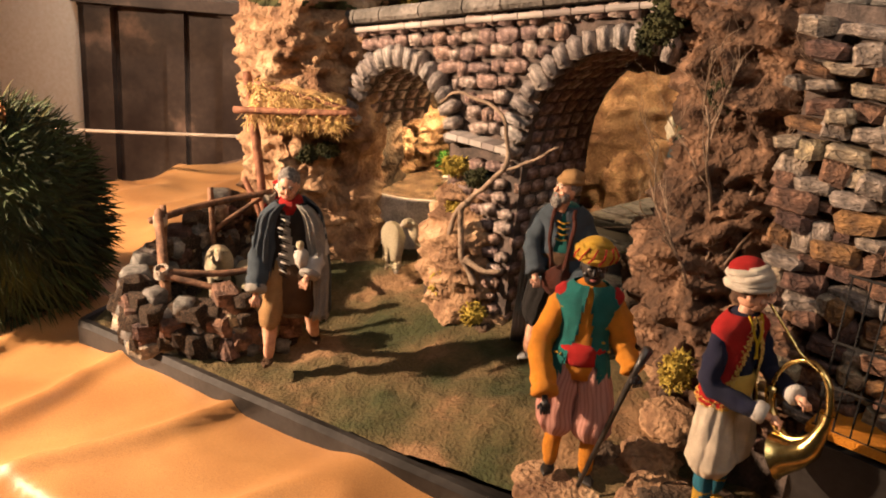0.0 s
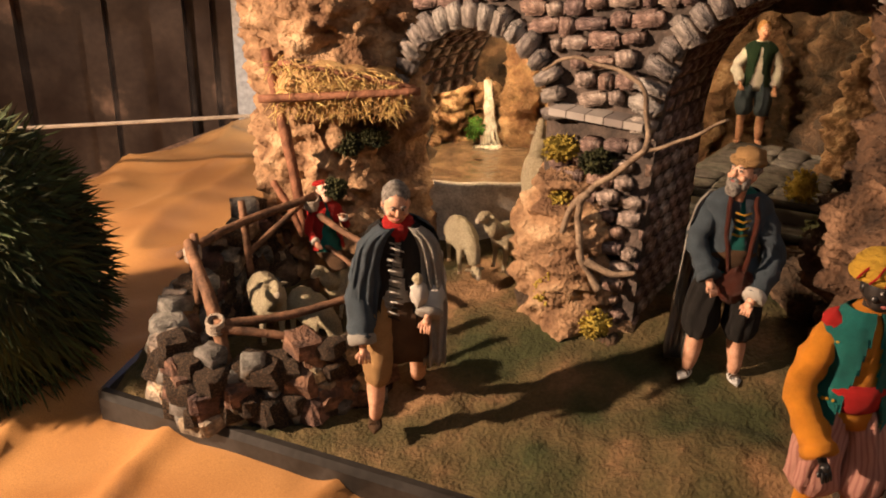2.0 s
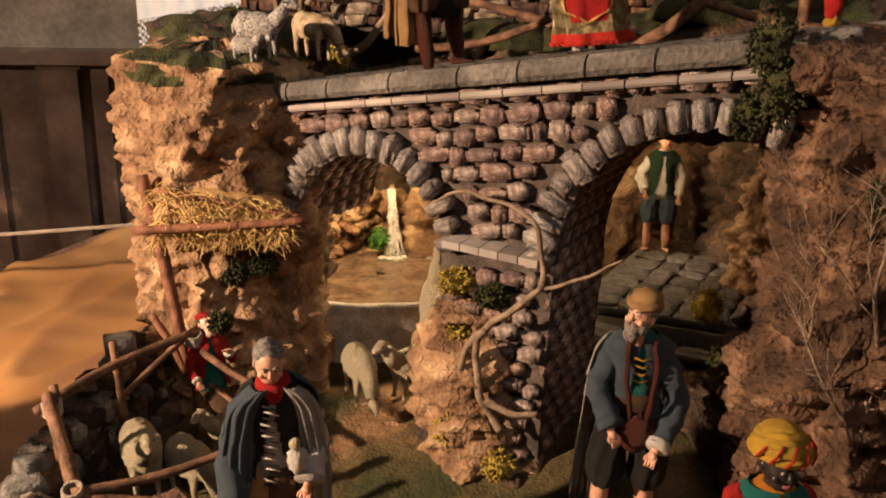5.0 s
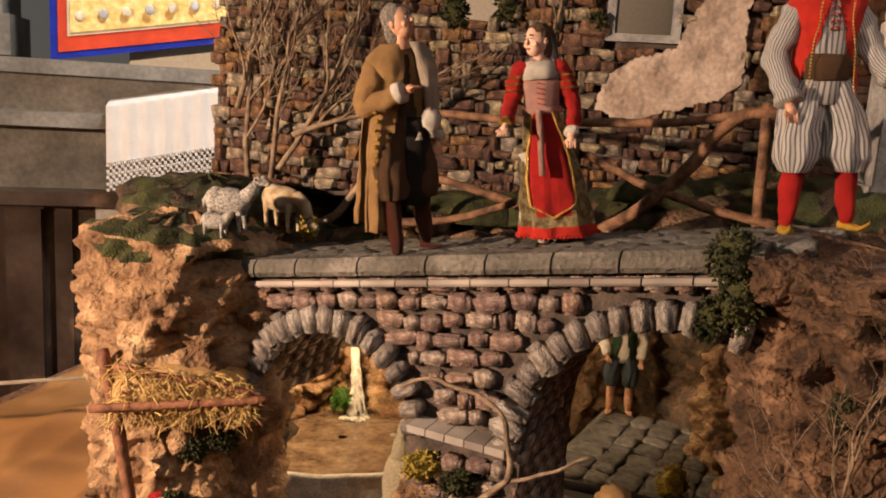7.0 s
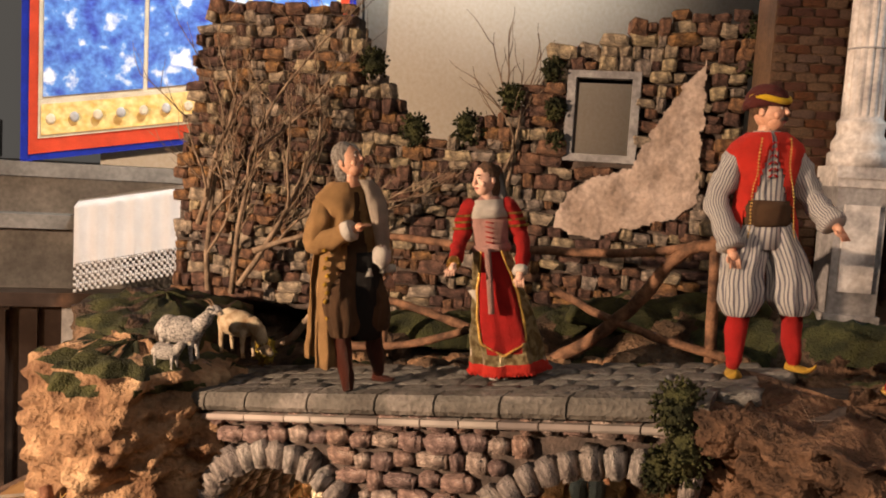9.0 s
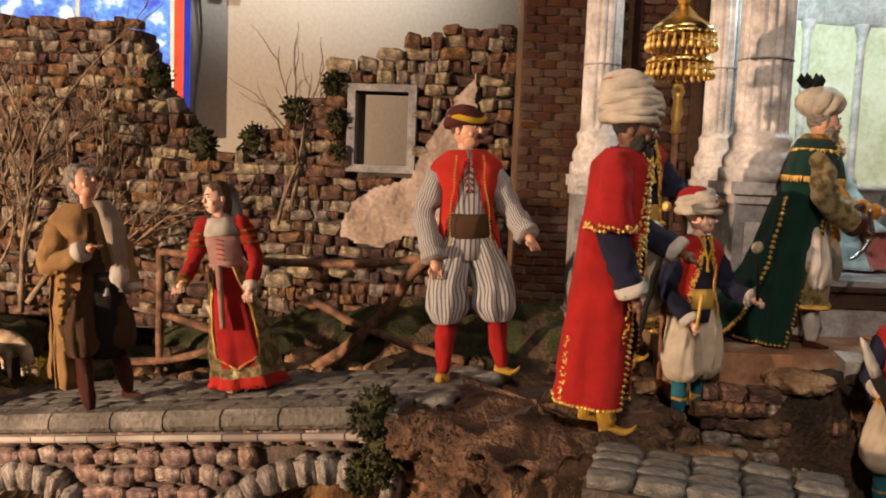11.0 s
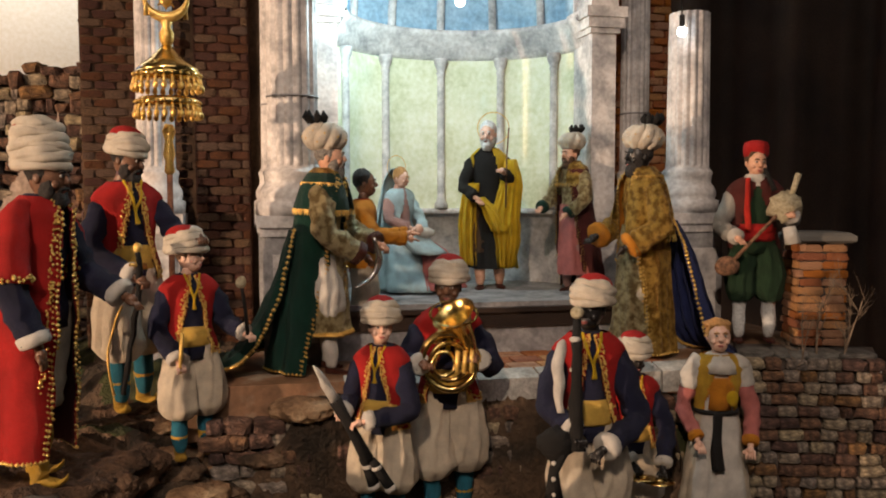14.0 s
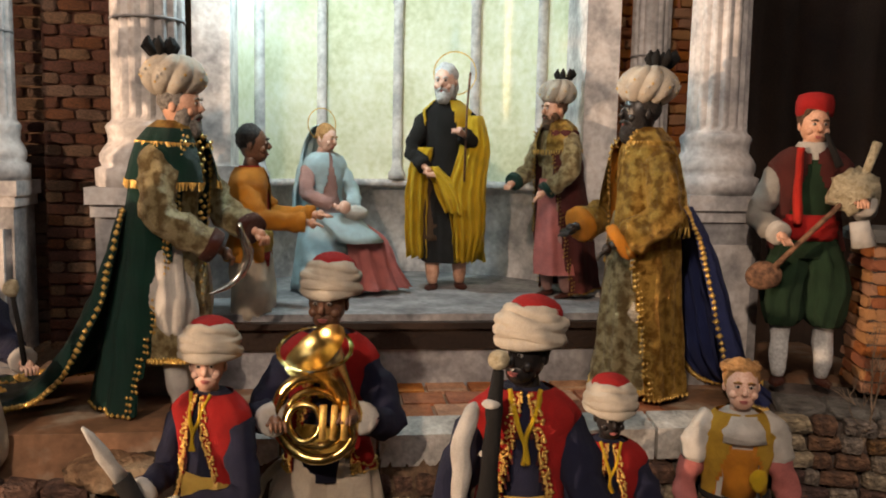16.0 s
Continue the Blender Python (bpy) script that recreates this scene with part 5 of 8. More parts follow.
def figurine(doll, name, label, place, yaw, height, group="", category="figurine", lean=0.0, side=0.0):
    seed = Vector((place[0] * 40, place[1] * 40, 0))
    for i, q in enumerate(doll.v):
        p = Vector(q)
        if p.z < 0.83 and p.z > 0.06:
            s = p * 13 + seed
            w = Vector((noise.noise(s), noise.noise(s + Vector((9, 0, 0))), 0.4 * noise.noise(s + Vector((0, 9, 0)))))
            s = Vector((p.x * 34, p.y * 34, p.z * 15)) + seed
            doll.v[i] = tuple(p + w * 0.007 + Vector((noise.noise(s), noise.noise(s + Vector((5, 5, 0))), 0)) * 0.0055)
    ob = doll.thing(name, label, category, group)
    ob.matrix_basis = pose(*place, 0, 0, yaw) @ Euler((radians(lean), radians(side), 0)).to_matrix().to_4x4() @ Matrix.Diagonal((height, height, height, 1))
    return ob


# ---- shepherds on the meadow ----
d = Doll()
d.leg(-1, (-0.085, -0.10, 0), (-0.075, -0.11, 0.26), "tan", "skin", "brown", bare=True)
d.leg(1, (0.085, 0.16, 0.02), (0.085, 0.04, 0.27), "brown", "skin", "brown", bare=True, toe=25)
d.loft([ring((0.02, 0.0, z), r, r * 0.8, 36, 7, 0.06) for z, r in ((0.54, 0.090), (0.46, 0.104), (0.36, 0.112), (0.28, 0.108))], "brown")
d.torso("grey", "charcoal", 0.075, low=0.45, hem=0.43)
for q in range(15):
    a = 0.5 * math.sin(q * 1.3)
    d.tube([(-0.03 + 0.01 * a, -0.088, 0.80 - 0.022 * q), (0.015 + 0.012 * a, -0.098, 0.79 - 0.022 * q)], [0.004, 0.0025], "white" if q % 2 else "charcoal", 5)
d.loft([ring((0, -0.004, z), rx, ry, 30, 5, 0.05) for z, rx, ry in ((0.79, 0.060, 0.062), (0.83, 0.064, 0.064), (0.865, 0.052, 0.052))], "red")
d.arm(-1, (-0.165, -0.05, 0.58), (-0.125, -0.17, 0.40), "denim", "grey", thick=0.054, flare=0.5)
d.arm(1, (0.165, 0.0, 0.60), (0.115, -0.12, 0.50), "white", "grey", thick=0.050, flare=0.4)
d.mantle("denim", [(-0.035, -0.02, 0.845), (-0.085, -0.03, 0.79), (-0.115, -0.04, 0.66), (-0.125, -0.03, 0.44)], [(0.035, -0.05), (0.050, -0.06), (0.055, -0.05), (0.060, -0.045)], 5, 0.03)
d.mantle("denim", [(0.035, 0.0, 0.86), (0.09, 0.0, 0.80), (0.125, 0.02, 0.58), (0.14, 0.03, 0.27)], [(0.04, 0.05), (0.055, 0.05), (0.060, 0.045), (0.060, 0.04)], 5, 0.04)
d.mantle("grey", [(0.06, -0.03, 0.845), (0.115, -0.03, 0.76), (0.145, -0.01, 0.5), (0.150, 0.0, 0.24)], [(0.025, -0.03), (0.040, -0.03), (0.045, -0.03), (0.048, -0.03)], 4, 0.04)
d.ball((0.080, -0.105, 0.60), (0.034, 0.03, 0.052), "white", 14, 9, rough=0.3)
d.ball((0.075, -0.110, 0.665), (0.020, 0.02, 0.022), "wool", 10, 7)
d.head((-0.006, -0.03, 0.925), "skin", "hair_grey", turn=8, nod=14, long_hair=True)
figurine(d, "shepherd_figurine", "shepherd figurine in ragged denim coat with grey cloak", (-0.276, 1.462, 0.664), -6, 0.388, "shepherd figurines", lean=3)

d = Doll()
d.leg(-1, (-0.105, -0.04, 0), (-0.085, -0.045, 0.25), "charcoal", "skin", "hair_white", 0.30, bare=True, toe=-35, hem=0.15)
d.leg(1, (0.09, -0.05, 0), (0.080, -0.05, 0.25), "charcoal", "skin", "hair_white", 0.30, bare=True, toe=5, hem=0.15)
d.torso("teal", "denim", 0.075, "brown", low=0.46, wide=1.06, hem=0.43)
for q in range(4):
    d.tube([(-0.03, -0.084, 0.78 - 0.03 * q), (0.0, -0.092, 0.773 - 0.03 * q), (0.03, -0.084, 0.78 - 0.03 * q)], 0.004, "mustard", 5)
d.arm(-1, (-0.165, -0.03, 0.62), (-0.095, -0.15, 0.50), "denim", "denim", thick=0.050, flare=0.4)
d.arm(1, (0.185, -0.05, 0.57), (0.06, -0.19, 0.44), "denim", "white", thick=0.052, flare=0.3)
d.ball((0.005, -0.125, 0.485), (0.072, 0.042, 0.078), "leather", 18, 12, rough=0.3)
for s in (-1, 1):
    d.tube(curve([(s * 0.05, -0.06, 0.84), (s * 0.055, -0.10, 0.72), (s * 0.03, -0.13, 0.54)]), 0.010, "leather", 7)
d.mantle("grey", [(-0.09, 0.03, 0.82), (-0.135, 0.0, 0.74), (-0.155, 0.0, 0.5), (-0.165, 0.01, 0.07)], [(0.03, 0.03), (0.036, 0.04), (0.036, 0.04), (0.040, 0.04)], 5, 0.05)
d.head((-0.012, -0.025, 0.918), "skin", "hair_grey", "hair_grey", turn=-48, nod=-14)
d.ball((0.004, -0.006, 0.970), (0.070, 0.072, 0.022), "tan", 20, 8, rough=0.25, seed=5)
d.ball((0.010, 0.002, 0.988), (0.060, 0.060, 0.034), "tan", 18, 9, rough=0.2, seed=2)
figurine(d, "shepherd_figurine", "old bearded shepherd figurine with soft cap and leather pouch", (0.234, 1.446, 0.715), -14, 0.374, "shepherd figurines", lean=2)

d = Doll()
d.leg(-1, (-0.065, 0.0, 0), (-0.065, -0.01, 0.22), "pinkstripe", "orange", "black", 0.55, toe=-12, hem=0.1)
d.leg(1, (0.085, -0.03, 0), (0.080, -0.03, 0.22), "pinkstripe", "orange", "black", 0.55, toe=24, hem=0.1)
d.torso("orange", "teal", 0.085, "red", low=0.46, hem=0.40)
rnd = random.Random(3)
for q in range(44):
    a = rnd.uniform(0, 2 * math.pi)
    if abs(a - 1.5 * math.pi) > 0.65:
        d.bead((0.112 * math.cos(a), 0.004 + 0.090 * math.sin(a), rnd.uniform(0.46, 0.78)), 0.0075, "mustard")
for sgn in (-1, 1):
    d.ball((sgn * 0.092, 0.006, 0.795), (0.042, 0.048, 0.036), "red", 12, 8, rough=0.2)
d.arm(-1, (-0.185, -0.01, 0.56), (-0.115, -0.16, 0.40), "orange", "orange", "skin_black", 0.056, flare=0.4)
d.arm(1, (0.175, -0.02, 0.62), (0.205, -0.11, 0.54), "orange", None, "skin_black", 0.054, grip=True)
d.head((0.0, -0.014, 0.910), "skin_black", "hair_black", turn=3, nod=6)
d.turban((0.0, -0.012, 0.925), "mustard", "mustard", 1.14, 0.58, 3)
for q in range(6):
    a = 3.4 + q * 0.5
    d.tube([(0.082 * math.cos(a), -0.008 + 0.084 * math.sin(a), 0.948), (0.086 * math.cos(a + 0.2), -0.008 + 0.088 * math.sin(a + 0.2), 0.972), (0.064 * math.cos(a + 0.4), -0.008 + 0.066 * math.sin(a + 0.4), 1.002)], 0.0035, "red", 5)
d.tube([(0.06, -0.12, 0.02), (0.205, -0.12, 0.56), (0.24, -0.12, 0.66)], [0.009, 0.012, 0.020], "black", 8)
figurine(d, "servant_figurine", "dark servant figurine in teal waistcoat and orange shirt", (0.230, 1.104, 0.680), -10, 0.385, "servant figurines")


def band_player(skin="skin_pale", hair="hair_brown", beard=None, stride=0.03, turban=1.1, head_turn=0, moustache=None, nod=0, tall=1.0, boots=True):
    """A band player in red waistcoat, navy shirt, baggy cream breeches and a white turban."""
    d = Doll()
    for s in (-1, 1):
        d.leg(s, (s * 0.062, s * stride, 0), (s * 0.066, -0.02 + s * stride, 0.245), "cream", "bluestock", "yshoe", 0.85, pointed=True, toe=12 * s, hem=0.18, boot="yshoe" if boots else None)
    d.torso("navy", "red", 0.085, "sash", low=0.46, trim="gold", lining="maroon")
    for s in (-1, 1):
        d.tube(curve([(s * 0.034, -0.045, 0.850), (s * 0.018, -0.072, 0.79), (0.0, -0.080, 0.735), (s * 0.006, -0.084, 0.69)]), 0.0055, "yellow", 6)
    d.head((0, -0.014, 0.918), skin, hair, beard, head_turn, nod, moustache=moustache)
    d.turban((0, -0.012, 0.928), "turban", "red", turban, tall, head_turn, nod)
    return d


# horn player on the meadow
d = band_player("skin", "hair_brown", head_turn=40, stride=0.02, turban=1.15)
d.arm(-1, (-0.16, -0.02, 0.58), (-0.02, -0.21, 0.52), "navy", "white", thick=0.044, grip=True)
d.arm(1, (0.16, -0.06, 0.60), (0.06, -0.26, 0.60), "navy", "white", thick=0.044, grip=True)
c = Vector((0.05, -0.26, 0.60))
d.tube([c + Vector((0.02 * math.sin(a), 0.115 * math.cos(a), 0.145 * math.sin(a))) for a in (2 * math.pi * i / 36 for i in range(37))], [0.008 + 0.012 * i / 36 for i in range(37)], "brass", 12)
d.tube(curve([(0.03, -0.075, 0.90), (0.04, -0.14, 0.84), (0.05, -0.22, 0.77), (0.05, -0.30, 0.735)]), [0.006] * 16, "brass", 7)
d.tube(curve([(0.05, -0.37, 0.60), (0.03, -0.37, 0.50), (0.01, -0.33, 0.43), (-0.01, -0.26, 0.39)]), [0.022, 0.022, 0.023, 0.025, 0.027, 0.03, 0.033, 0.037, 0.041, 0.046, 0.05, 0.055, 0.06, 0.067, 0.075, 0.085], "brass", 20, cap=False)
figurine(d, "horn_player_figurine", "band player figurine blowing a coiled brass horn", (0.414, 0.982, 0.722), 32, 0.362, "band player figurines")

# man in the cave and a resting herdsman behind the pen
d = Doll()
d.leg(-1, (-0.07, -0.02, 0), (-0.07, -0.02, 0.25), "denim", "skin", "skin", 0.1, toe=-15)
d.leg(1, (0.09, 0.0, 0), (0.08, -0.02, 0.25), "denim", "skin", "skin", 0.1, toe=20)
d.torso("white", "darkgreen", 0.06, low=0.45)
d.arm(-1, (-0.19, 0.0, 0.62), (-0.12, -0.10, 0.50), "white", None, thick=0.05)
d.arm(1, (0.18, 0.02, 0.63), (0.15, -0.06, 0.47), "white", None, thick=0.05)
d.head((0, -0.01, 0.925), "skin", "hair_gold", turn=20)
figurine(d, "fisherman_figurine", "barefoot figurine in green waistcoat and rolled trousers", (0.655, 2.222, 0.875), -25, 0.29, "shepherd figurines")

d = Doll()
d.torso("teal", "red", 0.10, low=0.46)
d.loft([ring((0, -0.02 - 0.10 * k, 0.47 - 0.05 * k), 0.10 - 0.02 * k, 0.085, 24) for k in (0, 0.5, 1, 1.6, 2.2)], "brown")
d.arm(-1, (-0.17, -0.05, 0.64), (-0.12, -0.15, 0.55), "red", "white")
d.arm(1, (0.17, 0.0, 0.65), (0.10, -0.12, 0.72), "red", "white")
d.head((0, -0.01, 0.925), "skin_pale", "hair_brown", turn=20, nod=-35)
d.ball((0.0, 0.02, 0.97), (0.07, 0.07, 0.03), "red", 14, 7)
figurine(d, "resting_herdsman_figurine", "herdsman figurine in red jacket leaning back asleep", (-0.365, 1.80, 0.665), 15, 0.26, "shepherd figurines", lean=-18)

# ---- people on the bridge ----
d = Doll()
d.leg(-1, (-0.06, -0.10, -0.02), (-0.07, -0.07, 0.27), "brown", "leather", "leather", 0.25, toe=-5, hem=0.1)
d.leg(1, (0.12, -0.02, 0.0), (0.085, -0.05, 0.27), "brown", "leather", "leather", 0.25, toe=45, hem=0.1)
d.loft([ring((0.01, 0.0, z), r, r * 0.75, 40, 6, 0.05) for z, r in ((0.58, 0.092), (0.46, 0.108), (0.34, 0.116), (0.24, 0.112))], "brown")
d.loft([ring((0.045, -0.045, z), r, r * 0.7, 30, 5, 0.06) for z, r in ((0.56, 0.058), (0.42, 0.070), (0.28, 0.075), (0.20, 0.068))], "charcoal")
d.torso("brown", "tan", 0.06, low=0.47, wide=1.04, hem=0.50)
d.arm(-1, (-0.175, 0.0, 0.60), (-0.035, -0.14, 0.67), "tan", "white", thick=0.050)
d.arm(1, (0.175, 0.02, 0.60), (0.150, -0.05, 0.45), "tan", "white", thick=0.046)
d.mantle("tan", [(-0.085, -0.01, 0.62), (-0.105, 0.0, 0.45), (-0.112, 0.0, 0.28), (-0.115, 0.0, 0.10)], [(0.040, -0.05), (0.045, -0.06), (0.050, -0.06), (0.055, -0.06)], 3, 0.03)
d.mantle("tan", [(-0.06, 0.05, 0.64), (-0.085, 0.055, 0.45), (-0.09, 0.06, 0.28), (-0.095, 0.06, 0.12)], [(0.06, 0.04), (0.065, 0.05), (0.07, 0.05), (0.075, 0.05)], 4, 0.04)
d.mantle("rope", [(0.045, -0.060, 0.855), (0.075, -0.085, 0.78), (0.085, -0.11, 0.66), (0.085, -0.115, 0.55)], [(0.030, -0.02), (0.040, -0.02), (0.036, -0.02), (0.026, -0.02)], 2, 0.01)
d.ball((0.085, -0.120, 0.555), (0.040, 0.032, 0.055), "white", 14, 9, rough=0.2)
for x, z in ((0.03, 0.47), (0.09, 0.48)):
    d.loft([ring((x, -0.115, z + dz), r, r, 10) for dz, r in ((0.0, 0.016), (0.012, 0.010), (0.03, 0.006))], "grey")
for q in range(10):
    d.bead((-0.140 + 0.010 * (q % 2), -0.065, 0.58 - 0.034 * q), 0.012, "mustard")
d.head((-0.005, -0.02, 0.922), "skin", "hair_grey", turn=32, nod=-18, long_hair=True)
d.ball((0, 0.018, 0.958), (0.056, 0.058, 0.045), "grey", 16, 9, rough=0.15)
figurine(d, "bearded_man_figurine", "old grey-haired man figurine in tan coat with striped shawl", (-0.008, 1.778, 1.358), 16, 0.384, "bridge figurines", side=-4)

d = Doll()
d.leg(-1, (-0.02, -0.08, 0), (0.0, -0.03, 0.20), "white", "white", "leather", hip=0.40)
d.leg(1, (0.09, 0.0, 0), (0.05, 0.0, 0.20), "white", "white", "leather", toe=25, hip=0.40)
d.torso("rose", None, low=0.52, wide=0.88)
d.loft([ring((0, -0.006, z), r * 0.98, r * 0.76, 24, 6, 0.02) for z, r in ((0.755, 0.088), (0.80, 0.086), (0.835, 0.062))], "white")
apron = lambda k: 0.040 + 0.105 * math.sqrt(max(0.0, min(1.0, k * 1.6 + 0.15) * (1 - (k / 0.84) ** 3)))
d.skirt(lambda i, s: "red" if i < 10 and abs(s - 0.75) < apron(i / 12 + 0.04) else ("red_bright" if i > 10 else "brocade"), 0.625, 0.06, (0.072, 0.060), (0.175, 0.155), 7, 0.07, (0.045, 0.02), trim="red_bright")
d.tube([(-0.012, -0.080, 0.62), (-0.014, -0.112, 0.50), (-0.012, -0.135, 0.34)], [0.014, 0.013, 0.014], "rose", 7)
for s in (-1, 1):
    for q in range(80):
        k = 0.84 * q / 79
        a = 2 * math.pi * (0.75 + s * (apron(k) if q < 72 else apron(k) * (79 - q) / 8))
        g = k ** 0.8
        for e in (0.0, 0.014):
            d.bead((0.045 * k + (0.075 + 0.106 * g) * math.cos(a + s * e * 3), 0.02 * k + (0.063 + 0.098 * g) * math.sin(a + s * e * 3), 0.625 - 0.565 * k), 0.0055, "gold")
    d.sleeve(curve([(s * 0.055, 0.006, 0.815), (s * 0.100, 0.006, 0.775), (s * 0.125, -0.004, 0.68)], 5), [0.030, 0.040, 0.045, 0.046, 0.044, 0.042, 0.044, 0.042, 0.040, 0.036, 0.030], "red")
    for q in range(3):
        d.loft([ring((s * (0.106 + 0.008 * q), 0.004 - 0.003 * q, 0.765 - 0.028 * q + dz), 0.047, 0.047, 16, 5, 0.04) for dz in (0, 0.009)], "goldcloth")
for q in range(5):
    d.tube([(-0.018, -0.070, 0.74 - 0.022 * q), (0.018, -0.070, 0.73 - 0.022 * q)], 0.003, "red", 5)
d.loft([ring((0, 0.0, z), 0.082 + k, 0.068 + k, 30, 5, 0.02) for z, k in ((0.605, 0.0), (0.612, 0.006), (0.626, 0.006), (0.633, 0.0))], "rose")
d.arm(-1, (-0.160, -0.03, 0.64), (-0.165, -0.17, 0.56), "red", "goldcloth", "skin_pale", 0.038)
d.arm(1, (0.160, -0.01, 0.63), (0.125, -0.12, 0.50), "red", "white", "skin_pale", 0.038)
d.head((-0.01, -0.014, 0.918), "skin_pale", "hair_brown", turn=-46, long_hair=True)
d.mantle("white", [(0.02, 0.02, 0.985), (0.03, 0.062, 0.95), (0.05, 0.078, 0.84), (0.08, 0.075, 0.72), (0.105, 0.06, 0.62)], [(0.03, 0.02), (0.042, 0.03), (0.034, 0.02), (0.028, 0.02), (0.016, 0.01)], 3, 0.02)
figurine(d, "woman_figurine", "woman figurine in red gown with gold trim and veil", (0.200, 1.662, 1.388), -22, 0.338, "bridge figurines", side=-7)

d = Doll()
d.leg(-1, (-0.105, -0.05, -0.01), (-0.085, -0.05, 0.25), "stripe", "red", "yshoe", 0.42, pointed=True, toe=-10, hem=0.12)
d.leg(1, (0.125, -0.02, 0.0), (0.095, -0.05, 0.25), "stripe", "red", "yshoe", 0.42, pointed=True, toe=45, hem=0.12)
d.torso("stripe", "red_bright", 0.125, "brown", low=0.44, wide=1.0, hem=0.47)
for s in (-1, 1):
    for q in range(30):
        d.bead((s * (0.048 + 0.0012 * q), -0.086 + 0.0004 * q, 0.82 - 0.0115 * q), 0.0048, "gold")
    for q in range(6):
        d.tube([(s * 0.003, -0.076, 0.81 - 0.022 * q), (s * 0.015, -0.075, 0.80 - 0.022 * q)], 0.0035, "red", 5)
d.arm(-1, (-0.180, 0.02, 0.60), (-0.130, -0.08, 0.43), "stripe", "stripe", "skin", 0.050, flare=0.35)
d.arm(1, (0.190, 0.0, 0.62), (0.215, -0.10, 0.52), "stripe", "stripe", "skin", 0.050, flare=0.35)
d.head((0, -0.014, 0.912), "skin", "hair_brown", turn=48, moustache="hair_black")
d.turban((0, -0.012, 0.918), "maroon", "maroon", 1.0, 0.55, 48)
d.tube([(0.064 * math.cos(a), -0.006 + 0.066 * math.sin(a), 0.956 + 0.009 * math.sin(a * 2 + 0.5)) for a in (2 * math.pi * i / 32 for i in range(33))], 0.012, "yellow", 7)
figurine(d, "turk_figurine", "moustached figurine in striped shirt and red waistcoat", (0.500, 1.452, 1.458), -16, 0.388, "procession figurines", side=-3)

# ---- procession ----
d = Doll()
d.leg(-1, (-0.05, -0.05, 0), (-0.045, -0.02, 0.25), "cream", "yshoe", "yshoe", pointed=True, toe=4, boot="yshoe")
d.leg(1, (0.05, 0.03, 0), (0.045, 0.0, 0.25), "cream", "yshoe", "yshoe", pointed=True, toe=16, boot="yshoe")
d.torso("navy", None, low=0.46)
d.robe("red", "maroon", 0.80, 0.085, 0.060, (0.108, 0.088), (0.128, 0.122), 5, 0.05, "gold", shift=(-0.005, 0.012))
rnd = random.Random(8)
for q in range(260):
    k = rnd.random()
    a = 2 * math.pi * (rnd.choice((0.12, 0.38)) + rnd.uniform(-0.012, 0.012)) if k > 0.72 else 2 * math.pi * (0.75 + rnd.choice((-1, 1)) * (0.062 + 0.080 * k + rnd.uniform(0, 0.022)))
    d.bead((-0.005 * k + (0.110 + 0.022 * k) * math.cos(a), 0.004 + 0.012 * k + (0.090 + 0.035 * k) * math.sin(a), 0.80 - 0.715 * k), rnd.uniform(0.004, 0.0065), "gold")
for s in (-1, 1):
    sh, e = Vector((s * 0.070, 0.005, 0.815)), Vector((s * 0.155, 0.0, 0.605))
    line = curve([sh, Vector((s * 0.110, 0.005, 0.775)), (sh + e) / 2 + Vector((s * 0.022, 0, 0)), e], 5)
    d.sleeve(line, [0.030 + 0.038 * i / 15 for i in range(16)], "red", 0.04, 20)
    for q in range(70):
        a = 2 * math.pi * q / 35
        d.bead(e + Vector((0.069 * math.cos(a), 0.069 * math.sin(a), 0.006 + 0.020 * rnd.random())), rnd.uniform(0.005, 0.008), "gold")
d.arm(-1, (-0.180, -0.01, 0.60), (-0.140, -0.09, 0.42), "navy", "white", "skin_brown", 0.052)
d.arm(1, (0.180, -0.04, 0.62), (0.140, -0.20, 0.54), "navy", "white", "skin_brown", 0.052)
d.head((0, -0.022, 0.895), "skin_brown", "hair_black", "hair_black", turn=2, nod=4)
d.turban((0, -0.014, 0.905), "turban", "red", 1.10, 1.6, 2)
figurine(d, "dignitary_figurine", "dark dignitary figurine in long red robe, tall turban", (0.575, 1.226, 1.442), 50, 0.412, "procession figurines", lean=3)

d = band_player("skin_brown", "hair_black", "hair_black", 0.04, 1.05, 28, nod=14)
d.arm(-1, (-0.17, -0.02, 0.60), (-0.05, -0.18, 0.50), "navy", "white", "skin_brown", 0.046, grip=True)
d.arm(1, (0.17, -0.07, 0.66), (0.16, -0.22, 0.64), "navy", "white", "skin_brown", 0.046, grip=True)
d.tube(curve([(-0.06, -0.20, 0.60), (-0.05, -0.19, 0.50), (-0.07, -0.15, 0.25), (-0.09, -0.12, 0.08)]), 0.011, "charcoal", 7)
d.tube([(-0.09, -0.21, 0.555), (-0.02, -0.18, 0.545)], 0.007, "gold", 7)
d.ball((-0.06, -0.20, 0.61), 0.018, "gold")
d.tube(curve([(-0.09, -0.13, 0.40), (-0.14, -0.12, 0.24), (-0.12, -0.12, 0.08)]), 0.004, "gold", 6)
figurine(d, "guard_figurine", "dark guard figurine in red waistcoat resting on sabre", (0.726, 1.382, 1.478), 12, 0.392, "procession figurines")

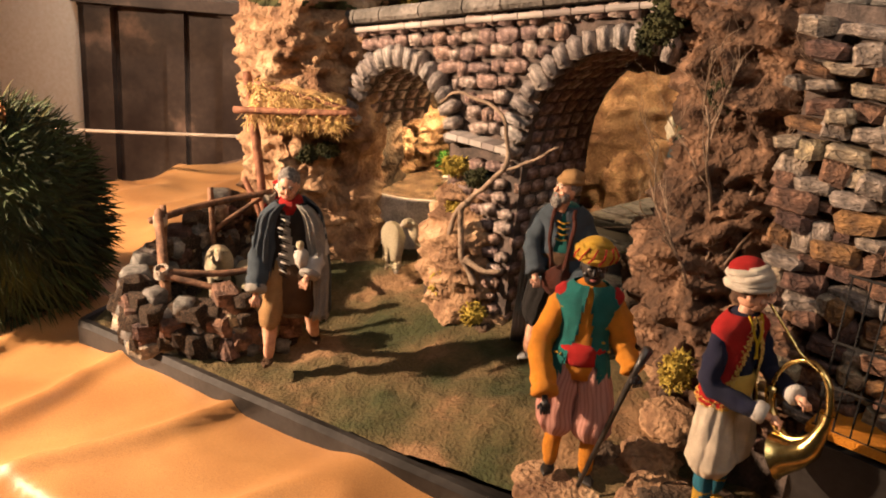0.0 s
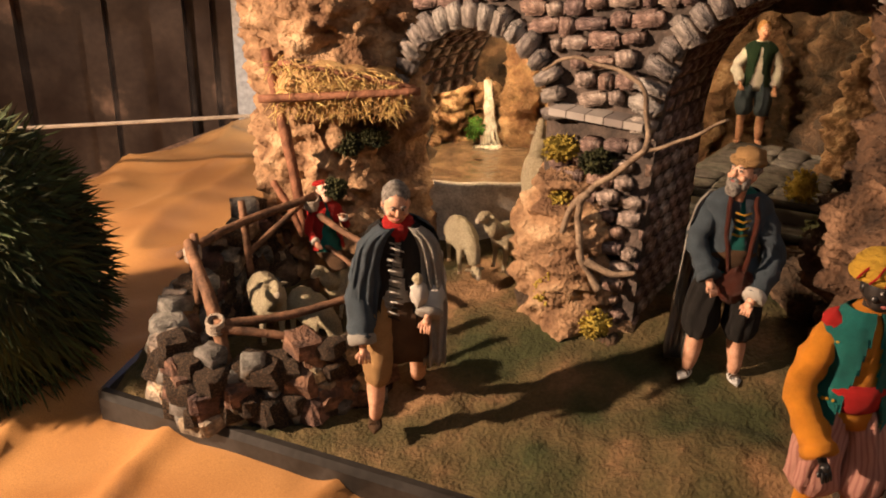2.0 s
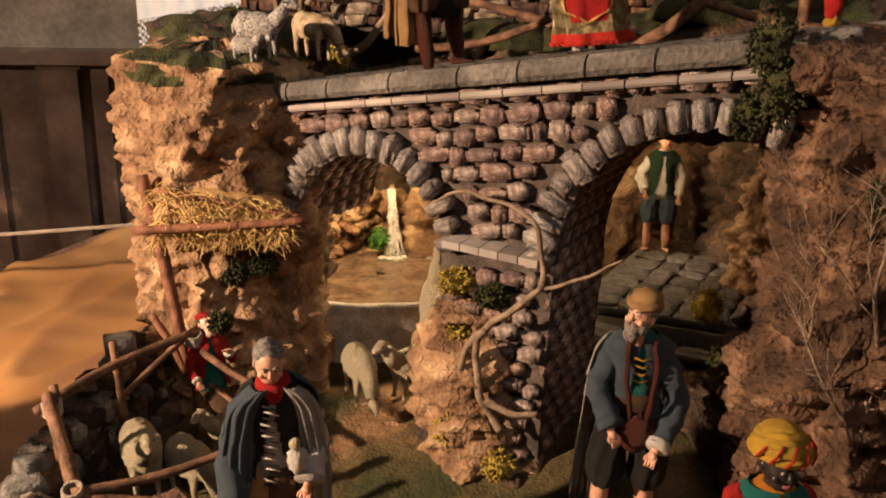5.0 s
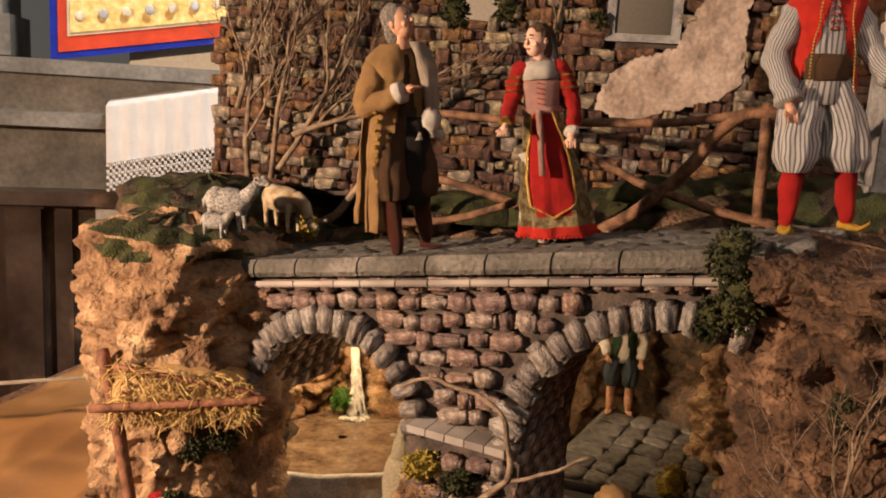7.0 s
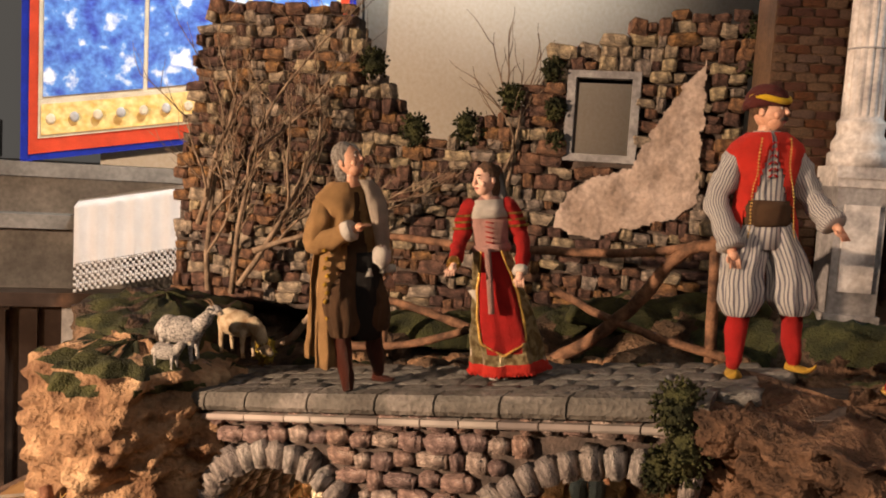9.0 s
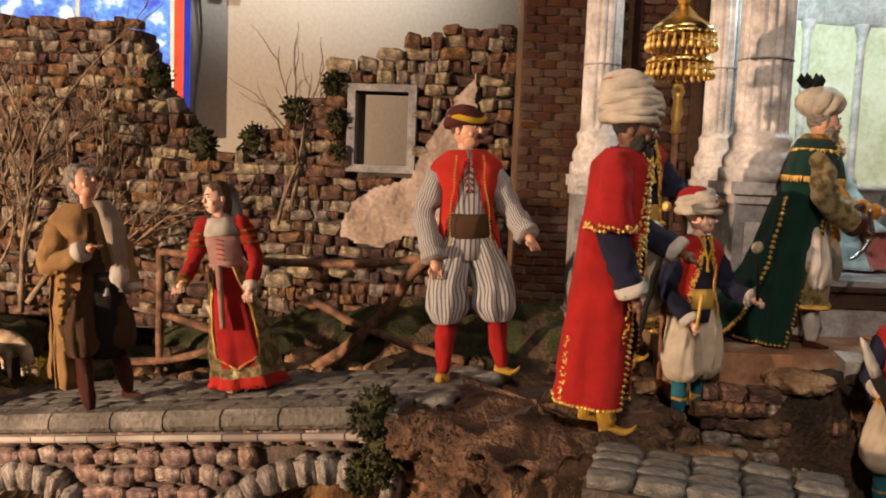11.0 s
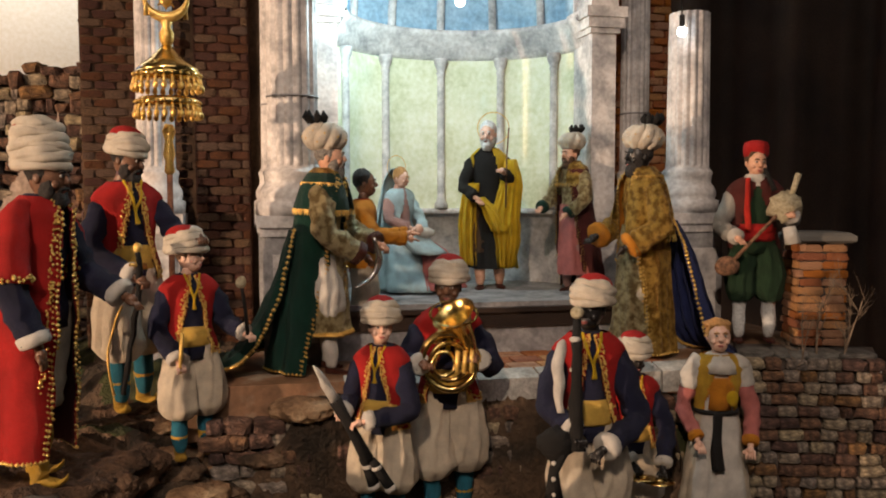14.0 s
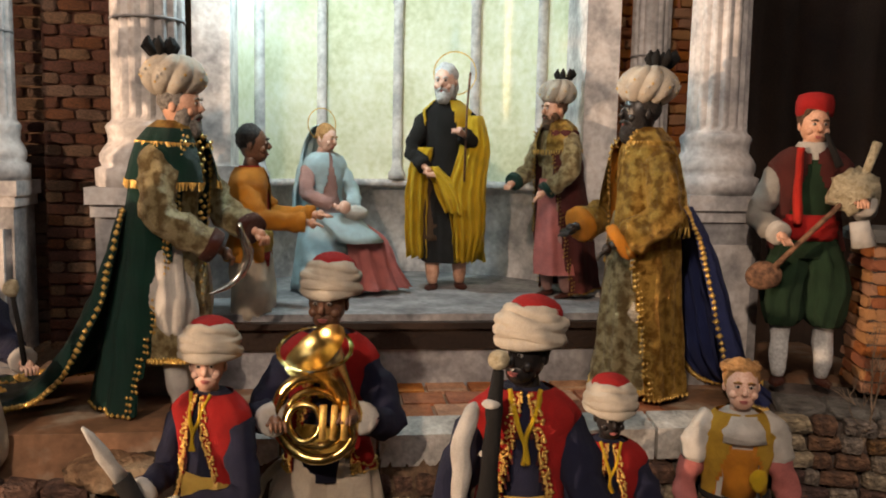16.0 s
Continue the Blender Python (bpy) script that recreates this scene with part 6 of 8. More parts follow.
d = band_player("skin_pale", "hair_brown", None, 0.018, 1.32, 50)
d.arm(-1, (-0.165, 0.0, 0.60), (-0.085, -0.12, 0.46), "navy", "white", "skin_pale", 0.050, grip=True)
d.arm(1, (0.18, -0.02, 0.62), (0.22, -0.14, 0.57), "navy", "white", "skin_pale", 0.050, grip=True)
d.tube([(0.22, -0.16, 0.56), (0.20, -0.165, 0.70), (0.19, -0.168, 0.80)], 0.007, "charcoal", 6)
d.ball((0.19, -0.168, 0.81), (0.024, 0.024, 0.028), "wool")
d.tube([(-0.085, -0.14, 0.42), (-0.075, -0.15, 0.60)], 0.008, "gold", 6)
figurine(d, "drummer_boy_figurine", "boy drummer figurine in red waistcoat and cream breeches", (0.797, 1.325, 1.405), -2, 0.320, "band player figurines")

# kings


def crown_turban(d, turn=0.0):
    """A puffed cream turban strung with pearls, a dark leafy crown behind."""
    for q in range(9):
        a = 2 * math.pi * q / 9
        line = [(0.052 * math.cos(a + 0.9 * t) * math.sin(math.pi * (0.16 + 0.70 * t)) * 1.18, 0.008 + 0.056 * math.sin(a + 0.9 * t) * math.sin(math.pi * (0.16 + 0.70 * t)) * 1.18, 0.945 + 0.088 * t) for t in (i / 8 for i in range(9))]
        d.tube(line, [0.022 + 0.010 * math.sin(math.pi * i / 8) for i in range(9)], "turban", 9)
        for i in range(0, 9):
            p = Vector(line[i])
            o = Vector((p.x, p.y - 0.008, 0)).normalized() * 0.031
            d.bead(p + o + Vector((0, 0, 0.002 * (i % 2))), 0.0055, "white" if (i + q) % 3 else "gold")
    d.ball((0, 0.012, 1.000), (0.060, 0.062, 0.045), "turban", 16, 9, rough=0.15)
    d.loft([ring((0, 0.040, 1.035), 0.028, 0.028, 16), ring((0, 0.046, 1.058), 0.030, 0.030, 16)], "charcoal")
    for q in range(7):
        a = 2 * math.pi * q / 7
        d.tube([(0.028 * math.cos(a), 0.046 + 0.028 * math.sin(a), 1.05), (0.042 * math.cos(a), 0.052 + 0.042 * math.sin(a), 1.075), (0.038 * math.cos(a), 0.054 + 0.038 * math.sin(a), 1.10)], [0.012, 0.016, 0.003], "charcoal", 6)


def fringe(d, points, drop, key="gold", seed=0):
    """Short gold threads hanging along an edge."""
    rnd = random.Random(seed)
    for p in points:
        p = Vector(p)
        d.tube([p, p + Vector((rnd.uniform(-0.006, 0.006), rnd.uniform(-0.006, 0.006), -drop * rnd.uniform(0.8, 1.2)))], [0.0035, 0.0025], key, 4, cap=False)


d = Doll()
d.leg(-1, (-0.05, -0.06, 0), (-0.05, -0.04, 0.25), "white", "white", "leather", 0.3)
d.leg(1, (0.06, -0.01, 0), (0.06, -0.02, 0.25), "white", "white", "leather", 0.3)
d.torso("brocade", None, low=0.47, wide=1.02)
d.skirt("brocade", 0.58, 0.17, (0.094, 0.078), (0.122, 0.108), 6, 0.05, (0.0, -0.01), trim="gold")
d.robe("green", "green", 0.80, 0.01, 0.165, (0.118, 0.096), (0.150, 0.170), 6, 0.07, "gold", shift=(0, 0.06))
d.mantle("green", [(0, 0.10, 0.60), (0, 0.14, 0.40), (-0.01, 0.20, 0.20), (-0.02, 0.29, 0.07), (-0.03, 0.40, 0.028), (-0.03, 0.50, 0.015)], [(0.11, 0.05), (0.14, 0.06), (0.18, 0.08), (0.215, 0.09), (0.225, 0.08), (0.19, 0.05)], 5, 0.08, trim="gold")
cape = [ring((0, 0.004, z), rx, ry, 60, 9, 0.02) for z, rx, ry in ((0.862, 0.050, 0.048), (0.84, 0.090, 0.070), (0.80, 0.126, 0.094), (0.745, 0.148, 0.112), (0.690, 0.160, 0.122))]
d.loft(cape, lambda i, q: None if abs(q - 0.75) < 0.05 else ("goldcloth" if i == 0 else "green"), cap=False)
for r, dr in ((cape[-1], 0.022), (cape[2], 0.014)):
    fringe(d, [p for j, p in enumerate(r) if abs(j / 60 - 0.75) > 0.05] + [tuple((Vector(r[j]) + Vector(r[(j + 1) % 60])) / 2) for j in range(60) if abs(j / 60 - 0.75) > 0.055], dr, "gold", 4)
for q in range(34):
    d.bead((0.010 * (-1) ** q, -0.080 - 0.0006 * q, 0.82 - 0.017 * q), 0.008, "gold")
d.arm(-1, (-0.185, -0.05, 0.60), (-0.075, -0.19, 0.50), "brocade", "leather", "skin_brown", 0.058, grip=True)
d.arm(1, (0.185, -0.06, 0.61), (0.10, -0.22, 0.54), "brocade", "leather", "skin", 0.058, grip=True)
d.tube(curve([(-0.02, -0.22, 0.58), (0.0, -0.235, 0.48), (-0.02, -0.21, 0.41), (-0.08, -0.16, 0.375)]), [0.006, 0.008, 0.010, 0.012, 0.013, 0.013, 0.013, 0.013, 0.013, 0.012, 0.011, 0.010, 0.009, 0.007, 0.005, 0.002], "steel", 8)
d.head((0, -0.016, 0.900), "skin", "hair_grey", "hair_grey", turn=8)
crown_turban(d)
figurine(d, "king_figurine", "old king figurine in green velvet cloak, gold fringe", (1.018, 1.352, 1.502), 50, 0.384, "king figurines", lean=2)

d = Doll()
d.leg(-1, (-0.05, -0.03, 0), (-0.05, -0.03, 0.25), "rose", "rose", "leather")
d.leg(1, (0.06, 0.0, 0), (0.06, -0.02, 0.25), "rose", "rose", "leather")
d.torso("brocade", None, low=0.47)
d.skirt("pink", 0.58, 0.12, (0.094, 0.078), (0.125, 0.12), 7, 0.07)
d.robe("maroon", "maroon", 0.80, 0.03, 0.13, (0.114, 0.09), (0.150, 0.17), 6, 0.07, "goldcloth", shift=(0, 0.04))
cape = [ring((0, 0.004, z), rx, ry, 60, 9, 0.02) for z, rx, ry in ((0.862, 0.050, 0.048), (0.82, 0.100, 0.078), (0.77, 0.122, 0.096), (0.72, 0.130, 0.104))]
d.loft(cape, lambda i, q: None if abs(q - 0.75) < 0.05 else "goldcloth", cap=False)
fringe(d, cape[-1], 0.02, "gold", 5)
d.arm(-1, (-0.18, -0.05, 0.62), (-0.10, -0.20, 0.56), "brocade", "green", "skin", 0.052)
d.arm(1, (0.18, -0.05, 0.62), (0.10, -0.17, 0.52), "brocade", "green", "skin", 0.052)
d.head((0, -0.014, 0.900), "skin", "hair_brown", "hair_brown", turn=-5)
crown_turban(d)
figurine(d, "king_figurine", "king figurine in dark red mantle with gold collar", (1.572, 1.352, 1.598), -88, 0.298, "king figurines", lean=3)

d = Doll()
d.leg(-1, (-0.05, -0.05, 0), (-0.05, -0.04, 0.25), "cream", "cream", "leather")
d.leg(1, (0.06, 0.0, 0), (0.06, -0.02, 0.25), "cream", "cream", "leather")
d.torso("goldcloth", None, low=0.47, wide=1.04)
d.skirt("brocade", 0.60, 0.05, (0.092, 0.080), (0.120, 0.115), 8, 0.07, (0, -0.02), trim="gold")
d.robe("goldcloth", "orange", 0.80, 0.03, 0.15, (0.116, 0.094), (0.135, 0.14), 6, 0.07, "gold", shift=(0, 0.02))
d.mantle("blue", [(0.03, 0.095, 0.62), (0.03, 0.150, 0.50), (0.03, 0.20, 0.32), (0.04, 0.25, 0.12), (0.06, 0.33, 0.03), (0.09, 0.44, 0.015)], [(0.095, 0.05), (0.115, 0.06), (0.135, 0.07), (0.155, 0.08), (0.17, 0.07), (0.15, 0.04)], 7, 0.10, trim="gold")
cape = [ring((0, 0.006, z), rx, ry, 60, 8, 0.03) for z, rx, ry in ((0.862, 0.052, 0.050), (0.82, 0.104, 0.082), (0.76, 0.132, 0.106), (0.66, 0.152, 0.128), (0.56, 0.158, 0.140))]
d.loft(cape, lambda i, q: None if abs(q - 0.75) < 0.09 else "goldcloth", cap=False)
fringe(d, [p for j, p in enumerate(cape[-1]) if abs(j / 60 - 0.75) > 0.09], 0.03, "gold", 6)
fringe(d, [p for j, p in enumerate(cape[1]) if abs(j / 60 - 0.75) > 0.09], 0.02, "gold", 7)
d.arm(-1, (-0.19, -0.02, 0.60), (-0.10, -0.18, 0.54), "goldcloth", "orange", "skin_black", 0.060, flare=0.5)
d.arm(1, (0.19, 0.0, 0.60), (0.12, -0.14, 0.50), "goldcloth", "orange", "skin_black", 0.060, flare=0.5)
d.head((0, -0.014, 0.900), "skin_black", "hair_black", "hair_black", turn=0)
crown_turban(d)
figurine(d, "king_figurine", "dark king figurine in gold brocade with blue train", (1.540, 1.150, 1.502), -108, 0.390, "king figurines")

# page behind the old king
d = Doll()
d.leg(-1, (-0.05, 0, 0), (-0.05, -0.01, 0.25), "cream", "cream", "leather", 0.4)
d.leg(1, (0.05, 0, 0), (0.05, -0.01, 0.25), "cream", "cream", "leather", 0.4)
d.torso("red", "orange", 0.08, "sash", low=0.46)
d.arm(-1, (-0.15, -0.06, 0.66), (-0.10, -0.24, 0.64), "orange", "orange", "skin", 0.045)
d.arm(1, (0.15, -0.06, 0.66), (0.05, -0.25, 0.66), "orange", "orange", "skin", 0.045)
d.head((0, -0.012, 0.925), "skin_brown", "hair_black", turn=5)
figurine(d, "page_figurine", "page figurine in orange sleeves offering a gift", (1.135, 1.425, 1.502), 62, 0.33, "procession figurines")

# the family in the apse
d = Doll()
d.skirt("sky", 0.40, 0.02, (0.13, 0.12), (0.27, 0.24), 7, 0.09, (0.04, -0.10), cap=True)
d.loft([ring((0.03 * k, -0.06 - 0.10 * k, 0.42 - 0.07 * k), 0.13, 0.11, 24, 5, 0.05) for k in (0, 0.5, 1, 1.5, 2)], "sky")
d.mantle("pink", [(0.06, -0.16, 0.36), (0.10, -0.24, 0.28), (0.12, -0.28, 0.14), (0.14, -0.32, 0.03)], [(0.10, -0.03), (0.13, -0.04), (0.15, -0.05), (0.19, -0.05)], 5, 0.05)
m0 = len(d.v)
d.torso("rose", "sky", 0.09, low=0.50)
d.arm(-1, (-0.16, -0.05, 0.63), (-0.03, -0.18, 0.56), "rose", None, "skin_pale", 0.045)
d.arm(1, (0.16, -0.06, 0.63), (0.07, -0.20, 0.54), "sky", None, "skin_pale", 0.045)
d.head((0, -0.012, 0.915), "skin_pale", "hair_gold", turn=20, nod=14)
d.mantle("sky", [(0, 0.0, 0.995), (0, 0.06, 0.96), (0, 0.085, 0.82), (0.0, 0.09, 0.65), (0.0, 0.09, 0.48)], [(0.035, 0.02), (0.062, 0.04), (0.10, 0.05), (0.14, 0.06), (0.16, 0.07)], 4, 0.04)
for i in range(m0, len(d.v)):
    v = d.v[i]
    d.v[i] = (v[0], v[1] + 0.02, v[2] - 0.10)
d.tube([(0.085 * math.cos(a), 0.06, 0.90 + 0.085 * math.sin(a)) for a in (2 * math.pi * i / 28 for i in range(29))], 0.003, "gold", 5)
d.ball((0.06, -0.20, 0.43), (0.075, 0.04, 0.04), "white", 14, 8, rough=0.15)
d.ball((-0.015, -0.21, 0.46), (0.034, 0.034, 0.036), "skin_pale", 12, 8)
figurine(d, "mother_and_child_figurine", "seated mother figurine in pale blue mantle with baby", (1.286, 1.548, 1.597), 8, 0.274, "holy family figurines")

d = Doll()
d.leg(-1, (-0.05, -0.05, 0), (-0.05, -0.04, 0.25), "brown", "skin", "leather", toe=-10)
d.leg(1, (0.07, 0.0, 0), (0.06, -0.02, 0.25), "brown", "skin", "leather", toe=20)
d.torso("charcoal", None, low=0.47)
d.skirt("charcoal", 0.58, 0.13, (0.090, 0.074), (0.115, 0.10), 6, 0.07)
d.robe("yellow", "yellow", 0.80, 0.12, 0.20, (0.108, 0.084), (0.150, 0.13), 5, 0.09, None, shift=(0.02, 0.04), face=0.70)
d.mantle("yellow", [(-0.085, -0.03, 0.64), (-0.115, -0.03, 0.54), (-0.125, -0.03, 0.38), (-0.12, -0.03, 0.15)], [(0.035, -0.03), (0.050, -0.05), (0.055, -0.05), (0.050, -0.05)], 4, 0.06)
d.mantle("yellow", [(0.13, -0.03, 0.78), (0.13, -0.07, 0.62), (0.10, -0.10, 0.46), (0.11, -0.10, 0.30), (0.10, -0.08, 0.14)], [(0.035, -0.04), (0.070, -0.05), (0.085, -0.06), (0.075, -0.05), (0.045, -0.04)], 6, 0.07)
d.mantle("yellow", [(-0.06, -0.10, 0.56), (0.02, -0.125, 0.46), (0.06, -0.135, 0.36)], [(0.035, -0.02), (0.055, -0.03), (0.05, -0.03)], 4, 0.05)
d.arm(-1, (-0.165, -0.03, 0.62), (-0.07, -0.15, 0.55), "charcoal", None, "skin", 0.044)
d.arm(1, (0.17, -0.04, 0.65), (0.075, -0.17, 0.71), "charcoal", None, "skin_pale", 0.044, grip=True)
d.tube([(0.09, -0.17, 0.50), (0.10, -0.16, 0.80), (0.11, -0.15, 0.96)], 0.005, "wood", 6)
d.head((-0.005, -0.018, 0.922), "skin_pale", "hair_white", "hair_white", turn=-14, nod=8, long_hair=True)
d.tube([(0.03 + 0.095 * math.cos(a), 0.055, 0.965 + 0.095 * math.sin(a)) for a in (2 * math.pi * i / 28 for i in range(29))], 0.003, "gold", 5)
figurine(d, "father_figurine", "white-bearded father figurine in yellow cloak", (1.458, 1.492, 1.597), -34, 0.338, "holy family figurines", lean=3)

# ---- musicians in front of the temple ----
d = band_player("skin_pale", "hair_brown", None, 0.015, 1.25, 30)
d.arm(-1, (-0.165, -0.03, 0.60), (-0.10, -0.20, 0.58), "navy", "white", "skin_pale", 0.048, grip=True)
d.arm(1, (0.17, -0.06, 0.58), (-0.01, -0.21, 0.55), "navy", "white", "skin_pale", 0.050, grip=True)
d.tube([(-0.175, -0.31, 0.80), (-0.165, -0.30, 0.775), (-0.155, -0.29, 0.75), (-0.145, -0.275, 0.72), (-0.13, -0.26, 0.69), (-0.115, -0.24, 0.645)], [0.004, 0.012, 0.014, 0.019, 0.020, 0.024], "white", 10)
d.tube([(-0.115, -0.24, 0.645), (-0.06, -0.20, 0.52), (0.0, -0.16, 0.38)], [0.030, 0.022, 0.030], "charcoal", 12)
for o in (-0.022, 0.022):
    d.tube([(0.0 + o, -0.16, 0.38), (0.012 + o, -0.15, 0.35), (0.05 + 1.6 * o, -0.135, 0.26)], [0.018, 0.022, 0.026], "charcoal", 10)
    d.tube([(0.012 + o, -0.15, 0.352), (0.016 + o, -0.148, 0.338)], 0.025, "white", 10)
    d.tube([(0.048 + 1.6 * o, -0.136, 0.262), (0.055 + 1.6 * o, -0.132, 0.245)], 0.029, "white", 10)
figurine(d, "piper_boy_figurine", "boy figurine in turban holding a dark wooden pipe", (1.014, 1.140, 1.305), -52, 0.322, "band player figurines")

d = band_player("skin_brown", "hair_black", None, 0.05, 1.1, -6, nod=4)
d.arm(-1, (-0.185, -0.05, 0.64), (-0.095, -0.19, 0.66), "navy", "white", "skin_brown", 0.048, grip=True)
d.arm(1, (0.19, -0.06, 0.63), (0.10, -0.20, 0.68), "navy", "white", "skin_brown", 0.048, grip=True)
c = Vector((0.0, -0.19, 0.665))
d.tube([c + Vector((0.100 * math.cos(a), 0.03 * math.sin(a * 0.5), 0.105 * math.sin(a))) for a in (2 * math.pi * i / 40 for i in range(41))], [0.020 - 0.009 * i / 40 for i in range(41)], "brass", 12)
d.tube([c + Vector((0.068 * math.cos(a), 0.012, 0.070 * math.sin(a))) for a in (2 * math.pi * i / 30 for i in range(31))], 0.010, "brass", 9)
d.tube([c + Vector((-0.02 + 0.040 * math.cos(a), -0.02, 0.045 * math.sin(a))) for a in (2 * math.pi * i / 24 for i in range(25))], 0.008, "brass", 8)
d.tube(curve([c + Vector((0.095, 0, -0.03)), c + Vector((0.075, -0.01, 0.06)), c + Vector((0.05, -0.03, 0.13)), c + Vector((0.015, -0.06, 0.19))]), [0.020, 0.021, 0.022, 0.023, 0.024, 0.025, 0.027, 0.029, 0.032, 0.035, 0.039, 0.044, 0.050, 0.058, 0.068, 0.082], "brass", 22, cap=False)
d.loft([[tuple(c + Vector((0.015 + r * math.cos(a), -0.062 + r * 0.75 * math.sin(a), 0.192 + 0.45 * r * math.sin(a)))) for a in (2 * math.pi * j / 28 for j in range(28))] for r in (0.080, 0.090, 0.080)], "brass", cap=False)
for q in range(3):
    d.tube([c + Vector((0.03 + 0.025 * q, -0.04, -0.03)), c + Vector((0.03 + 0.025 * q, -0.04, 0.05))], 0.008, "gold", 8)
d.mantle("cream", [(-0.085, -0.02, 0.50), (-0.13, -0.03, 0.42), (-0.15, -0.03, 0.30), (-0.13, -0.03, 0.20)], [(0.05, 0.05), (0.065, 0.06), (0.07, 0.06), (0.05, 0.05)], 6, 0.07)
figurine(d, "tuba_player_figurine", "band player figurine holding a coiled brass tuba", (1.138, 1.158, 1.29), -32, 0.390, "band player figurines")

d = band_player("skin_black", "hair_black", None, 0.03, 1.12, -36, nod=2)
d.arm(-1, (-0.175, -0.07, 0.60), (-0.085, -0.20, 0.53), "navy", "white", "skin_black", 0.052, grip=True)
d.arm(1, (0.185, -0.05, 0.54), (0.0, -0.20, 0.47), "navy", "white", "skin_black", 0.054, grip=True)
d.tube(curve([(-0.062, -0.085, 0.90), (-0.075, -0.14, 0.80), (-0.085, -0.19, 0.64), (-0.085, -0.21, 0.48)]), [0.013, 0.014, 0.015, 0.017, 0.019, 0.018, 0.018, 0.019, 0.019, 0.020, 0.021, 0.022, 0.023, 0.024, 0.026, 0.028], "charcoal", 10)
d.ball((-0.062, -0.088, 0.925), (0.024, 0.024, 0.022), "wool")
for z in (0.84, 0.74, 0.62):
    d.ball((-0.078 - (0.84 - z) * 0.03, -0.13 - (0.84 - z) * 0.25, z), (0.021, 0.021, 0.010), "white", 10, 6)
d.tube(curve([(-0.11, -0.09, 0.83), (-0.135, -0.13, 0.78), (-0.140, -0.16, 0.70), (-0.135, -0.18, 0.60)]), [0.006, 0.012, 0.017, 0.020, 0.022, 0.022, 0.022, 0.022, 0.022, 0.022, 0.021, 0.020, 0.019, 0.018, 0.017, 0.016], "white", 9)
d.ball((-0.155, -0.19, 0.50), (0.065, 0.05, 0.055), "charcoal", 14, 8, rough=0.35)
d.tube([(-0.12, -0.20, 0.52), (-0.16, -0.19, 0.40), (-0.155, -0.18, 0.30)], [0.030, 0.020, 0.034], "charcoal", 10)
for q in range(3):
    d.ball((-0.165, -0.215, 0.44 - 0.055 * q), 0.008, "white", 8, 5)
figurine(d, "black_piper_figurine", "dark piper figurine in red waistcoat with black pipes", (1.244, 0.962, 1.27), -30, 0.390, "band player figurines")

d = band_player("skin_black", "hair_black", None, 0.01, 1.25, 6, nod=8)
d.arm(-1, (-0.165, -0.05, 0.58), (-0.04, -0.18, 0.44), "navy", "white", "skin_black", 0.050, grip=True)
d.arm(1, (0.18, -0.05, 0.58), (0.10, -0.18, 0.42), "navy", "white", "skin_black", 0.050, grip=True)
for x, z in ((-0.01, 0.39), (0.07, 0.37)):
    d.ball((x, -0.22, z), (0.075, 0.060, 0.010), "brass", 24, 6)
    d.ball((x, -0.22, z + 0.010), (0.022, 0.020, 0.010), "brass", 12, 6)
figurine(d, "cymbal_boy_figurine", "dark boy figurine in turban playing brass cymbals", (1.398, 1.026, 1.245), -30, 0.312, "band player figurines")

d = Doll()
d.torso("white", "mustard", 0.10, low=0.50, wide=0.95, hem=0.585, lining="orange")
d.loft([ring((0, -0.006, z), r * 1.0, r * 0.80, 30, 7, 0.02) for z, r in ((0.765, 0.094), (0.80, 0.088), (0.84, 0.058))], "white")
d.skirt(lambda i, s: "white" if abs(s - 0.75) < 0.16 else "cream", 0.60, 0.0, (0.086, 0.072), (0.175, 0.155), 8, 0.08)
d.tube([ring((0, 0, 0.595), 0.094, 0.080, 24)[j % 24] for j in range(25)], 0.010, "charcoal", 6)
d.mantle("charcoal", [(-0.02, -0.085, 0.60), (-0.03, -0.11, 0.50), (-0.03, -0.13, 0.36)], [(0.018, -0.01), (0.022, -0.01), (0.026, -0.01)], 2, 0.01)
d.loft([ring((0, -0.012, z), rx, 0.072, 30) for z, rx in ((0.605, 0.055), (0.66, 0.060), (0.72, 0.064), (0.745, 0.058))], "orange")
d.ball((0.045, -0.080, 0.66), (0.028, 0.012, 0.036), "yellow", 10, 6)
for s in (-1, 1):
    d.sleeve(curve([(s * 0.060, 0.006, 0.815), (s * 0.100, 0.006, 0.775), (s * 0.128, 0.0, 0.69)], 5), [0.030, 0.042, 0.048, 0.050, 0.050, 0.050, 0.048, 0.046, 0.044, 0.040, 0.032], "white")
d.arm(-1, (-0.165, 0.0, 0.61), (-0.11, -0.11, 0.48), "pink", "orange", "skin_pale", 0.040)
d.arm(1, (0.175, -0.01, 0.60), (0.11, -0.13, 0.46), "pink", "orange", "skin_pale", 0.042)
d.head((0, -0.014, 0.918), "skin_pale", "hair_gold", turn=-6)
d.tube([(0.046 * math.cos(a), 0.010 + 0.05 * math.sin(a), 0.975 + 0.004 * math.sin(9 * a)) for a in (2 * math.pi * i / 30 for i in range(31))], [0.012 + 0.003 * math.sin(2.1 * i) for i in range(31)], "hair_gold", 7)
for q in range(11):
    a = math.pi * (0.1 + 0.8 * q / 10)
    d.bead((0.040 * math.cos(a), -0.045 * math.sin(a), 0.835), 0.006, "gold")
figurine(d, "peasant_woman_figurine", "fair-haired peasant woman figurine in mustard bodice, apron", (1.527, 0.970, 1.235), -34, 0.358, "villager figurines")

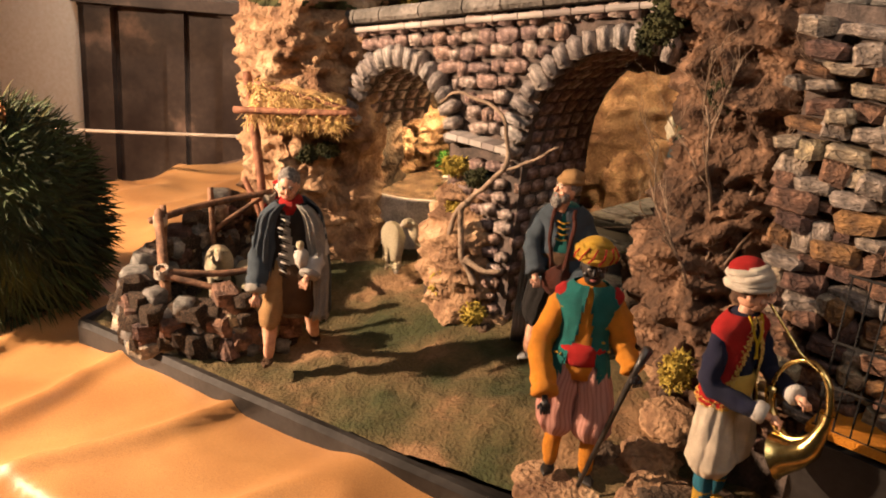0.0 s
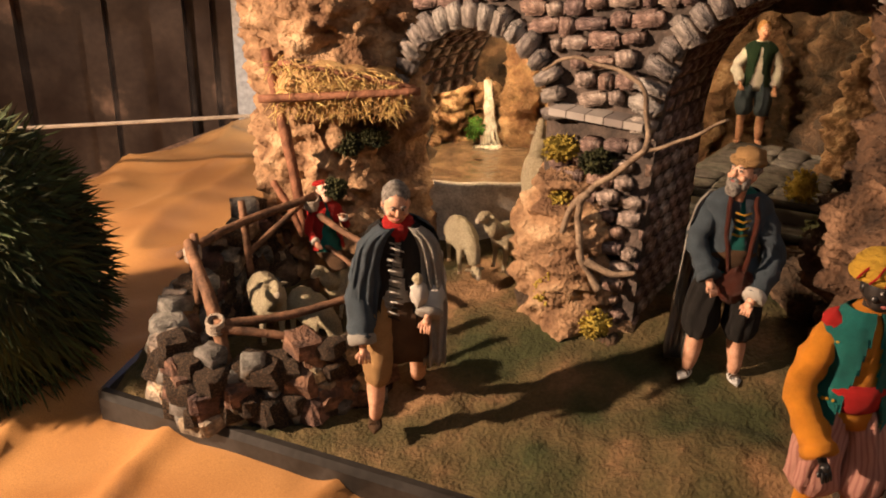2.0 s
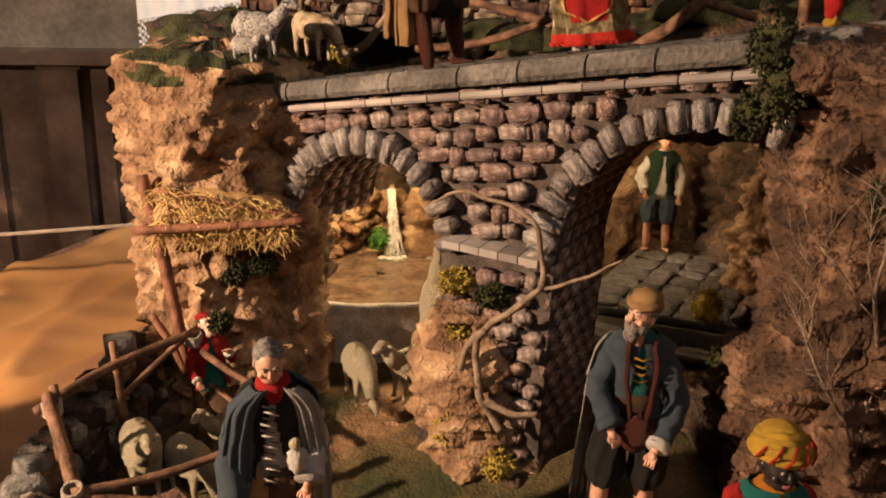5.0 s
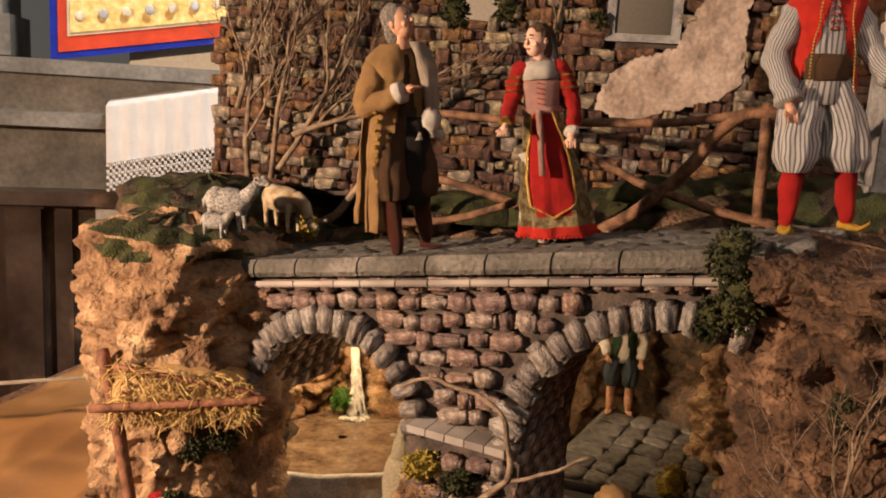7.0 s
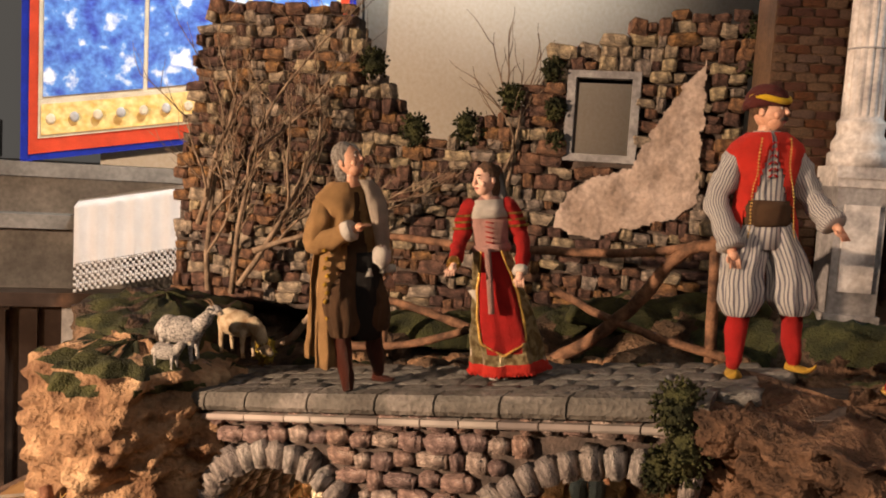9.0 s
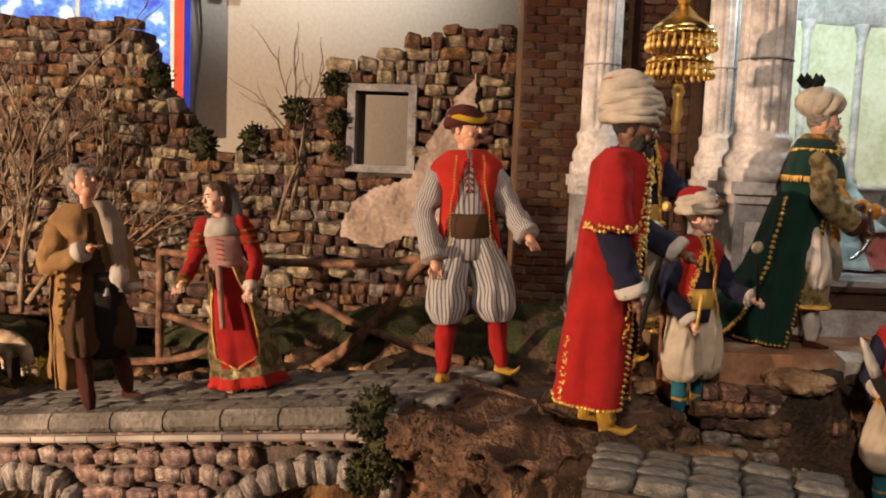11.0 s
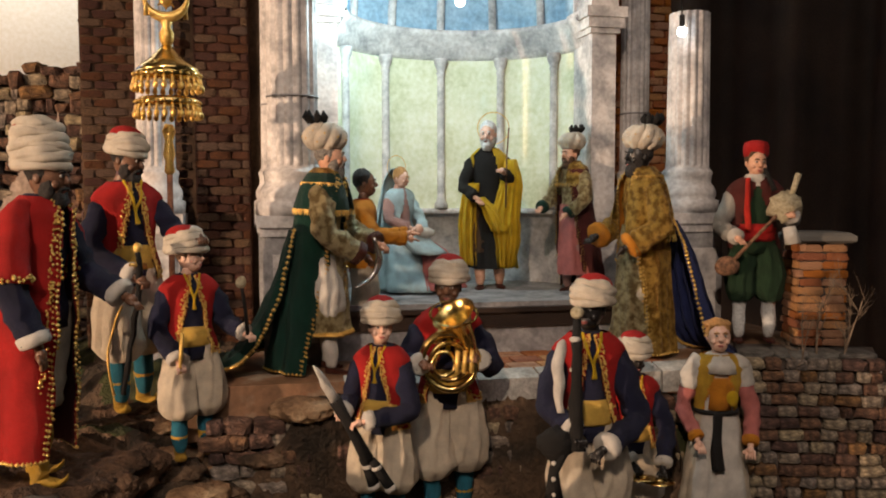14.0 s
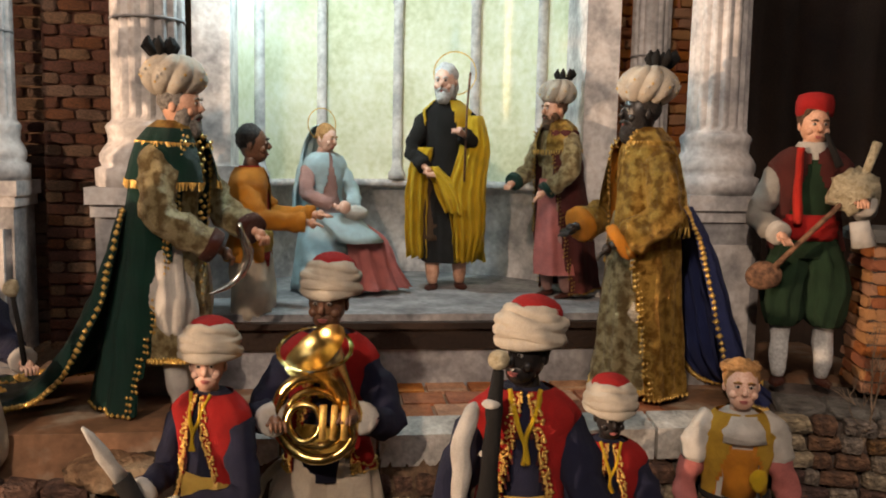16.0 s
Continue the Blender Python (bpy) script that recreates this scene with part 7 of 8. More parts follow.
d = Doll()
d.leg(-1, (-0.07, -0.03, 0), (-0.07, -0.03, 0.25), "darkgreen", "hair_white", "leather", 0.30, toe=-12, hem=0.1)
d.leg(1, (0.08, 0.0, 0), (0.075, -0.02, 0.25), "darkgreen", "hair_white", "leather", 0.30, toe=15, hem=0.1)
d.torso("darkgreen", "maroon", 0.13, "red", low=0.46, wide=1.06)
d.tube(curve([(-0.045, -0.07, 0.84), (-0.05, -0.09, 0.74), (-0.045, -0.09, 0.58)]), 0.014, "red_bright", 6)
d.loft([ring((0, -0.008, z), r, r * 0.9, 24, 5, 0.06) for z, r in ((0.80, 0.062), (0.84, 0.060), (0.862, 0.048))], "white")
d.arm(-1, (-0.185, 0.0, 0.60), (-0.10, -0.15, 0.54), "grey", "white", "skin", 0.050)
d.arm(1, (0.19, -0.04, 0.64), (0.14, -0.18, 0.66), "grey", "white", "skin", 0.050, grip=True)
d.ball((0.115, -0.15, 0.70), (0.075, 0.055, 0.070), "wool", 18, 12, rough=0.5)
d.tube([(0.03, -0.075, 0.89), (0.075, -0.12, 0.78)], [0.008, 0.013], "charcoal", 8)
d.tube([(0.14, -0.15, 0.74), (0.18, -0.13, 0.86)], [0.012, 0.016], "wool", 8)
d.tube([(0.13, -0.19, 0.60), (0.15, -0.19, 0.52)], [0.030, 0.036], "white", 10)
d.tube([(-0.14, -0.14, 0.40), (-0.06, -0.16, 0.50), (0.08, -0.17, 0.66)], [0.012, 0.010, 0.008], "wood", 8)
d.ball((-0.15, -0.135, 0.40), (0.062, 0.030, 0.050), "wood", 16, 10)
d.head((0, -0.014, 0.915), "skin", "hair_brown", turn=12, nod=8)
d.loft([ring((0, 0.008, z), r, r, 24, 5, 0.05) for z, r in ((0.950, 0.056), (0.965, 0.061), (1.00, 0.062), (1.025, 0.054), (1.035, 0.02))], "red")
figurine(d, "bagpiper_figurine", "bagpiper figurine in red cap with goatskin bag", (1.715, 1.046, 1.527), -44, 0.345, "villager figurines")

# the jingling standard
st = empty("jingling_standard", (0.788, 1.383, 1.45), "gilt jingling standard with crescent on brown pole", "standard")
b = Build()
b.tube([(0, 0, 0.0), (0, 0, 0.43)], 0.0045, "wood_red", 8)
part("pole", b, st, "brown wooden pole")
b = Build()
b.loft([ring((0, 0, z), r, r, 16) for z, r in ((0.37, 0.004), (0.375, 0.008), (0.39, 0.006), (0.40, 0.009), (0.42, 0.006), (0.435, 0.010), (0.445, 0.006))], "gold")
part("collar", b, st, "gilt knobbed collar")
for z0, r0, n, nm in ((0.47, 0.046, 26, "lower_bell_ring"), (0.51, 0.048, 26, "upper_bell_ring")):
    b = Build()
    b.loft([ring((0, 0, z0 + dz), r, r, 26) for dz, r in ((0, r0 - 0.004), (0.004, r0), (0.010, r0), (0.014, r0 - 0.006))], "brass")
    for q in range(n):
        a = 2 * math.pi * q / n
        x, y = r0 * math.cos(a), r0 * math.sin(a)
        b.tube([(x, y, z0 + 0.002), (x * 1.03, y * 1.03, z0 - 0.008)], 0.0018, "gold", 5)
        b.ball((x * 1.03, y * 1.03, z0 - 0.012), (0.004, 0.004, 0.006), "gold", 7, 5)
        b.bead((x * 1.01, y * 1.01, z0 + 0.007), 0.003, "gold")
    part(nm, b, st, "gilt ring hung with little bells")
b = Build()
b.loft([ring((0, 0, z), r, r, 24, 12, 0.03) for z, r in ((0.520, 0.047), (0.530, 0.040), (0.540, 0.026), (0.552, 0.014), (0.562, 0.006))], "brass")
b.loft([ring((0, 0, z), r, r, 14) for z, r in ((0.560, 0.006), (0.568, 0.010), (0.578, 0.011), (0.588, 0.006), (0.594, 0.009), (0.600, 0.004))], "gold")
part("dome", b, st, "gilt ribbed dome")
b = Build()
b.tube([(0.030 * math.cos(a) * 0.95, -0.012 * math.cos(a), 0.632 + 0.030 * math.sin(a)) for a in (math.pi + math.pi * i / 16 for i in range(17))], [0.002 + 0.006 * math.sin(math.pi * i / 16) for i in range(17)], "gold", 8)
for s in (-1, 1):
    b.tube([(s * 0.029, 0, 0.630), (s * 0.029, 0, 0.602)], [0.0015, 0.004], "gold", 6)
b.ball((0, 0, 0.628), (0.010, 0.006, 0.012), "gold", 8, 6)
for q in range(8):
    a = 2 * math.pi * q / 8
    b.tube([(0, 0, 0.63), (0.017 * math.cos(a), 0, 0.63 + 0.017 * math.sin(a))], [0.004, 0.001], "gold", 5)
part("crescent", b, st, "gilt crescent and star finial")

# ---- meadow things ----


def stick(points, radii, key="wood", steps=4, n=7, knots=0.0, seed=0):
    """A bent branch."""
    b = Build()
    line = curve(points, steps)
    m = len(line)
    rr = [radii[0] + (radii[1] - radii[0]) * i / (m - 1) for i in range(m)]
    line = [p + Vector((noise.noise(p * 30 + Vector((seed, 0, 0))), noise.noise(p * 30 + Vector((0, seed, 5))), noise.noise(p * 30 + Vector((9, 0, seed))))) * knots for p in line]
    b.tube(line, [r * (1 + 0.18 * noise.noise(p * 60)) for r, p in zip(rr, line)], key, n)
    return b


def twigs(b, start, way, length, radius, depth, key, rnd, spread=0.7, bend=0.25):
    """Branching twigs added to one mesh."""
    pts = [Vector(start)]
    d = Vector(way).normalized()
    for i in range(5):
        d = (d + Vector((rnd.uniform(-1, 1), rnd.uniform(-1, 1), rnd.uniform(-0.6, 0.9))) * bend).normalized()
        pts.append(pts[-1] + d * length / 5)
    b.tube(pts, [radius * (1 - 0.6 * i / 5) for i in range(6)], key, 5)
    if depth:
        for i in range(1, 6):
            if rnd.random() < 0.85:
                side = (d + Vector((rnd.uniform(-1, 1), rnd.uniform(-1, 1), rnd.uniform(-0.5, 1))) * spread).normalized()
                twigs(b, pts[i], side, length * rnd.uniform(0.45, 0.7), radius * 0.5, depth - 1, key, rnd, spread, bend)


def tuft(name, place, size, label, key, count=220, seed=0, blade=0.006, category="moss"):
    """A clump of tiny fronds over a lumpy core."""
    rnd = random.Random(seed)
    b = Build()
    b.ball(place, (size[0] * 0.8, size[1] * 0.8, size[2] * 0.8), key, 16, 10, rough=0.4, seed=seed)
    for i in range(count):
        p = Vector((rnd.gauss(0, 1), rnd.gauss(0, 1), rnd.gauss(0, 1))).normalized()
        c = Vector(place) + Vector((p.x * size[0], p.y * size[1], p.z * size[2])) * rnd.uniform(0.7, 1.02)
        s = blade * rnd.uniform(0.5, 1.2)
        t = Vector((rnd.uniform(-1, 1), rnd.uniform(-1, 1), rnd.uniform(-1, 1))).normalized() * s
        u = p * s * 1.6
        k = len(b.v)
        b.v += [tuple(c - t * 0.5), tuple(c + t * 0.5), tuple(c + u + t * 0.1)]
        b.face((k, k + 1, k + 2), key)
        b.bead(c + u * 0.5, s * 0.45, key)
    return b.thing(name, label, category, kind="stuff")


# pool with its waterfall
basin = empty("pool_basin", (0, 0, 0), "curved grey stone basin with brown pool water", "basin")
b = Build()
cx, cy = -0.01, 2.26
out, inn = [], []
for z, r in ((0.62, 0.225), (0.70, 0.245), (0.80, 0.262), (0.838, 0.270), (0.846, 0.266), (0.846, 0.252), (0.82, 0.246), (0.70, 0.23)):
    out.append([(cx + r * math.cos(a) * 1.08, cy + r * 0.90 * math.sin(a), z + 0.004 * noise.noise(Vector((a * 4, z * 20, 0)))) for a in (math.pi * (0.9 + 1.2 * i / 44) for i in range(45))])
b.loft(out, "basin", closed=False)
part("wall", b, basin, "grey stone rim")
b = Build()
b.loft([[(cx + r * math.cos(a) * 1.08, cy + r * 0.90 * math.sin(a), 0.828) for a in (2 * math.pi * i / 40 for i in range(40))] for r in (0.25, 0.13, 0.01)], "water", cap=False)
part("water", b, basin, "still brown water")
b = Build()
fall_rnd = random.Random(19)
for i in range(11):
    x0, spread = fall_rnd.uniform(-0.009, 0.009), fall_rnd.uniform(-0.022, 0.022)
    line = [(0.038 + x0 + spread * k ** 2.2, 2.430 - 0.055 * k ** 0.6 + fall_rnd.uniform(-0.006, 0.004), 0.985 - 0.155 * k) for k in (q / 10 for q in range(11))]
    b.tube(line, [0.0030 + 0.0022 * math.sin(2.0 * q + i) + 0.0012 * q / 10 for q in range(11)], "fall", 7)
for i in range(26):
    a = i * 2.4
    r = 0.006 + 0.030 * fall_rnd.random()
    b.ball((0.038 + r * math.cos(a), 2.370 + 0.7 * r * math.sin(a), 0.829), (0.008, 0.007, 0.004), "fall", 8, 5)
part("waterfall", b, basin, "thin white waterfall")
for top, x, y, rx, ry, seed in ((1.00, -0.055, 2.45, 0.040, 0.045, 31.0), (1.16, 0.155, 2.44, 0.060, 0.055, 33.0), (1.04, 0.245, 2.36, 0.050, 0.05, 35.0), (0.955, 0.050, 2.49, 0.050, 0.055, 37.0), (0.93, -0.125, 2.42, 0.040, 0.045, 39.0)):
    crag("pool_rock", top, 0.80, "pale ochre craggy rock above the pool", x, y, rx, ry, "rock", seed, 0.045, 70, 50, freq=15, profile=lambda k: 1.15 - 0.45 * k)
M["fern"] = stuff_mat("green_fern", (0.04, 0.14, 0.02), (0.12, 0.30, 0.05), None, 40, 200, 0.9, 0.6, vary=0.3)
tuft("pool_moss", (0.0, 2.375, 0.875), (0.020, 0.016, 0.028), "bright green moss beside the waterfall", "fern", 120, 3, 0.008)

# straw canopy
canopy = empty("straw_canopy", (0, 0, 0), "straw awning on rough sticks against the rock", "awning")
part("pole", stick([(-0.481, 1.937, 1.150), (-0.462, 1.915, 1.06), (-0.440, 1.895, 0.94), (-0.420, 1.880, 0.80)], (0.0105, 0.012), "wood_red", knots=0.002), canopy, "leaning red-brown pole")
part("front_bar", stick([(-0.492, 1.864, 1.072), (-0.35, 1.838, 1.083), (-0.205, 1.812, 1.096)], (0.008, 0.007), "wood_red"), canopy, "red-brown bar")
part("upper_bar", stick([(-0.455, 1.895, 1.132), (-0.34, 1.858, 1.118), (-0.212, 1.822, 1.100)], (0.0055, 0.005), "wood_red"), canopy)
part("prop", stick([(-0.478, 1.905, 0.90), (-0.45, 1.885, 0.86), (-0.422, 1.875, 0.80)], (0.007, 0.008), "wood_red", knots=0.003), canopy)
rnd = random.Random(12)
b = Build()
for i in range(1500):
    k = rnd.random()
    base_p = Vector((-0.462, 1.888, 1.10)).lerp(Vector((-0.235, 1.836, 1.10)), k)
    up = rnd.random()
    p = base_p + Vector((rnd.uniform(-0.01, 0.01), rnd.uniform(-0.02, 0.05), -0.055 + 0.10 * up - 0.03 * k * (up > 0.5)))
    d = Vector((rnd.uniform(-1, 1), rnd.uniform(-0.7, 0.3), rnd.uniform(-1.0, 0.6) - 0.5)).normalized() * rnd.uniform(0.012, 0.034)
    q = p + d * 0.5 + Vector((0, -0.006, 0.003))
    b.tube([p, q, p + d], [0.0010, 0.0010, 0.0006], "straw", 3, cap=False)
b.ball((-0.35, 1.895, 1.085), (0.115, 0.03, 0.05), "straw", 20, 10, rough=0.3)
tagged(part("straw", b, canopy, "loose golden straw"), kind="stuff")

# sheepfold
fold = empty("sheepfold_wall", (0, 0, 0), "low dry-stone sheepfold wall of rough rocks", "wall")
rnd = random.Random(21)
line = curve([(-0.30, 1.535, 0), (-0.40, 1.515, 0), (-0.50, 1.508, 0), (-0.59, 1.520, 0), (-0.635, 1.575, 0), (-0.645, 1.66, 0), (-0.60, 1.76, 0), (-0.555, 1.85, 0), (-0.49, 1.93, 0)], 6)
i = 0
for j, p in enumerate(line):
    tall = 0.115 if j < 26 else 0.115 + 0.09 * (j - 26) / 22
    z = meadow(p.x, p.y) + 0.012
    while z < meadow(p.x, p.y) + tall * rnd.uniform(0.75, 1.1):
        s = rnd.uniform(0.030, 0.056)
        piece("fold_stone", "ruin" if rnd.random() < 0.35 else ("slab" if rnd.random() < 0.4 else "rock_dark"), fold, (p.x + rnd.uniform(-0.012, 0.012), p.y + rnd.uniform(-0.014, 0.014), z), (s * 1.15, s, s * 0.8), rnd.uniform(0, 3), rnd.uniform(-0.3, 0.3), i)
        z += s * 0.62
        i += 1
for i, (x, y, s) in enumerate(((-0.60, 1.80, 0.075), (-0.545, 1.885, 0.085), (-0.49, 1.95, 0.09), (-0.655, 1.70, 0.05), (-0.40, 1.60, 0.03))):
    rock("fold_rock", (x, y, 0.66 + s * 0.35), (s * 0.62, s * 0.6, s), "dark grey rough rock at the sheepfold", "rock_dark", 50 + i, 4, 0.4, 2.4)

fence = empty("stick_fence", (0, 0, 0), "rustic fence of tied brown sticks round the sheepfold", "fence")
part("post", stick([(-0.545, 1.53, 0.72), (-0.56, 1.56, 0.80), (-0.61, 1.68, 0.872)], (0.0125, 0.010), "wood", knots=0.002), fence, "leaning corner post")
part("post", stick([(-0.600, 1.675, 0.76), (-0.600, 1.685, 0.885)], (0.009, 0.007), "wood", knots=0.002), fence)
part("post", stick([(-0.520, 1.79, 0.75), (-0.53, 1.80, 0.90)], (0.008, 0.0065), "wood", knots=0.002), fence)
part("post", stick([(-0.405, 1.845, 0.66), (-0.405, 1.85, 0.86)], (0.009, 0.008), "wood", knots=0.002), fence)
part("post", stick([(-0.335, 1.66, 0.66), (-0.332, 1.66, 0.80)], (0.010, 0.009), "wood", knots=0.002), fence)
part("rail", stick([(-0.625, 1.668, 0.852), (-0.53, 1.775, 0.868), (-0.40, 1.86, 0.885)], (0.008, 0.0075), "wood", knots=0.002), fence)
part("rail", stick([(-0.52, 1.80, 0.80), (-0.44, 1.85, 0.86), (-0.41, 1.87, 0.875)], (0.006, 0.006), "wood", knots=0.002), fence)
part("rail", stick([(-0.558, 1.535, 0.790), (-0.44, 1.57, 0.785), (-0.335, 1.60, 0.800)], (0.0075, 0.007), "wood", knots=0.002), fence)
part("rail", stick([(-0.555, 1.53, 0.785), (-0.43, 1.53, 0.765), (-0.325, 1.535, 0.735)], (0.0075, 0.006), "wood", knots=0.002), fence)
part("rail", stick([(-0.40, 1.85, 0.855), (-0.33, 1.78, 0.830), (-0.28, 1.73, 0.82)], (0.007, 0.006), "wood", knots=0.002), fence)
part("rail", stick([(-0.39, 1.84, 0.800), (-0.33, 1.77, 0.775), (-0.27, 1.72, 0.76)], (0.006, 0.006), "wood", knots=0.002), fence)
for p in ((-0.603, 1.672, 0.855), (-0.556, 1.535, 0.790), (-0.405, 1.852, 0.875)):
    b = Build()
    for q in range(4):
        b.tube([(p[0] + 0.013 * math.cos(a), p[1] + 0.013 * math.sin(a), p[2] + 0.005 * q - 0.008 + 0.004 * math.sin(a)) for a in (2 * math.pi * i / 12 for i in range(13))], 0.0028, "rope", 5)
    part("binding", b, fence, "twine binding")


def animal(name, label, place, yaw, size, key="wool", pose_="graze", horns=False):
    """A standing sheep or goat facing -y; pose_: graze, stand or rear."""
    b = Build()
    rg = 0.16 if key == "wool" else 0.06
    b.ball((0, 0.02, 0.44), (0.19, 0.34, 0.19), key, 22, 14, rough=rg, seed=yaw)
    b.ball((0, 0.20, 0.45), (0.18, 0.17, 0.19), key, 16, 10, rough=rg, seed=3)
    if pose_ == "graze":
        neck = [(0, -0.22, 0.48), (0, -0.38, 0.40), (0, -0.48, 0.24)]
        hd = Vector((0, -0.53, 0.15))
    else:
        neck = [(0, -0.22, 0.50), (0, -0.34, 0.62), (0, -0.40, 0.72)]
        hd = Vector((0, -0.46, 0.76))
    b.tube(neck, [0.12, 0.10, 0.075], key, 12)
    b.ball(hd, (0.062, 0.115, 0.075), key, 14, 9)
    b.ball(hd + Vector((0, -0.085, -0.03)), (0.042, 0.055, 0.042), "cream", 10, 7)
    for s in (-1, 1):
        b.ball(hd + Vector((s * 0.085, 0.05, 0.02)), (0.05, 0.02, 0.018), key, 8, 6)
        b.ball(hd + Vector((s * 0.055, -0.03, 0.025)), (0.010, 0.010, 0.010), "hair_black", 6, 5)
        if horns:
            b.tube(curve([hd + Vector((s * 0.03, 0.02, 0.06)), hd + Vector((s * 0.05, 0.08, 0.13)), hd + Vector((s * 0.06, 0.15, 0.14))]), [0.016 - 0.0015 * i for i in range(11)], "hoof", 6)
        for y in (-0.19, 0.24):
            b.tube([(s * 0.10, y, 0.40), (s * 0.10, y + 0.02, 0.20), (s * 0.10, y, 0.04), (s * 0.10, y - 0.01, 0.0)], [0.06, 0.032, 0.024, 0.030], key if y else "hoof", 9)
            b.ball((s * 0.10, y - 0.012, 0.016), (0.030, 0.036, 0.022), "hoof", 8, 5)
    b.tube([(0, 0.34, 0.50), (0, 0.40, 0.42), (0, 0.40, 0.32)], [0.035, 0.03, 0.012], key, 8)
    ob = b.thing(name, label, "animal figurine", "sheep" if key == "wool" else "goats")
    ob.matrix_basis = pose(*place, -55 if pose_ == "rear" else 0, 0, yaw) @ Matrix.Diagonal((size, size, size, 1))
    return ob


animal("sheep", "cream woolly sheep figurine inside the sheepfold", (-0.487, 1.712, 0.672), 15, 0.17, pose_="stand")
animal("sheep", "cream woolly sheep figurine lying low in sheepfold", (-0.408, 1.70, 0.655), 35, 0.16)
animal("sheep", "cream woolly lamb figurine beside the shepherd", (-0.345, 1.79, 0.672), -50, 0.14, pose_="stand")
animal("sheep", "grazing cream sheep figurine near the pool", (-0.108, 1.872, 0.722), 10, 0.155)
animal("sheep", "cream sheep figurine standing below the pool", (-0.008, 1.868, 0.722), -62, 0.160, pose_="stand")
animal("sheep", "cream sheep figurine rearing up to drink", (0.046, 1.905, 0.880), 165, 0.165, pose_="rear")
rock("drinking_rock", (0.050, 1.915, 0.775), (0.050, 0.045, 0.095), "rough ochre rock beside the basin", "rock", 91, 4, 0.35, 2.4)
animal("goat", "grey and white goat figurine on mossy hill", (-0.272, 2.00, 1.345), 65, 0.125, "goat", "stand", True)
animal("goat", "small grey kid figurine beside its mother", (-0.295, 1.955, 1.338), 60, 0.075, "goat", "stand")
animal("goat", "white goat figurine grazing on mossy hill", (-0.170, 2.085, 1.335), 40, 0.135, "goat_tan", "graze", True)

for i, (x, y, z, s) in enumerate(((0.02, 1.735, 0.70, 0.045), (0.06, 1.655, 0.70, 0.050), (0.135, 1.62, 0.70, 0.038), (-0.004, 1.845, 0.70, 0.025), (-0.05, 1.80, 0.695, 0.018), (-0.03, 1.865, 0.70, 0.016), (0.115, 1.59, 0.69, 0.026),
                                  (0.475, 1.589, 0.70, 0.075), (0.435, 1.453, 0.70, 0.060), (0.46, 1.56, 0.80, 0.06), (0.40, 1.40, 0.69, 0.045), (0.50, 1.50, 0.86, 0.07), (0.37, 1.34, 0.69, 0.03),
                                  (0.365, 1.117, 0.69, 0.050), (0.367, 1.055, 0.68, 0.045), (0.30, 1.14, 0.685, 0.03), (0.42, 1.20, 0.72, 0.055), (0.33, 1.02, 0.675, 0.035))):
    rock("boulder", (x, y, z), (s, s * 0.85, s * 0.8), "rough ochre rock lying on the meadow", "rock" if i % 3 else "rock_dark", 70 + i, 4, 0.42, 2.4, i * 0.7)
rock("flat_rock", (0.255, 1.09, 0.655), (0.105, 0.075, 0.032), "flat pale rock under the servant's feet", "rock", 95, 5, 0.25, 2.2, flat=0.5)
rock("rock_step", (0.41, 0.985, 0.675), (0.09, 0.08, 0.068), "flat brown rock under the horn player", "rock_dark", 97, 5, 0.25, 2.2, flat=0.5)

# ledges and planks in the cave
for i, (u0, v0, z, w, dep) in enumerate(((0.70, 0.62, 0.862, 0.52, 0.42), (0.68, 0.40, 0.82, 0.42, 0.12), (0.66, 0.28, 0.765, 0.36, 0.12))):
    b = Build()
    n = 26
    rows = []
    for j, (dv, dz) in enumerate(((-0.5, -0.14), (-0.5, -0.012), (-0.47, 0.0), (0.5, 0.0))):
        rows.append([B(u0 + w * (q / n - 0.5), v0 + dep * dv + 0.012 * noise.noise(Vector((q * 0.4, i, j))), z + dz + 0.005 * noise.noise(Vector((q * 0.8, i, 4)))) for q in range(n + 1)])
    b.loft(rows, "slab", closed=False)
    b.thing("cave_step", "worn grey stone step inside the cave", "step", "cave steps")
flag_rnd = random.Random(77)
for u0, v0, z, w, dep in ((0.70, 0.62, 0.866, 0.50, 0.40), (0.68, 0.40, 0.824, 0.40, 0.11), (0.66, 0.28, 0.769, 0.34, 0.11)):
    u = -w / 2
    while u < w / 2:
        du = flag_rnd.uniform(0.045, 0.085)
        v = -dep / 2
        while v < dep / 2 - 0.02:
            dv = flag_rnd.uniform(0.04, 0.08)
            ob = piece("flagstone", "slab", None, B(u0 + u + du / 2, v0 + v + dv / 2, z + flag_rnd.uniform(-0.004, 0.003)), (du * 0.95, dv * 0.95, 0.016), BT + flag_rnd.uniform(-0.2, 0.2), flag_rnd.uniform(-0.05, 0.05), int(u * 100) + int(v * 90))
            tagged(ob, "rough grey flagstone on the cave step", "flagstone", "cave flagstones")
            v += dv
        u += du
for u, v, z in ((0.70, 0.405, 0.872), (0.68, 0.335, 0.826)):
    b = stick([B(u - 0.20, v - 0.02, z - 0.008), B(u, v, z), B(u + 0.2, v + 0.01, z + 0.012)], (0.009, 0.009), "charcoal")
    b.thing("cave_beam", "dark wooden beam edging the cave step", "beam", "cave beams")
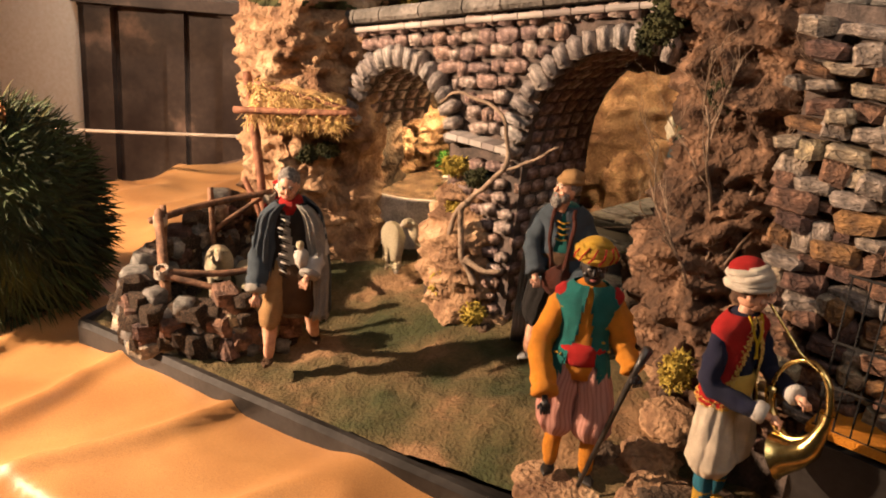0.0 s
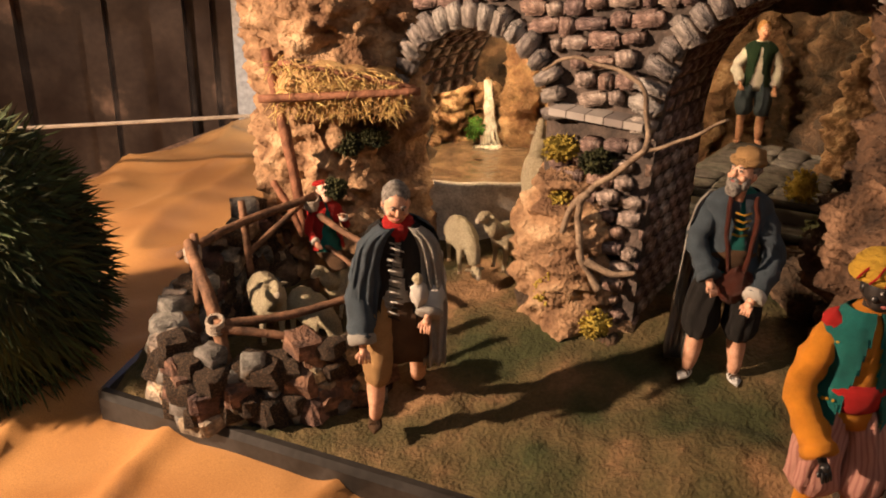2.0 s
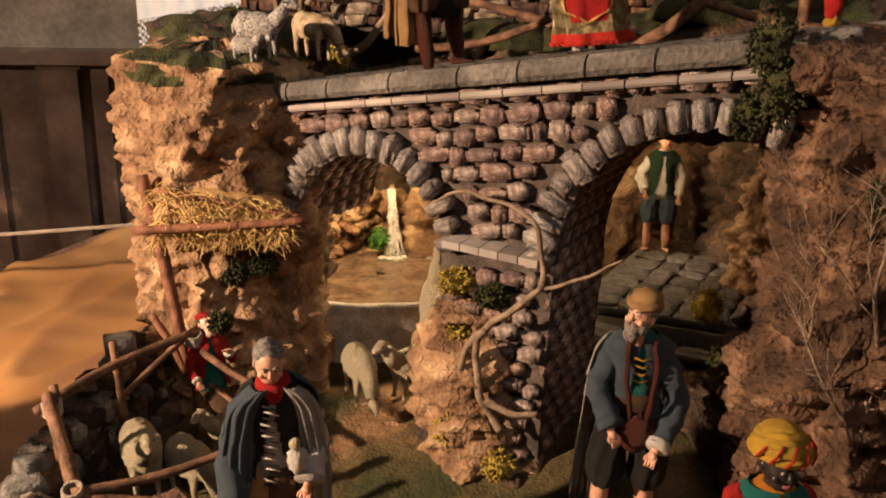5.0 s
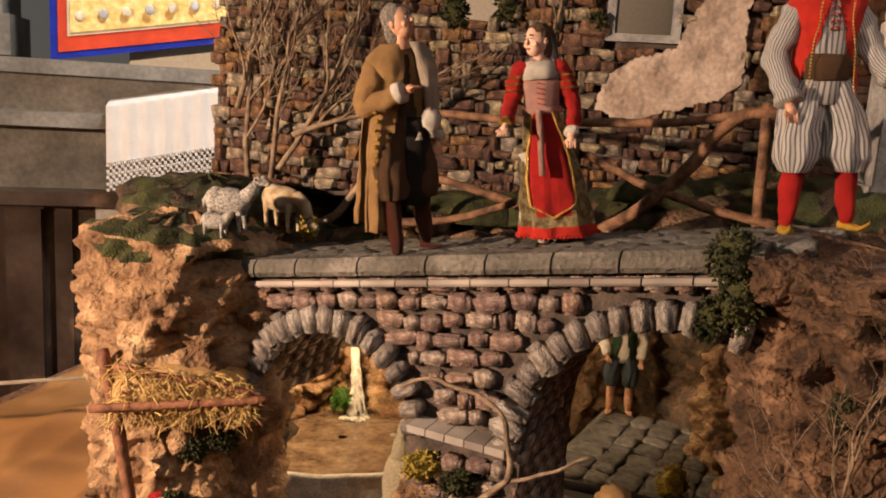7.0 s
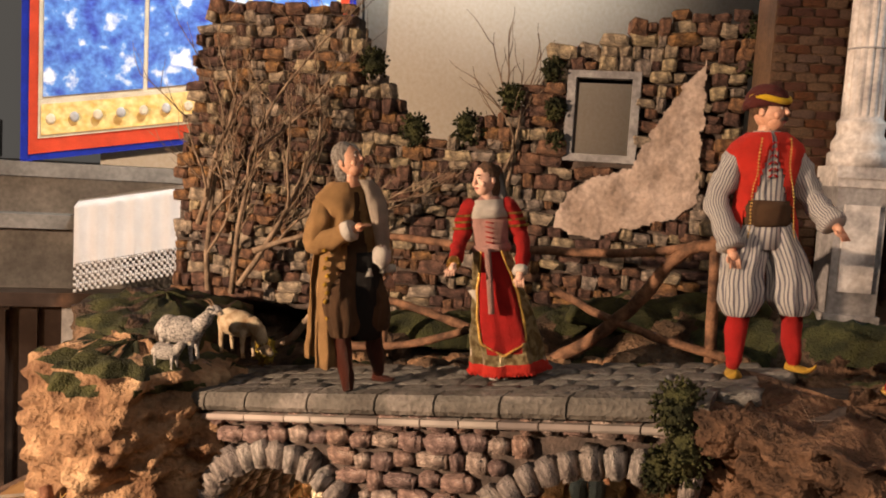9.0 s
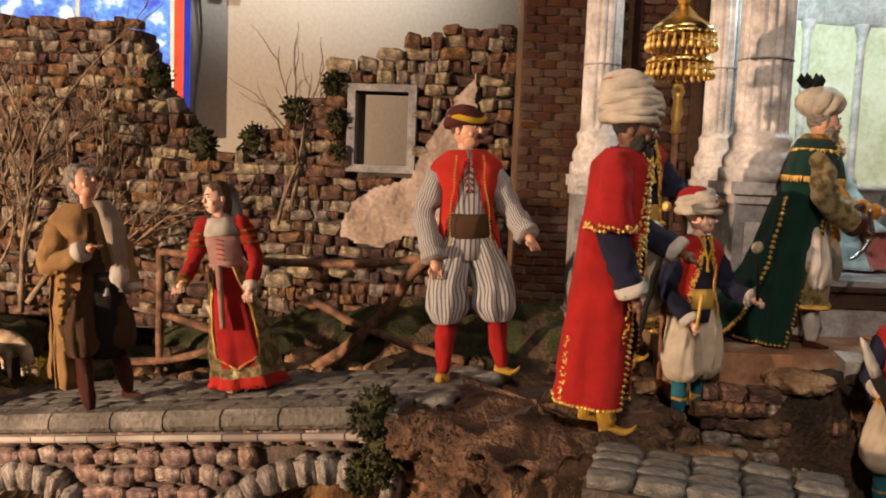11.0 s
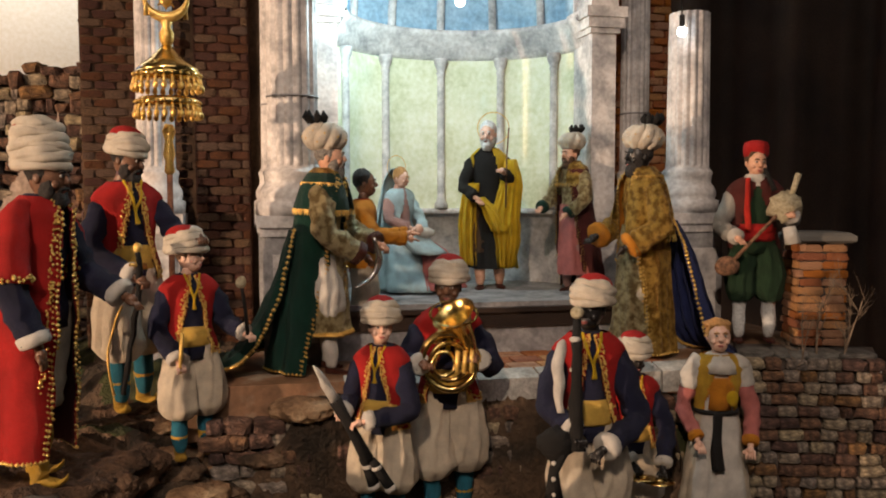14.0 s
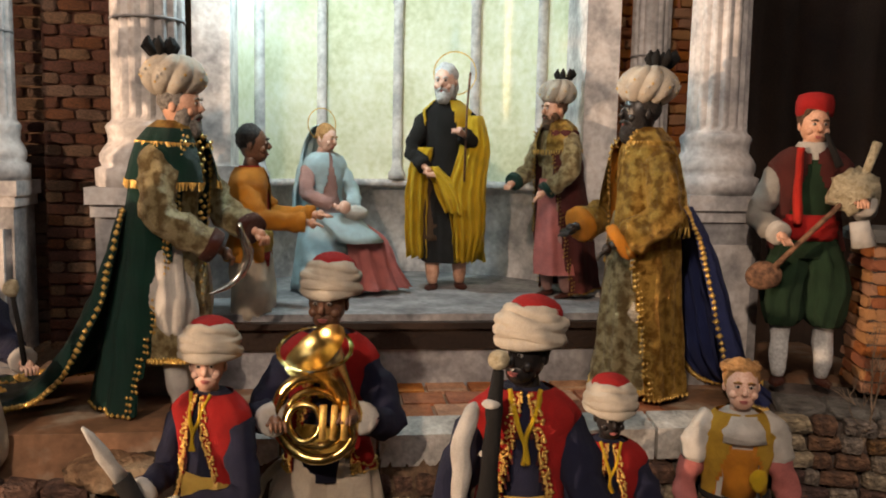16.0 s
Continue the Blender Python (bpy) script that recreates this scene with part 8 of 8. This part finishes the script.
for i, (u, v, z, s) in enumerate(((0.40, 0.55, 0.74, 0.08), (0.92, 0.20, 0.80, 0.09), (0.90, 0.10, 0.72, 0.07), (0.30, 0.86, 0.84, 0.08), (0.86, 0.34, 0.95, 0.06))):
    p = B(u, v, z)
    rock("cave_rock", p, (s, s * 0.9, s * 1.2), "ochre craggy rock inside the cave", "rock", 110 + i, 4, 0.45, 2.6)

# vines and twigs on the bridge
vine = empty("bridge_vine", (0, 0, 0), "gnarled grey root climbing the bridge pier", "root")
part("stem", stick([(0.085, 1.585, 0.80), (0.058, 1.604, 0.847), (0.045, 1.612, 0.915), (0.056, 1.600, 0.98), (0.100, 1.558, 1.035), (0.118, 1.545, 1.075), (0.117, 1.548, 1.115), (0.100, 1.566, 1.165), (0.03, 1.63, 1.185), (-0.02, 1.68, 1.165)], (0.0072, 0.0026), "root", 6, 9, 0.010, 3), vine)
part("branch", stick([(0.115, 1.548, 1.055), (0.16, 1.50, 1.09), (0.205, 1.46, 1.13)], (0.0035, 0.002), "root", 5, 7, 0.003, 5), vine)
part("branch", stick([(0.055, 1.60, 0.97), (0.03, 1.62, 0.94), (0.02, 1.63, 0.88), (0.005, 1.64, 0.83)], (0.007, 0.004), "root", 5, 7, 0.003, 7), vine)
part("branch", stick([(0.06, 1.60, 0.85), (0.10, 1.57, 0.835), (0.13, 1.55, 0.845)], (0.008, 0.004), "root", 5, 7, 0.003, 9), vine)

rnd = random.Random(33)
b = Build()
for p, w, l in (((0.425, 1.215, 0.95), (0.1, 0, 1), 0.22), ((0.40, 1.20, 0.98), (-0.25, 0, 1), 0.18), ((0.45, 1.19, 1.02), (0.25, -0.05, 1), 0.22), ((0.42, 1.21, 1.10), (-0.1, -0.1, 1), 0.18), ((0.46, 1.18, 1.12), (0.3, 0, 1), 0.16)):
    twigs(b, p, w, l, 0.0032, 3, "root", rnd, 0.8, 0.22)
b.thing("dead_shrub", "leafless brown twiggy shrub clinging to the cliff", "shrub")
b = Build()
rnd = random.Random(35)
for p, w, l in (((-0.224, 2.445, 1.40), (-0.1, 0, 1), 0.42), ((-0.174, 2.41, 1.40), (0.25, -0.1, 1), 0.40), ((-0.16, 2.40, 1.42), (0.6, -0.3, 0.8), 0.36), ((-0.13, 2.39, 1.50), (0.9, -0.4, 0.35), 0.30), ((-0.25, 2.45, 1.55), (0.1, 0, 1), 0.3)):
    twigs(b, p, w, l, 0.0075, 3, "root", rnd, 0.8, 0.20)
b.thing("bare_tree", "bare grey branching tree against the ruined wall", "tree")
b = Build()
rnd = random.Random(37)
for s, z in ((-0.22, 1.62), (-0.19, 1.66)):
    twigs(b, W(s, -0.03, z), (0.1, 0, 1), 0.24, 0.005, 2, "root", rnd, 0.6, 0.25)
b.thing("wall_creeper", "thin bare creeper on the ruined wall", "creeper")
rnd = random.Random(41)
for s, z, w in ((-0.50, 1.93, 0.03), (-0.40, 1.79, 0.03), (-0.28, 1.80, 0.032), (-0.19, 1.87, 0.025), (-0.105, 1.93, 0.022), (-0.095, 1.85, 0.018), (-0.09, 1.78, 0.014), (0.29, 2.03, 0.018), (0.285, 1.95, 0.014)):
    tuft("wall_moss", W(s, -0.018, z), (w, 0.016, w * 1.1), "dark green moss growing on the ruined wall", "moss", 150, int(s * 1000) % 97, 0.008)

# fence of branches behind the bridge
back = empty("branch_rail", (0, 0, 0), "rustic rail of bent branches behind the bridge", "rail")
part("arch_branch", stick([(0.30, 1.86, 1.375), (0.364, 1.793, 1.40), (0.443, 1.717, 1.493), (0.494, 1.668, 1.59), (0.537, 1.628, 1.615), (0.60, 1.57, 1.61)], (0.012, 0.010), "wood", 6, 8, 0.004, 2), back, "curved dark branch")
part("top_branch", stick([(0.10, 2.04, 1.575), (0.215, 1.934, 1.572), (0.324, 1.831, 1.578), (0.436, 1.723, 1.588), (0.549, 1.616, 1.622)], (0.007, 0.008), "wood", 6, 8, 0.003, 4), back)
part("low_branch", stick([(0.328, 1.827, 1.523), (0.409, 1.749, 1.478), (0.505, 1.658, 1.448), (0.56, 1.60, 1.44)], (0.007, 0.008), "wood", 6, 8, 0.004, 6), back)
part("left_branch", stick([(0.08, 2.06, 1.46), (0.119, 2.026, 1.449), (0.223, 1.927, 1.424), (0.27, 1.88, 1.40)], (0.007, 0.009), "wood", 6, 8, 0.003, 8), back)
part("left_branch", stick([(-0.12, 2.16, 1.33), (-0.07, 2.11, 1.36), (-0.025, 2.08, 1.43), (0.02, 2.04, 1.49)], (0.010, 0.006), "root", 6, 8, 0.003, 9), back)
part("cross_branch", stick([(0.02, 2.05, 1.36), (0.12, 1.96, 1.38), (0.22, 1.87, 1.43)], (0.008, 0.007), "wood", 6, 8, 0.003, 9), back)
part("post", stick([(0.545, 1.625, 1.40), (0.537, 1.628, 1.63)], (0.010, 0.009), "wood", 5, 8, 0.002, 1), back)
part("post", stick([(0.10, 2.04, 1.33), (0.10, 2.04, 1.58)], (0.008, 0.008), "wood", 5, 8, 0.002, 2), back)
rnd = random.Random(44)
for i in range(30):
    u, v = rnd.uniform(0.05, 0.86), rnd.uniform(0.26, 0.40)
    p = B(u, v)
    s = rnd.uniform(0.012, 0.035)
    rock("rubble_rock", (p.x, p.y, roof_height(p.x, p.y) + s * 0.3), (s * 1.2, s, s * 0.8), "small brown rubble rock behind the bridge", "rock" if i % 2 else "rock_dark", 130 + i, 3, 0.4, 2.4, i, kind="")
for u, v, a, c, h in ((0.22, 0.42, 0.13, 0.07, 0.055), (0.36, 0.45, 0.09, 0.06, 0.05), (0.60, 0.50, 0.10, 0.07, 0.05), (0.05, 0.36, 0.10, 0.07, 0.04)):
    p = B(u, v)
    b = Build()
    rings = []
    for i in range(9):
        k = math.cos(math.pi / 2 * i / 8) * 1.0 + 0.001
        rings.append([B(u + a * k * math.cos(q), v + c * k * math.sin(q), roof_height(p.x, p.y) - 0.015 + h * math.sin(math.pi / 2 * i / 8) + 0.006 * noise.noise(Vector((q * 3, i, u * 9)))) for q in (2 * math.pi * j / 36 for j in range(36))])
    b.loft(rings, "moss")
    b.thing("moss_mound", "soft green moss mound behind the road", "moss", "moss mounds")

# tufts
for p, s, key, lab in (((-0.292, 1.962, 1.300), (0.018, 0.018, 0.026), "yellow_moss", "yellow lichen tuft at the bridge end"), ((-0.120, 2.115, 1.335), (0.016, 0.016, 0.022), "yellow_moss", "yellow lichen tuft beside the road"),
                       ((0.025, 1.685, 1.025), (0.030, 0.020, 0.020), "yellow_moss", "yellow lichen clump on the pier ledge"), ((0.075, 1.635, 1.015), (0.026, 0.018, 0.018), "moss", "green moss clump on the pier ledge"),
                       ((0.03, 1.68, 0.93), (0.022, 0.016, 0.018), "yellow_moss", "yellow lichen on the pier rocks"), ((0.015, 1.655, 0.77), (0.022, 0.018, 0.026), "yellow_moss", "yellow lichen on the pier rocks"),
                       ((0.09, 1.60, 0.725), (0.026, 0.022, 0.022), "yellow_moss", "yellow lichen at the pier foot"), ((-0.33, 1.915, 0.97), (0.022, 0.014, 0.018), "moss", "green moss on the rock tower"),
                       ((-0.28, 1.915, 0.985), (0.025, 0.014, 0.014), "moss", "green moss on the rock tower"), ((0.335, 1.375, 1.43), (0.035, 0.028, 0.035), "moss", "trailing green moss at the bridge end"),
                       ((0.345, 1.365, 1.38), (0.028, 0.024, 0.045), "moss", "trailing green moss at the bridge end"), ((0.325, 1.395, 1.345), (0.020, 0.018, 0.030), "moss", "trailing green moss at the bridge end"),
                       ((0.56, 1.80, 0.90), (0.03, 0.025, 0.035), "yellow_moss", "yellow lichen on the cave rocks"), ((0.50, 1.62, 0.88), (0.03, 0.025, 0.03), "moss", "green moss on the rocks"),
                       ((0.40, 1.17, 0.84), (0.025, 0.02, 0.035), "yellow_moss", "yellow lichen on the cliff foot"), ((0.455, 1.28, 1.16), (0.03, 0.02, 0.02), "moss", "green moss patch on the cliff"),
                       ((0.42, 1.23, 1.28), (0.03, 0.02, 0.02), "moss", "green moss patch on the cliff"), ((-0.36, 1.86, 0.90), (0.02, 0.015, 0.015), "moss", "green moss by the fence")):
    tuft("tuft", p, s, lab, key, 260, int(p[0] * 777) % 89, 0.007)

# stone facing of the terrace, cage and low wall
facing = empty("terrace_wall", (0, 0, 0), "dark rubble retaining wall below the terrace", "wall")
rnd = random.Random(51)
i = 0
for row in range(24):
    z = 0.80 + 0.026 * row
    q = 0.0
    while q < 0.34:
        w = rnd.uniform(0.030, 0.065)
        t = (q + w / 2) / 0.34
        p = Vector((0.463, 1.075, z)).lerp(Vector((0.66, 0.90, z)), t)
        piece("stone", "ruin", facing, p + Vector((rnd.uniform(-0.014, 0.012), rnd.uniform(-0.012, 0.012), rnd.uniform(-0.006, 0.006))), (w * rnd.uniform(0.75, 1.05), 0.05, rnd.choice((0.016, 0.021, 0.026, 0.032))), math.atan2(-0.175, 0.197) + rnd.uniform(-0.2, 0.2), rnd.uniform(-0.16, 0.16), i)
        i += 1
        q += w
b = Build()
b.loft([[(0.473, 1.085, z), (0.67, 0.905, z), (0.76, 1.0, z), (0.55, 1.18, z)] for z in (0.64, 1.425)], "mortar")
part("core", b, facing, smooth=False)

for i in range(5):
    for j in range(4):
        p = Vector((0.473, 1.085, 1.432)).lerp(Vector((0.67, 0.905, 1.432)), (i + 0.5) / 5) + Vector((0.083, 0.095, 0)) * (j + 0.5) / 4
        piece("coping_stone", "slab", facing, p + Vector((0, 0, rnd.uniform(-0.002, 0.003))), (0.050, 0.029, 0.018), math.atan2(-0.175, 0.197) + rnd.uniform(-0.05, 0.05), rnd.uniform(-0.03, 0.03), i + j)

cage = empty("poultry_cage", (0.60, 0.93, 0.66), "dark wire cage on an orange wooden tray", "cage", turn=math.atan2(-0.175, 0.197))
b = Build()
b.box((0.03, -0.02, 0.235), (0.20, 0.10, 0.012), "orange")
part("tray", b, cage, "orange wooden tray", smooth=False)
b = Build()
b.box((0.03, -0.02, 0.11), (0.21, 0.11, 0.225), "black")
part("stand", b, cage, "black stand", smooth=False)
for k in range(9):
    part("bar", stick([(-0.06 + 0.022 * k, -0.065, 0.24), (-0.06 + 0.022 * k, -0.065, 0.45)], (0.0014, 0.0014), "charcoal", 2, 5), cage)
for z in (0.24, 0.30, 0.36, 0.45):
    part("rail", stick([(-0.065, -0.065, z), (0.125, -0.065, z)], (0.002, 0.002), "charcoal", 2, 5), cage)

low = empty("low_stone_wall", (0, 0, 0), "low rubble wall with flat coping beside the forecourt", "wall")
b = Build()
b.loft([[(1.60, 0.985, z), (1.775, 0.845, z), (1.90, 0.93, z), (1.72, 1.10, z)] for z in (1.18, 1.515)], "mortar")
part("core", b, low, smooth=False)
i = 0
for row in range(17):
    z = 1.20 + 0.0195 * row
    q = 0.0
    while q < 0.22:
        w = rnd.uniform(0.018, 0.042)
        p = Vector((1.600, 0.982, z)).lerp(Vector((1.775, 0.842, z)), min((q + w / 2) / 0.224, 1))
        piece("stone", "ruin", low, p + Vector((rnd.uniform(-0.004, 0.004), 0, 0)), (w - 0.002, 0.03, 0.018), math.atan2(-0.14, 0.175), rnd.uniform(-0.08, 0.08), i)
        i += 1
        q += w
for k in range(4):
    p = Vector((1.61, 0.985, 1.522)).lerp(Vector((1.775, 0.852, 1.522)), (k + 0.5) / 4)
    piece("coping", "slab", low, p + Vector((0.015, 0.02, 0)), (0.055, 0.06, 0.016), math.atan2(-0.14, 0.175), 0, k)
pier = empty("brick_pillar", (1.803, 0.985, 1.525), "square orange brick pillar with stone cap", "pillar", turn=-0.67)
b = Build()
b.box((0, 0, 0.09), (0.074, 0.074, 0.18), "mortar")
part("core", b, pier, smooth=False)
for row in range(12):
    for side in range(4):
        for k in range(2):
            a = side * math.pi / 2
            o = (k - 0.5) * 0.039 + (0.0 if row % 2 else 0.004)
            x, y = o * math.cos(a) + 0.037 * math.sin(a), o * math.sin(a) - 0.037 * math.cos(a)
            piece("brick", "brick", pier, (x, y, 0.008 + 0.0148 * row), (0.037, 0.012, 0.0132), a, 0, row + k)
b = Build()
b.loft([[(s * q * x, s * q * y, z) for x, y in ((-1, -1), (1, -1), (1, 1), (-1, 1))] for s, q, z in ((0.046, 1, 0.180), (0.052, 1, 0.184), (0.052, 1, 0.192), (0.044, 1, 0.198))], "slab")
part("cap", b, pier, "grey stone cap", smooth=False)
b = Build()
rnd = random.Random(61)
for p, w, l in (((1.70, 0.91, 1.52), (0, 0, 1), 0.10), ((1.735, 0.885, 1.52), (0.3, -0.1, 1), 0.10), ((1.67, 0.93, 1.45), (-0.2, -0.3, 1), 0.10), ((1.76, 0.90, 1.52), (0.4, 0.1, 1), 0.08)):
    twigs(b, p, w, l, 0.0022, 3, "root", rnd, 0.9, 0.25)
b.thing("dry_shrub", "dry brown twiggy shrub on the low wall", "shrub")

# loose rocks on the cliff top
rnd = random.Random(66)
for i in range(16):
    q = 2 * math.pi * i / 16 + rnd.uniform(-0.15, 0.15)
    r = rnd.uniform(0.125, 0.165)
    s = rnd.uniform(0.016, 0.034)
    rock("cliff_rock", (0.545 + r * math.cos(q), 1.335 + r * math.sin(q), 1.405 + rnd.uniform(-0.03, 0.01)), (s * 1.3, s, s * 0.9), "rough brown rock at the cliff edge", "rock_brown", 210 + i, 4, 0.45, 2.6, q)
# rocky ledges of the procession
rnd = random.Random(71)
for i in range(40):
    a, v = rnd.uniform(-0.32, 0.10), rnd.choice((-0.10, -0.16, -0.22, -0.27, -0.33, -0.38)) + rnd.uniform(-0.02, 0.02)
    p = T(a, v)
    s = rnd.uniform(0.016, 0.034)
    z = terrace(p.x, p.y)[2]
    if z < 1.15:
        continue
    rock("ledge_rock", (p.x, p.y, z - 0.004), (s * 1.5, s, s * 0.5), "flat dark brown ledge rock on the terrace", "rock_dark" if i % 3 else "rock", 170 + i, 4, 0.4, 2.2, rnd.uniform(-0.8, 0.2))
for k in range(4):
    p = Vector((0.70 + 0.075 * k, 1.175 - 0.035 * k, 1.322 - 0.004 * k))
    b = Build()
    b.box((0, 0, 0), (0.064, 0.055, 0.02), "basin")
    ob = b.thing("paving_stone", "pale grey paving slab on the terrace path", "paving", "terrace paving", smooth=False)
    ob.matrix_basis = pose(p.x, p.y, p.z, 0, 0, -24)

# the sheaf of green wheat, the rope barrier
sheaf = empty("dried_grass_sheaf", (-1.02, 1.80, 0.58), "big dome of dyed green grass with gilded pine cones", "plant")
rnd = random.Random(81)
b = Build()
b.ball((0, 0, 0.19), (0.20, 0.19, 0.27), "grassblade", 24, 14, rough=0.15)
for i in range(7000):
    p = Vector((rnd.gauss(0, 1), rnd.gauss(0, 1), rnd.gauss(0, 1))).normalized()
    if p.z < -0.65:
        continue
    c = Vector((p.x * 0.20, p.y * 0.195, 0.19 + p.z * 0.275)) * 1.0
    d = (p * 0.9 + Vector((rnd.uniform(-0.5, 0.5), rnd.uniform(-0.5, 0.5), rnd.uniform(-0.9, 0.3)))).normalized() * rnd.uniform(0.03, 0.085)
    t = p.cross(d).normalized() * 0.0016
    k = len(b.v)
    b.v += [tuple(c - t), tuple(c + t), tuple(c + d * 0.6 + t * 0.7 - Vector((0, 0, 0.002))), tuple(c + d - Vector((0, 0, 0.010)))]
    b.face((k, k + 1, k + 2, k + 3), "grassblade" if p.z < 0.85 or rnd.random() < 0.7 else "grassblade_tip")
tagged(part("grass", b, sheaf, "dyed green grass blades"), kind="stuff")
for x, y in ((-0.02, -0.02), (-0.075, -0.055), (-0.035, -0.105), (-0.105, -0.115), (-0.125, -0.03), (-0.055, -0.165), (-0.14, -0.10), (0.03, -0.07)):
    z = 0.19 + 0.285 * math.sqrt(max(0.02, 1 - (x / 0.20) ** 2 - (y / 0.195) ** 2))
    b = Build()
    way = Vector((x, y, (z - 0.19) * 0.7)).normalized()
    turn = way.to_track_quat("Z", "Y")
    b.ball((x, y, z), (0.024, 0.024, 0.026), "dry_flower", 12, 8)
    for q in range(62):
        f = (q + 0.5) / 62
        a = q * 2.39996
        r = 0.034 * math.sin(math.pi * (0.10 + 0.80 * f)) + 0.004
        out = turn @ Vector((math.cos(a), math.sin(a), 0.0))
        side = turn @ Vector((-math.sin(a), math.cos(a), 0.0))
        c = Vector((x, y, z)) + way * (-0.032 + 0.070 * f) + out * r * 0.62
        tip = c + out * 0.014 + way * 0.007
        k = len(b.v)
        b.v += [tuple(c - side * 0.006), tuple(c + side * 0.006), tuple(tip + side * 0.0075), tuple(tip + way * 0.005), tuple(tip - side * 0.0075), tuple(tip - way * 0.005)]
        b.face((k, k + 1, k + 2, k + 3, k + 4), "dry_flower")
        b.face((k + 1, k, k + 4, k + 5, k + 2), "dry_flower")
    part("pine_cone", b, sheaf, "gilded open pine cone", smooth=False)
b = Build()
pts = [(-2.6 + 2.5 * i / 20, 2.75, 0.735 + 0.108 * i / 20 - 0.006 * math.sin(math.pi * i / 20)) for i in range(21)]
b.tube(pts, 0.0055, "rope", 8)
b.thing("rope_barrier", "pale twisted barrier rope across the altar front", "rope")
for x, y in ((-2.6, 2.75), (-0.1, 2.75)):
    b = Build()
    b.tube([(x, y, 0.0), (x, y, 0.845)], 0.012, "brass", 10)
    b.ball((x, y, 0.855), 0.02, "brass")
    b.thing("barrier_post", "slim brass barrier post", "post", "barrier posts")
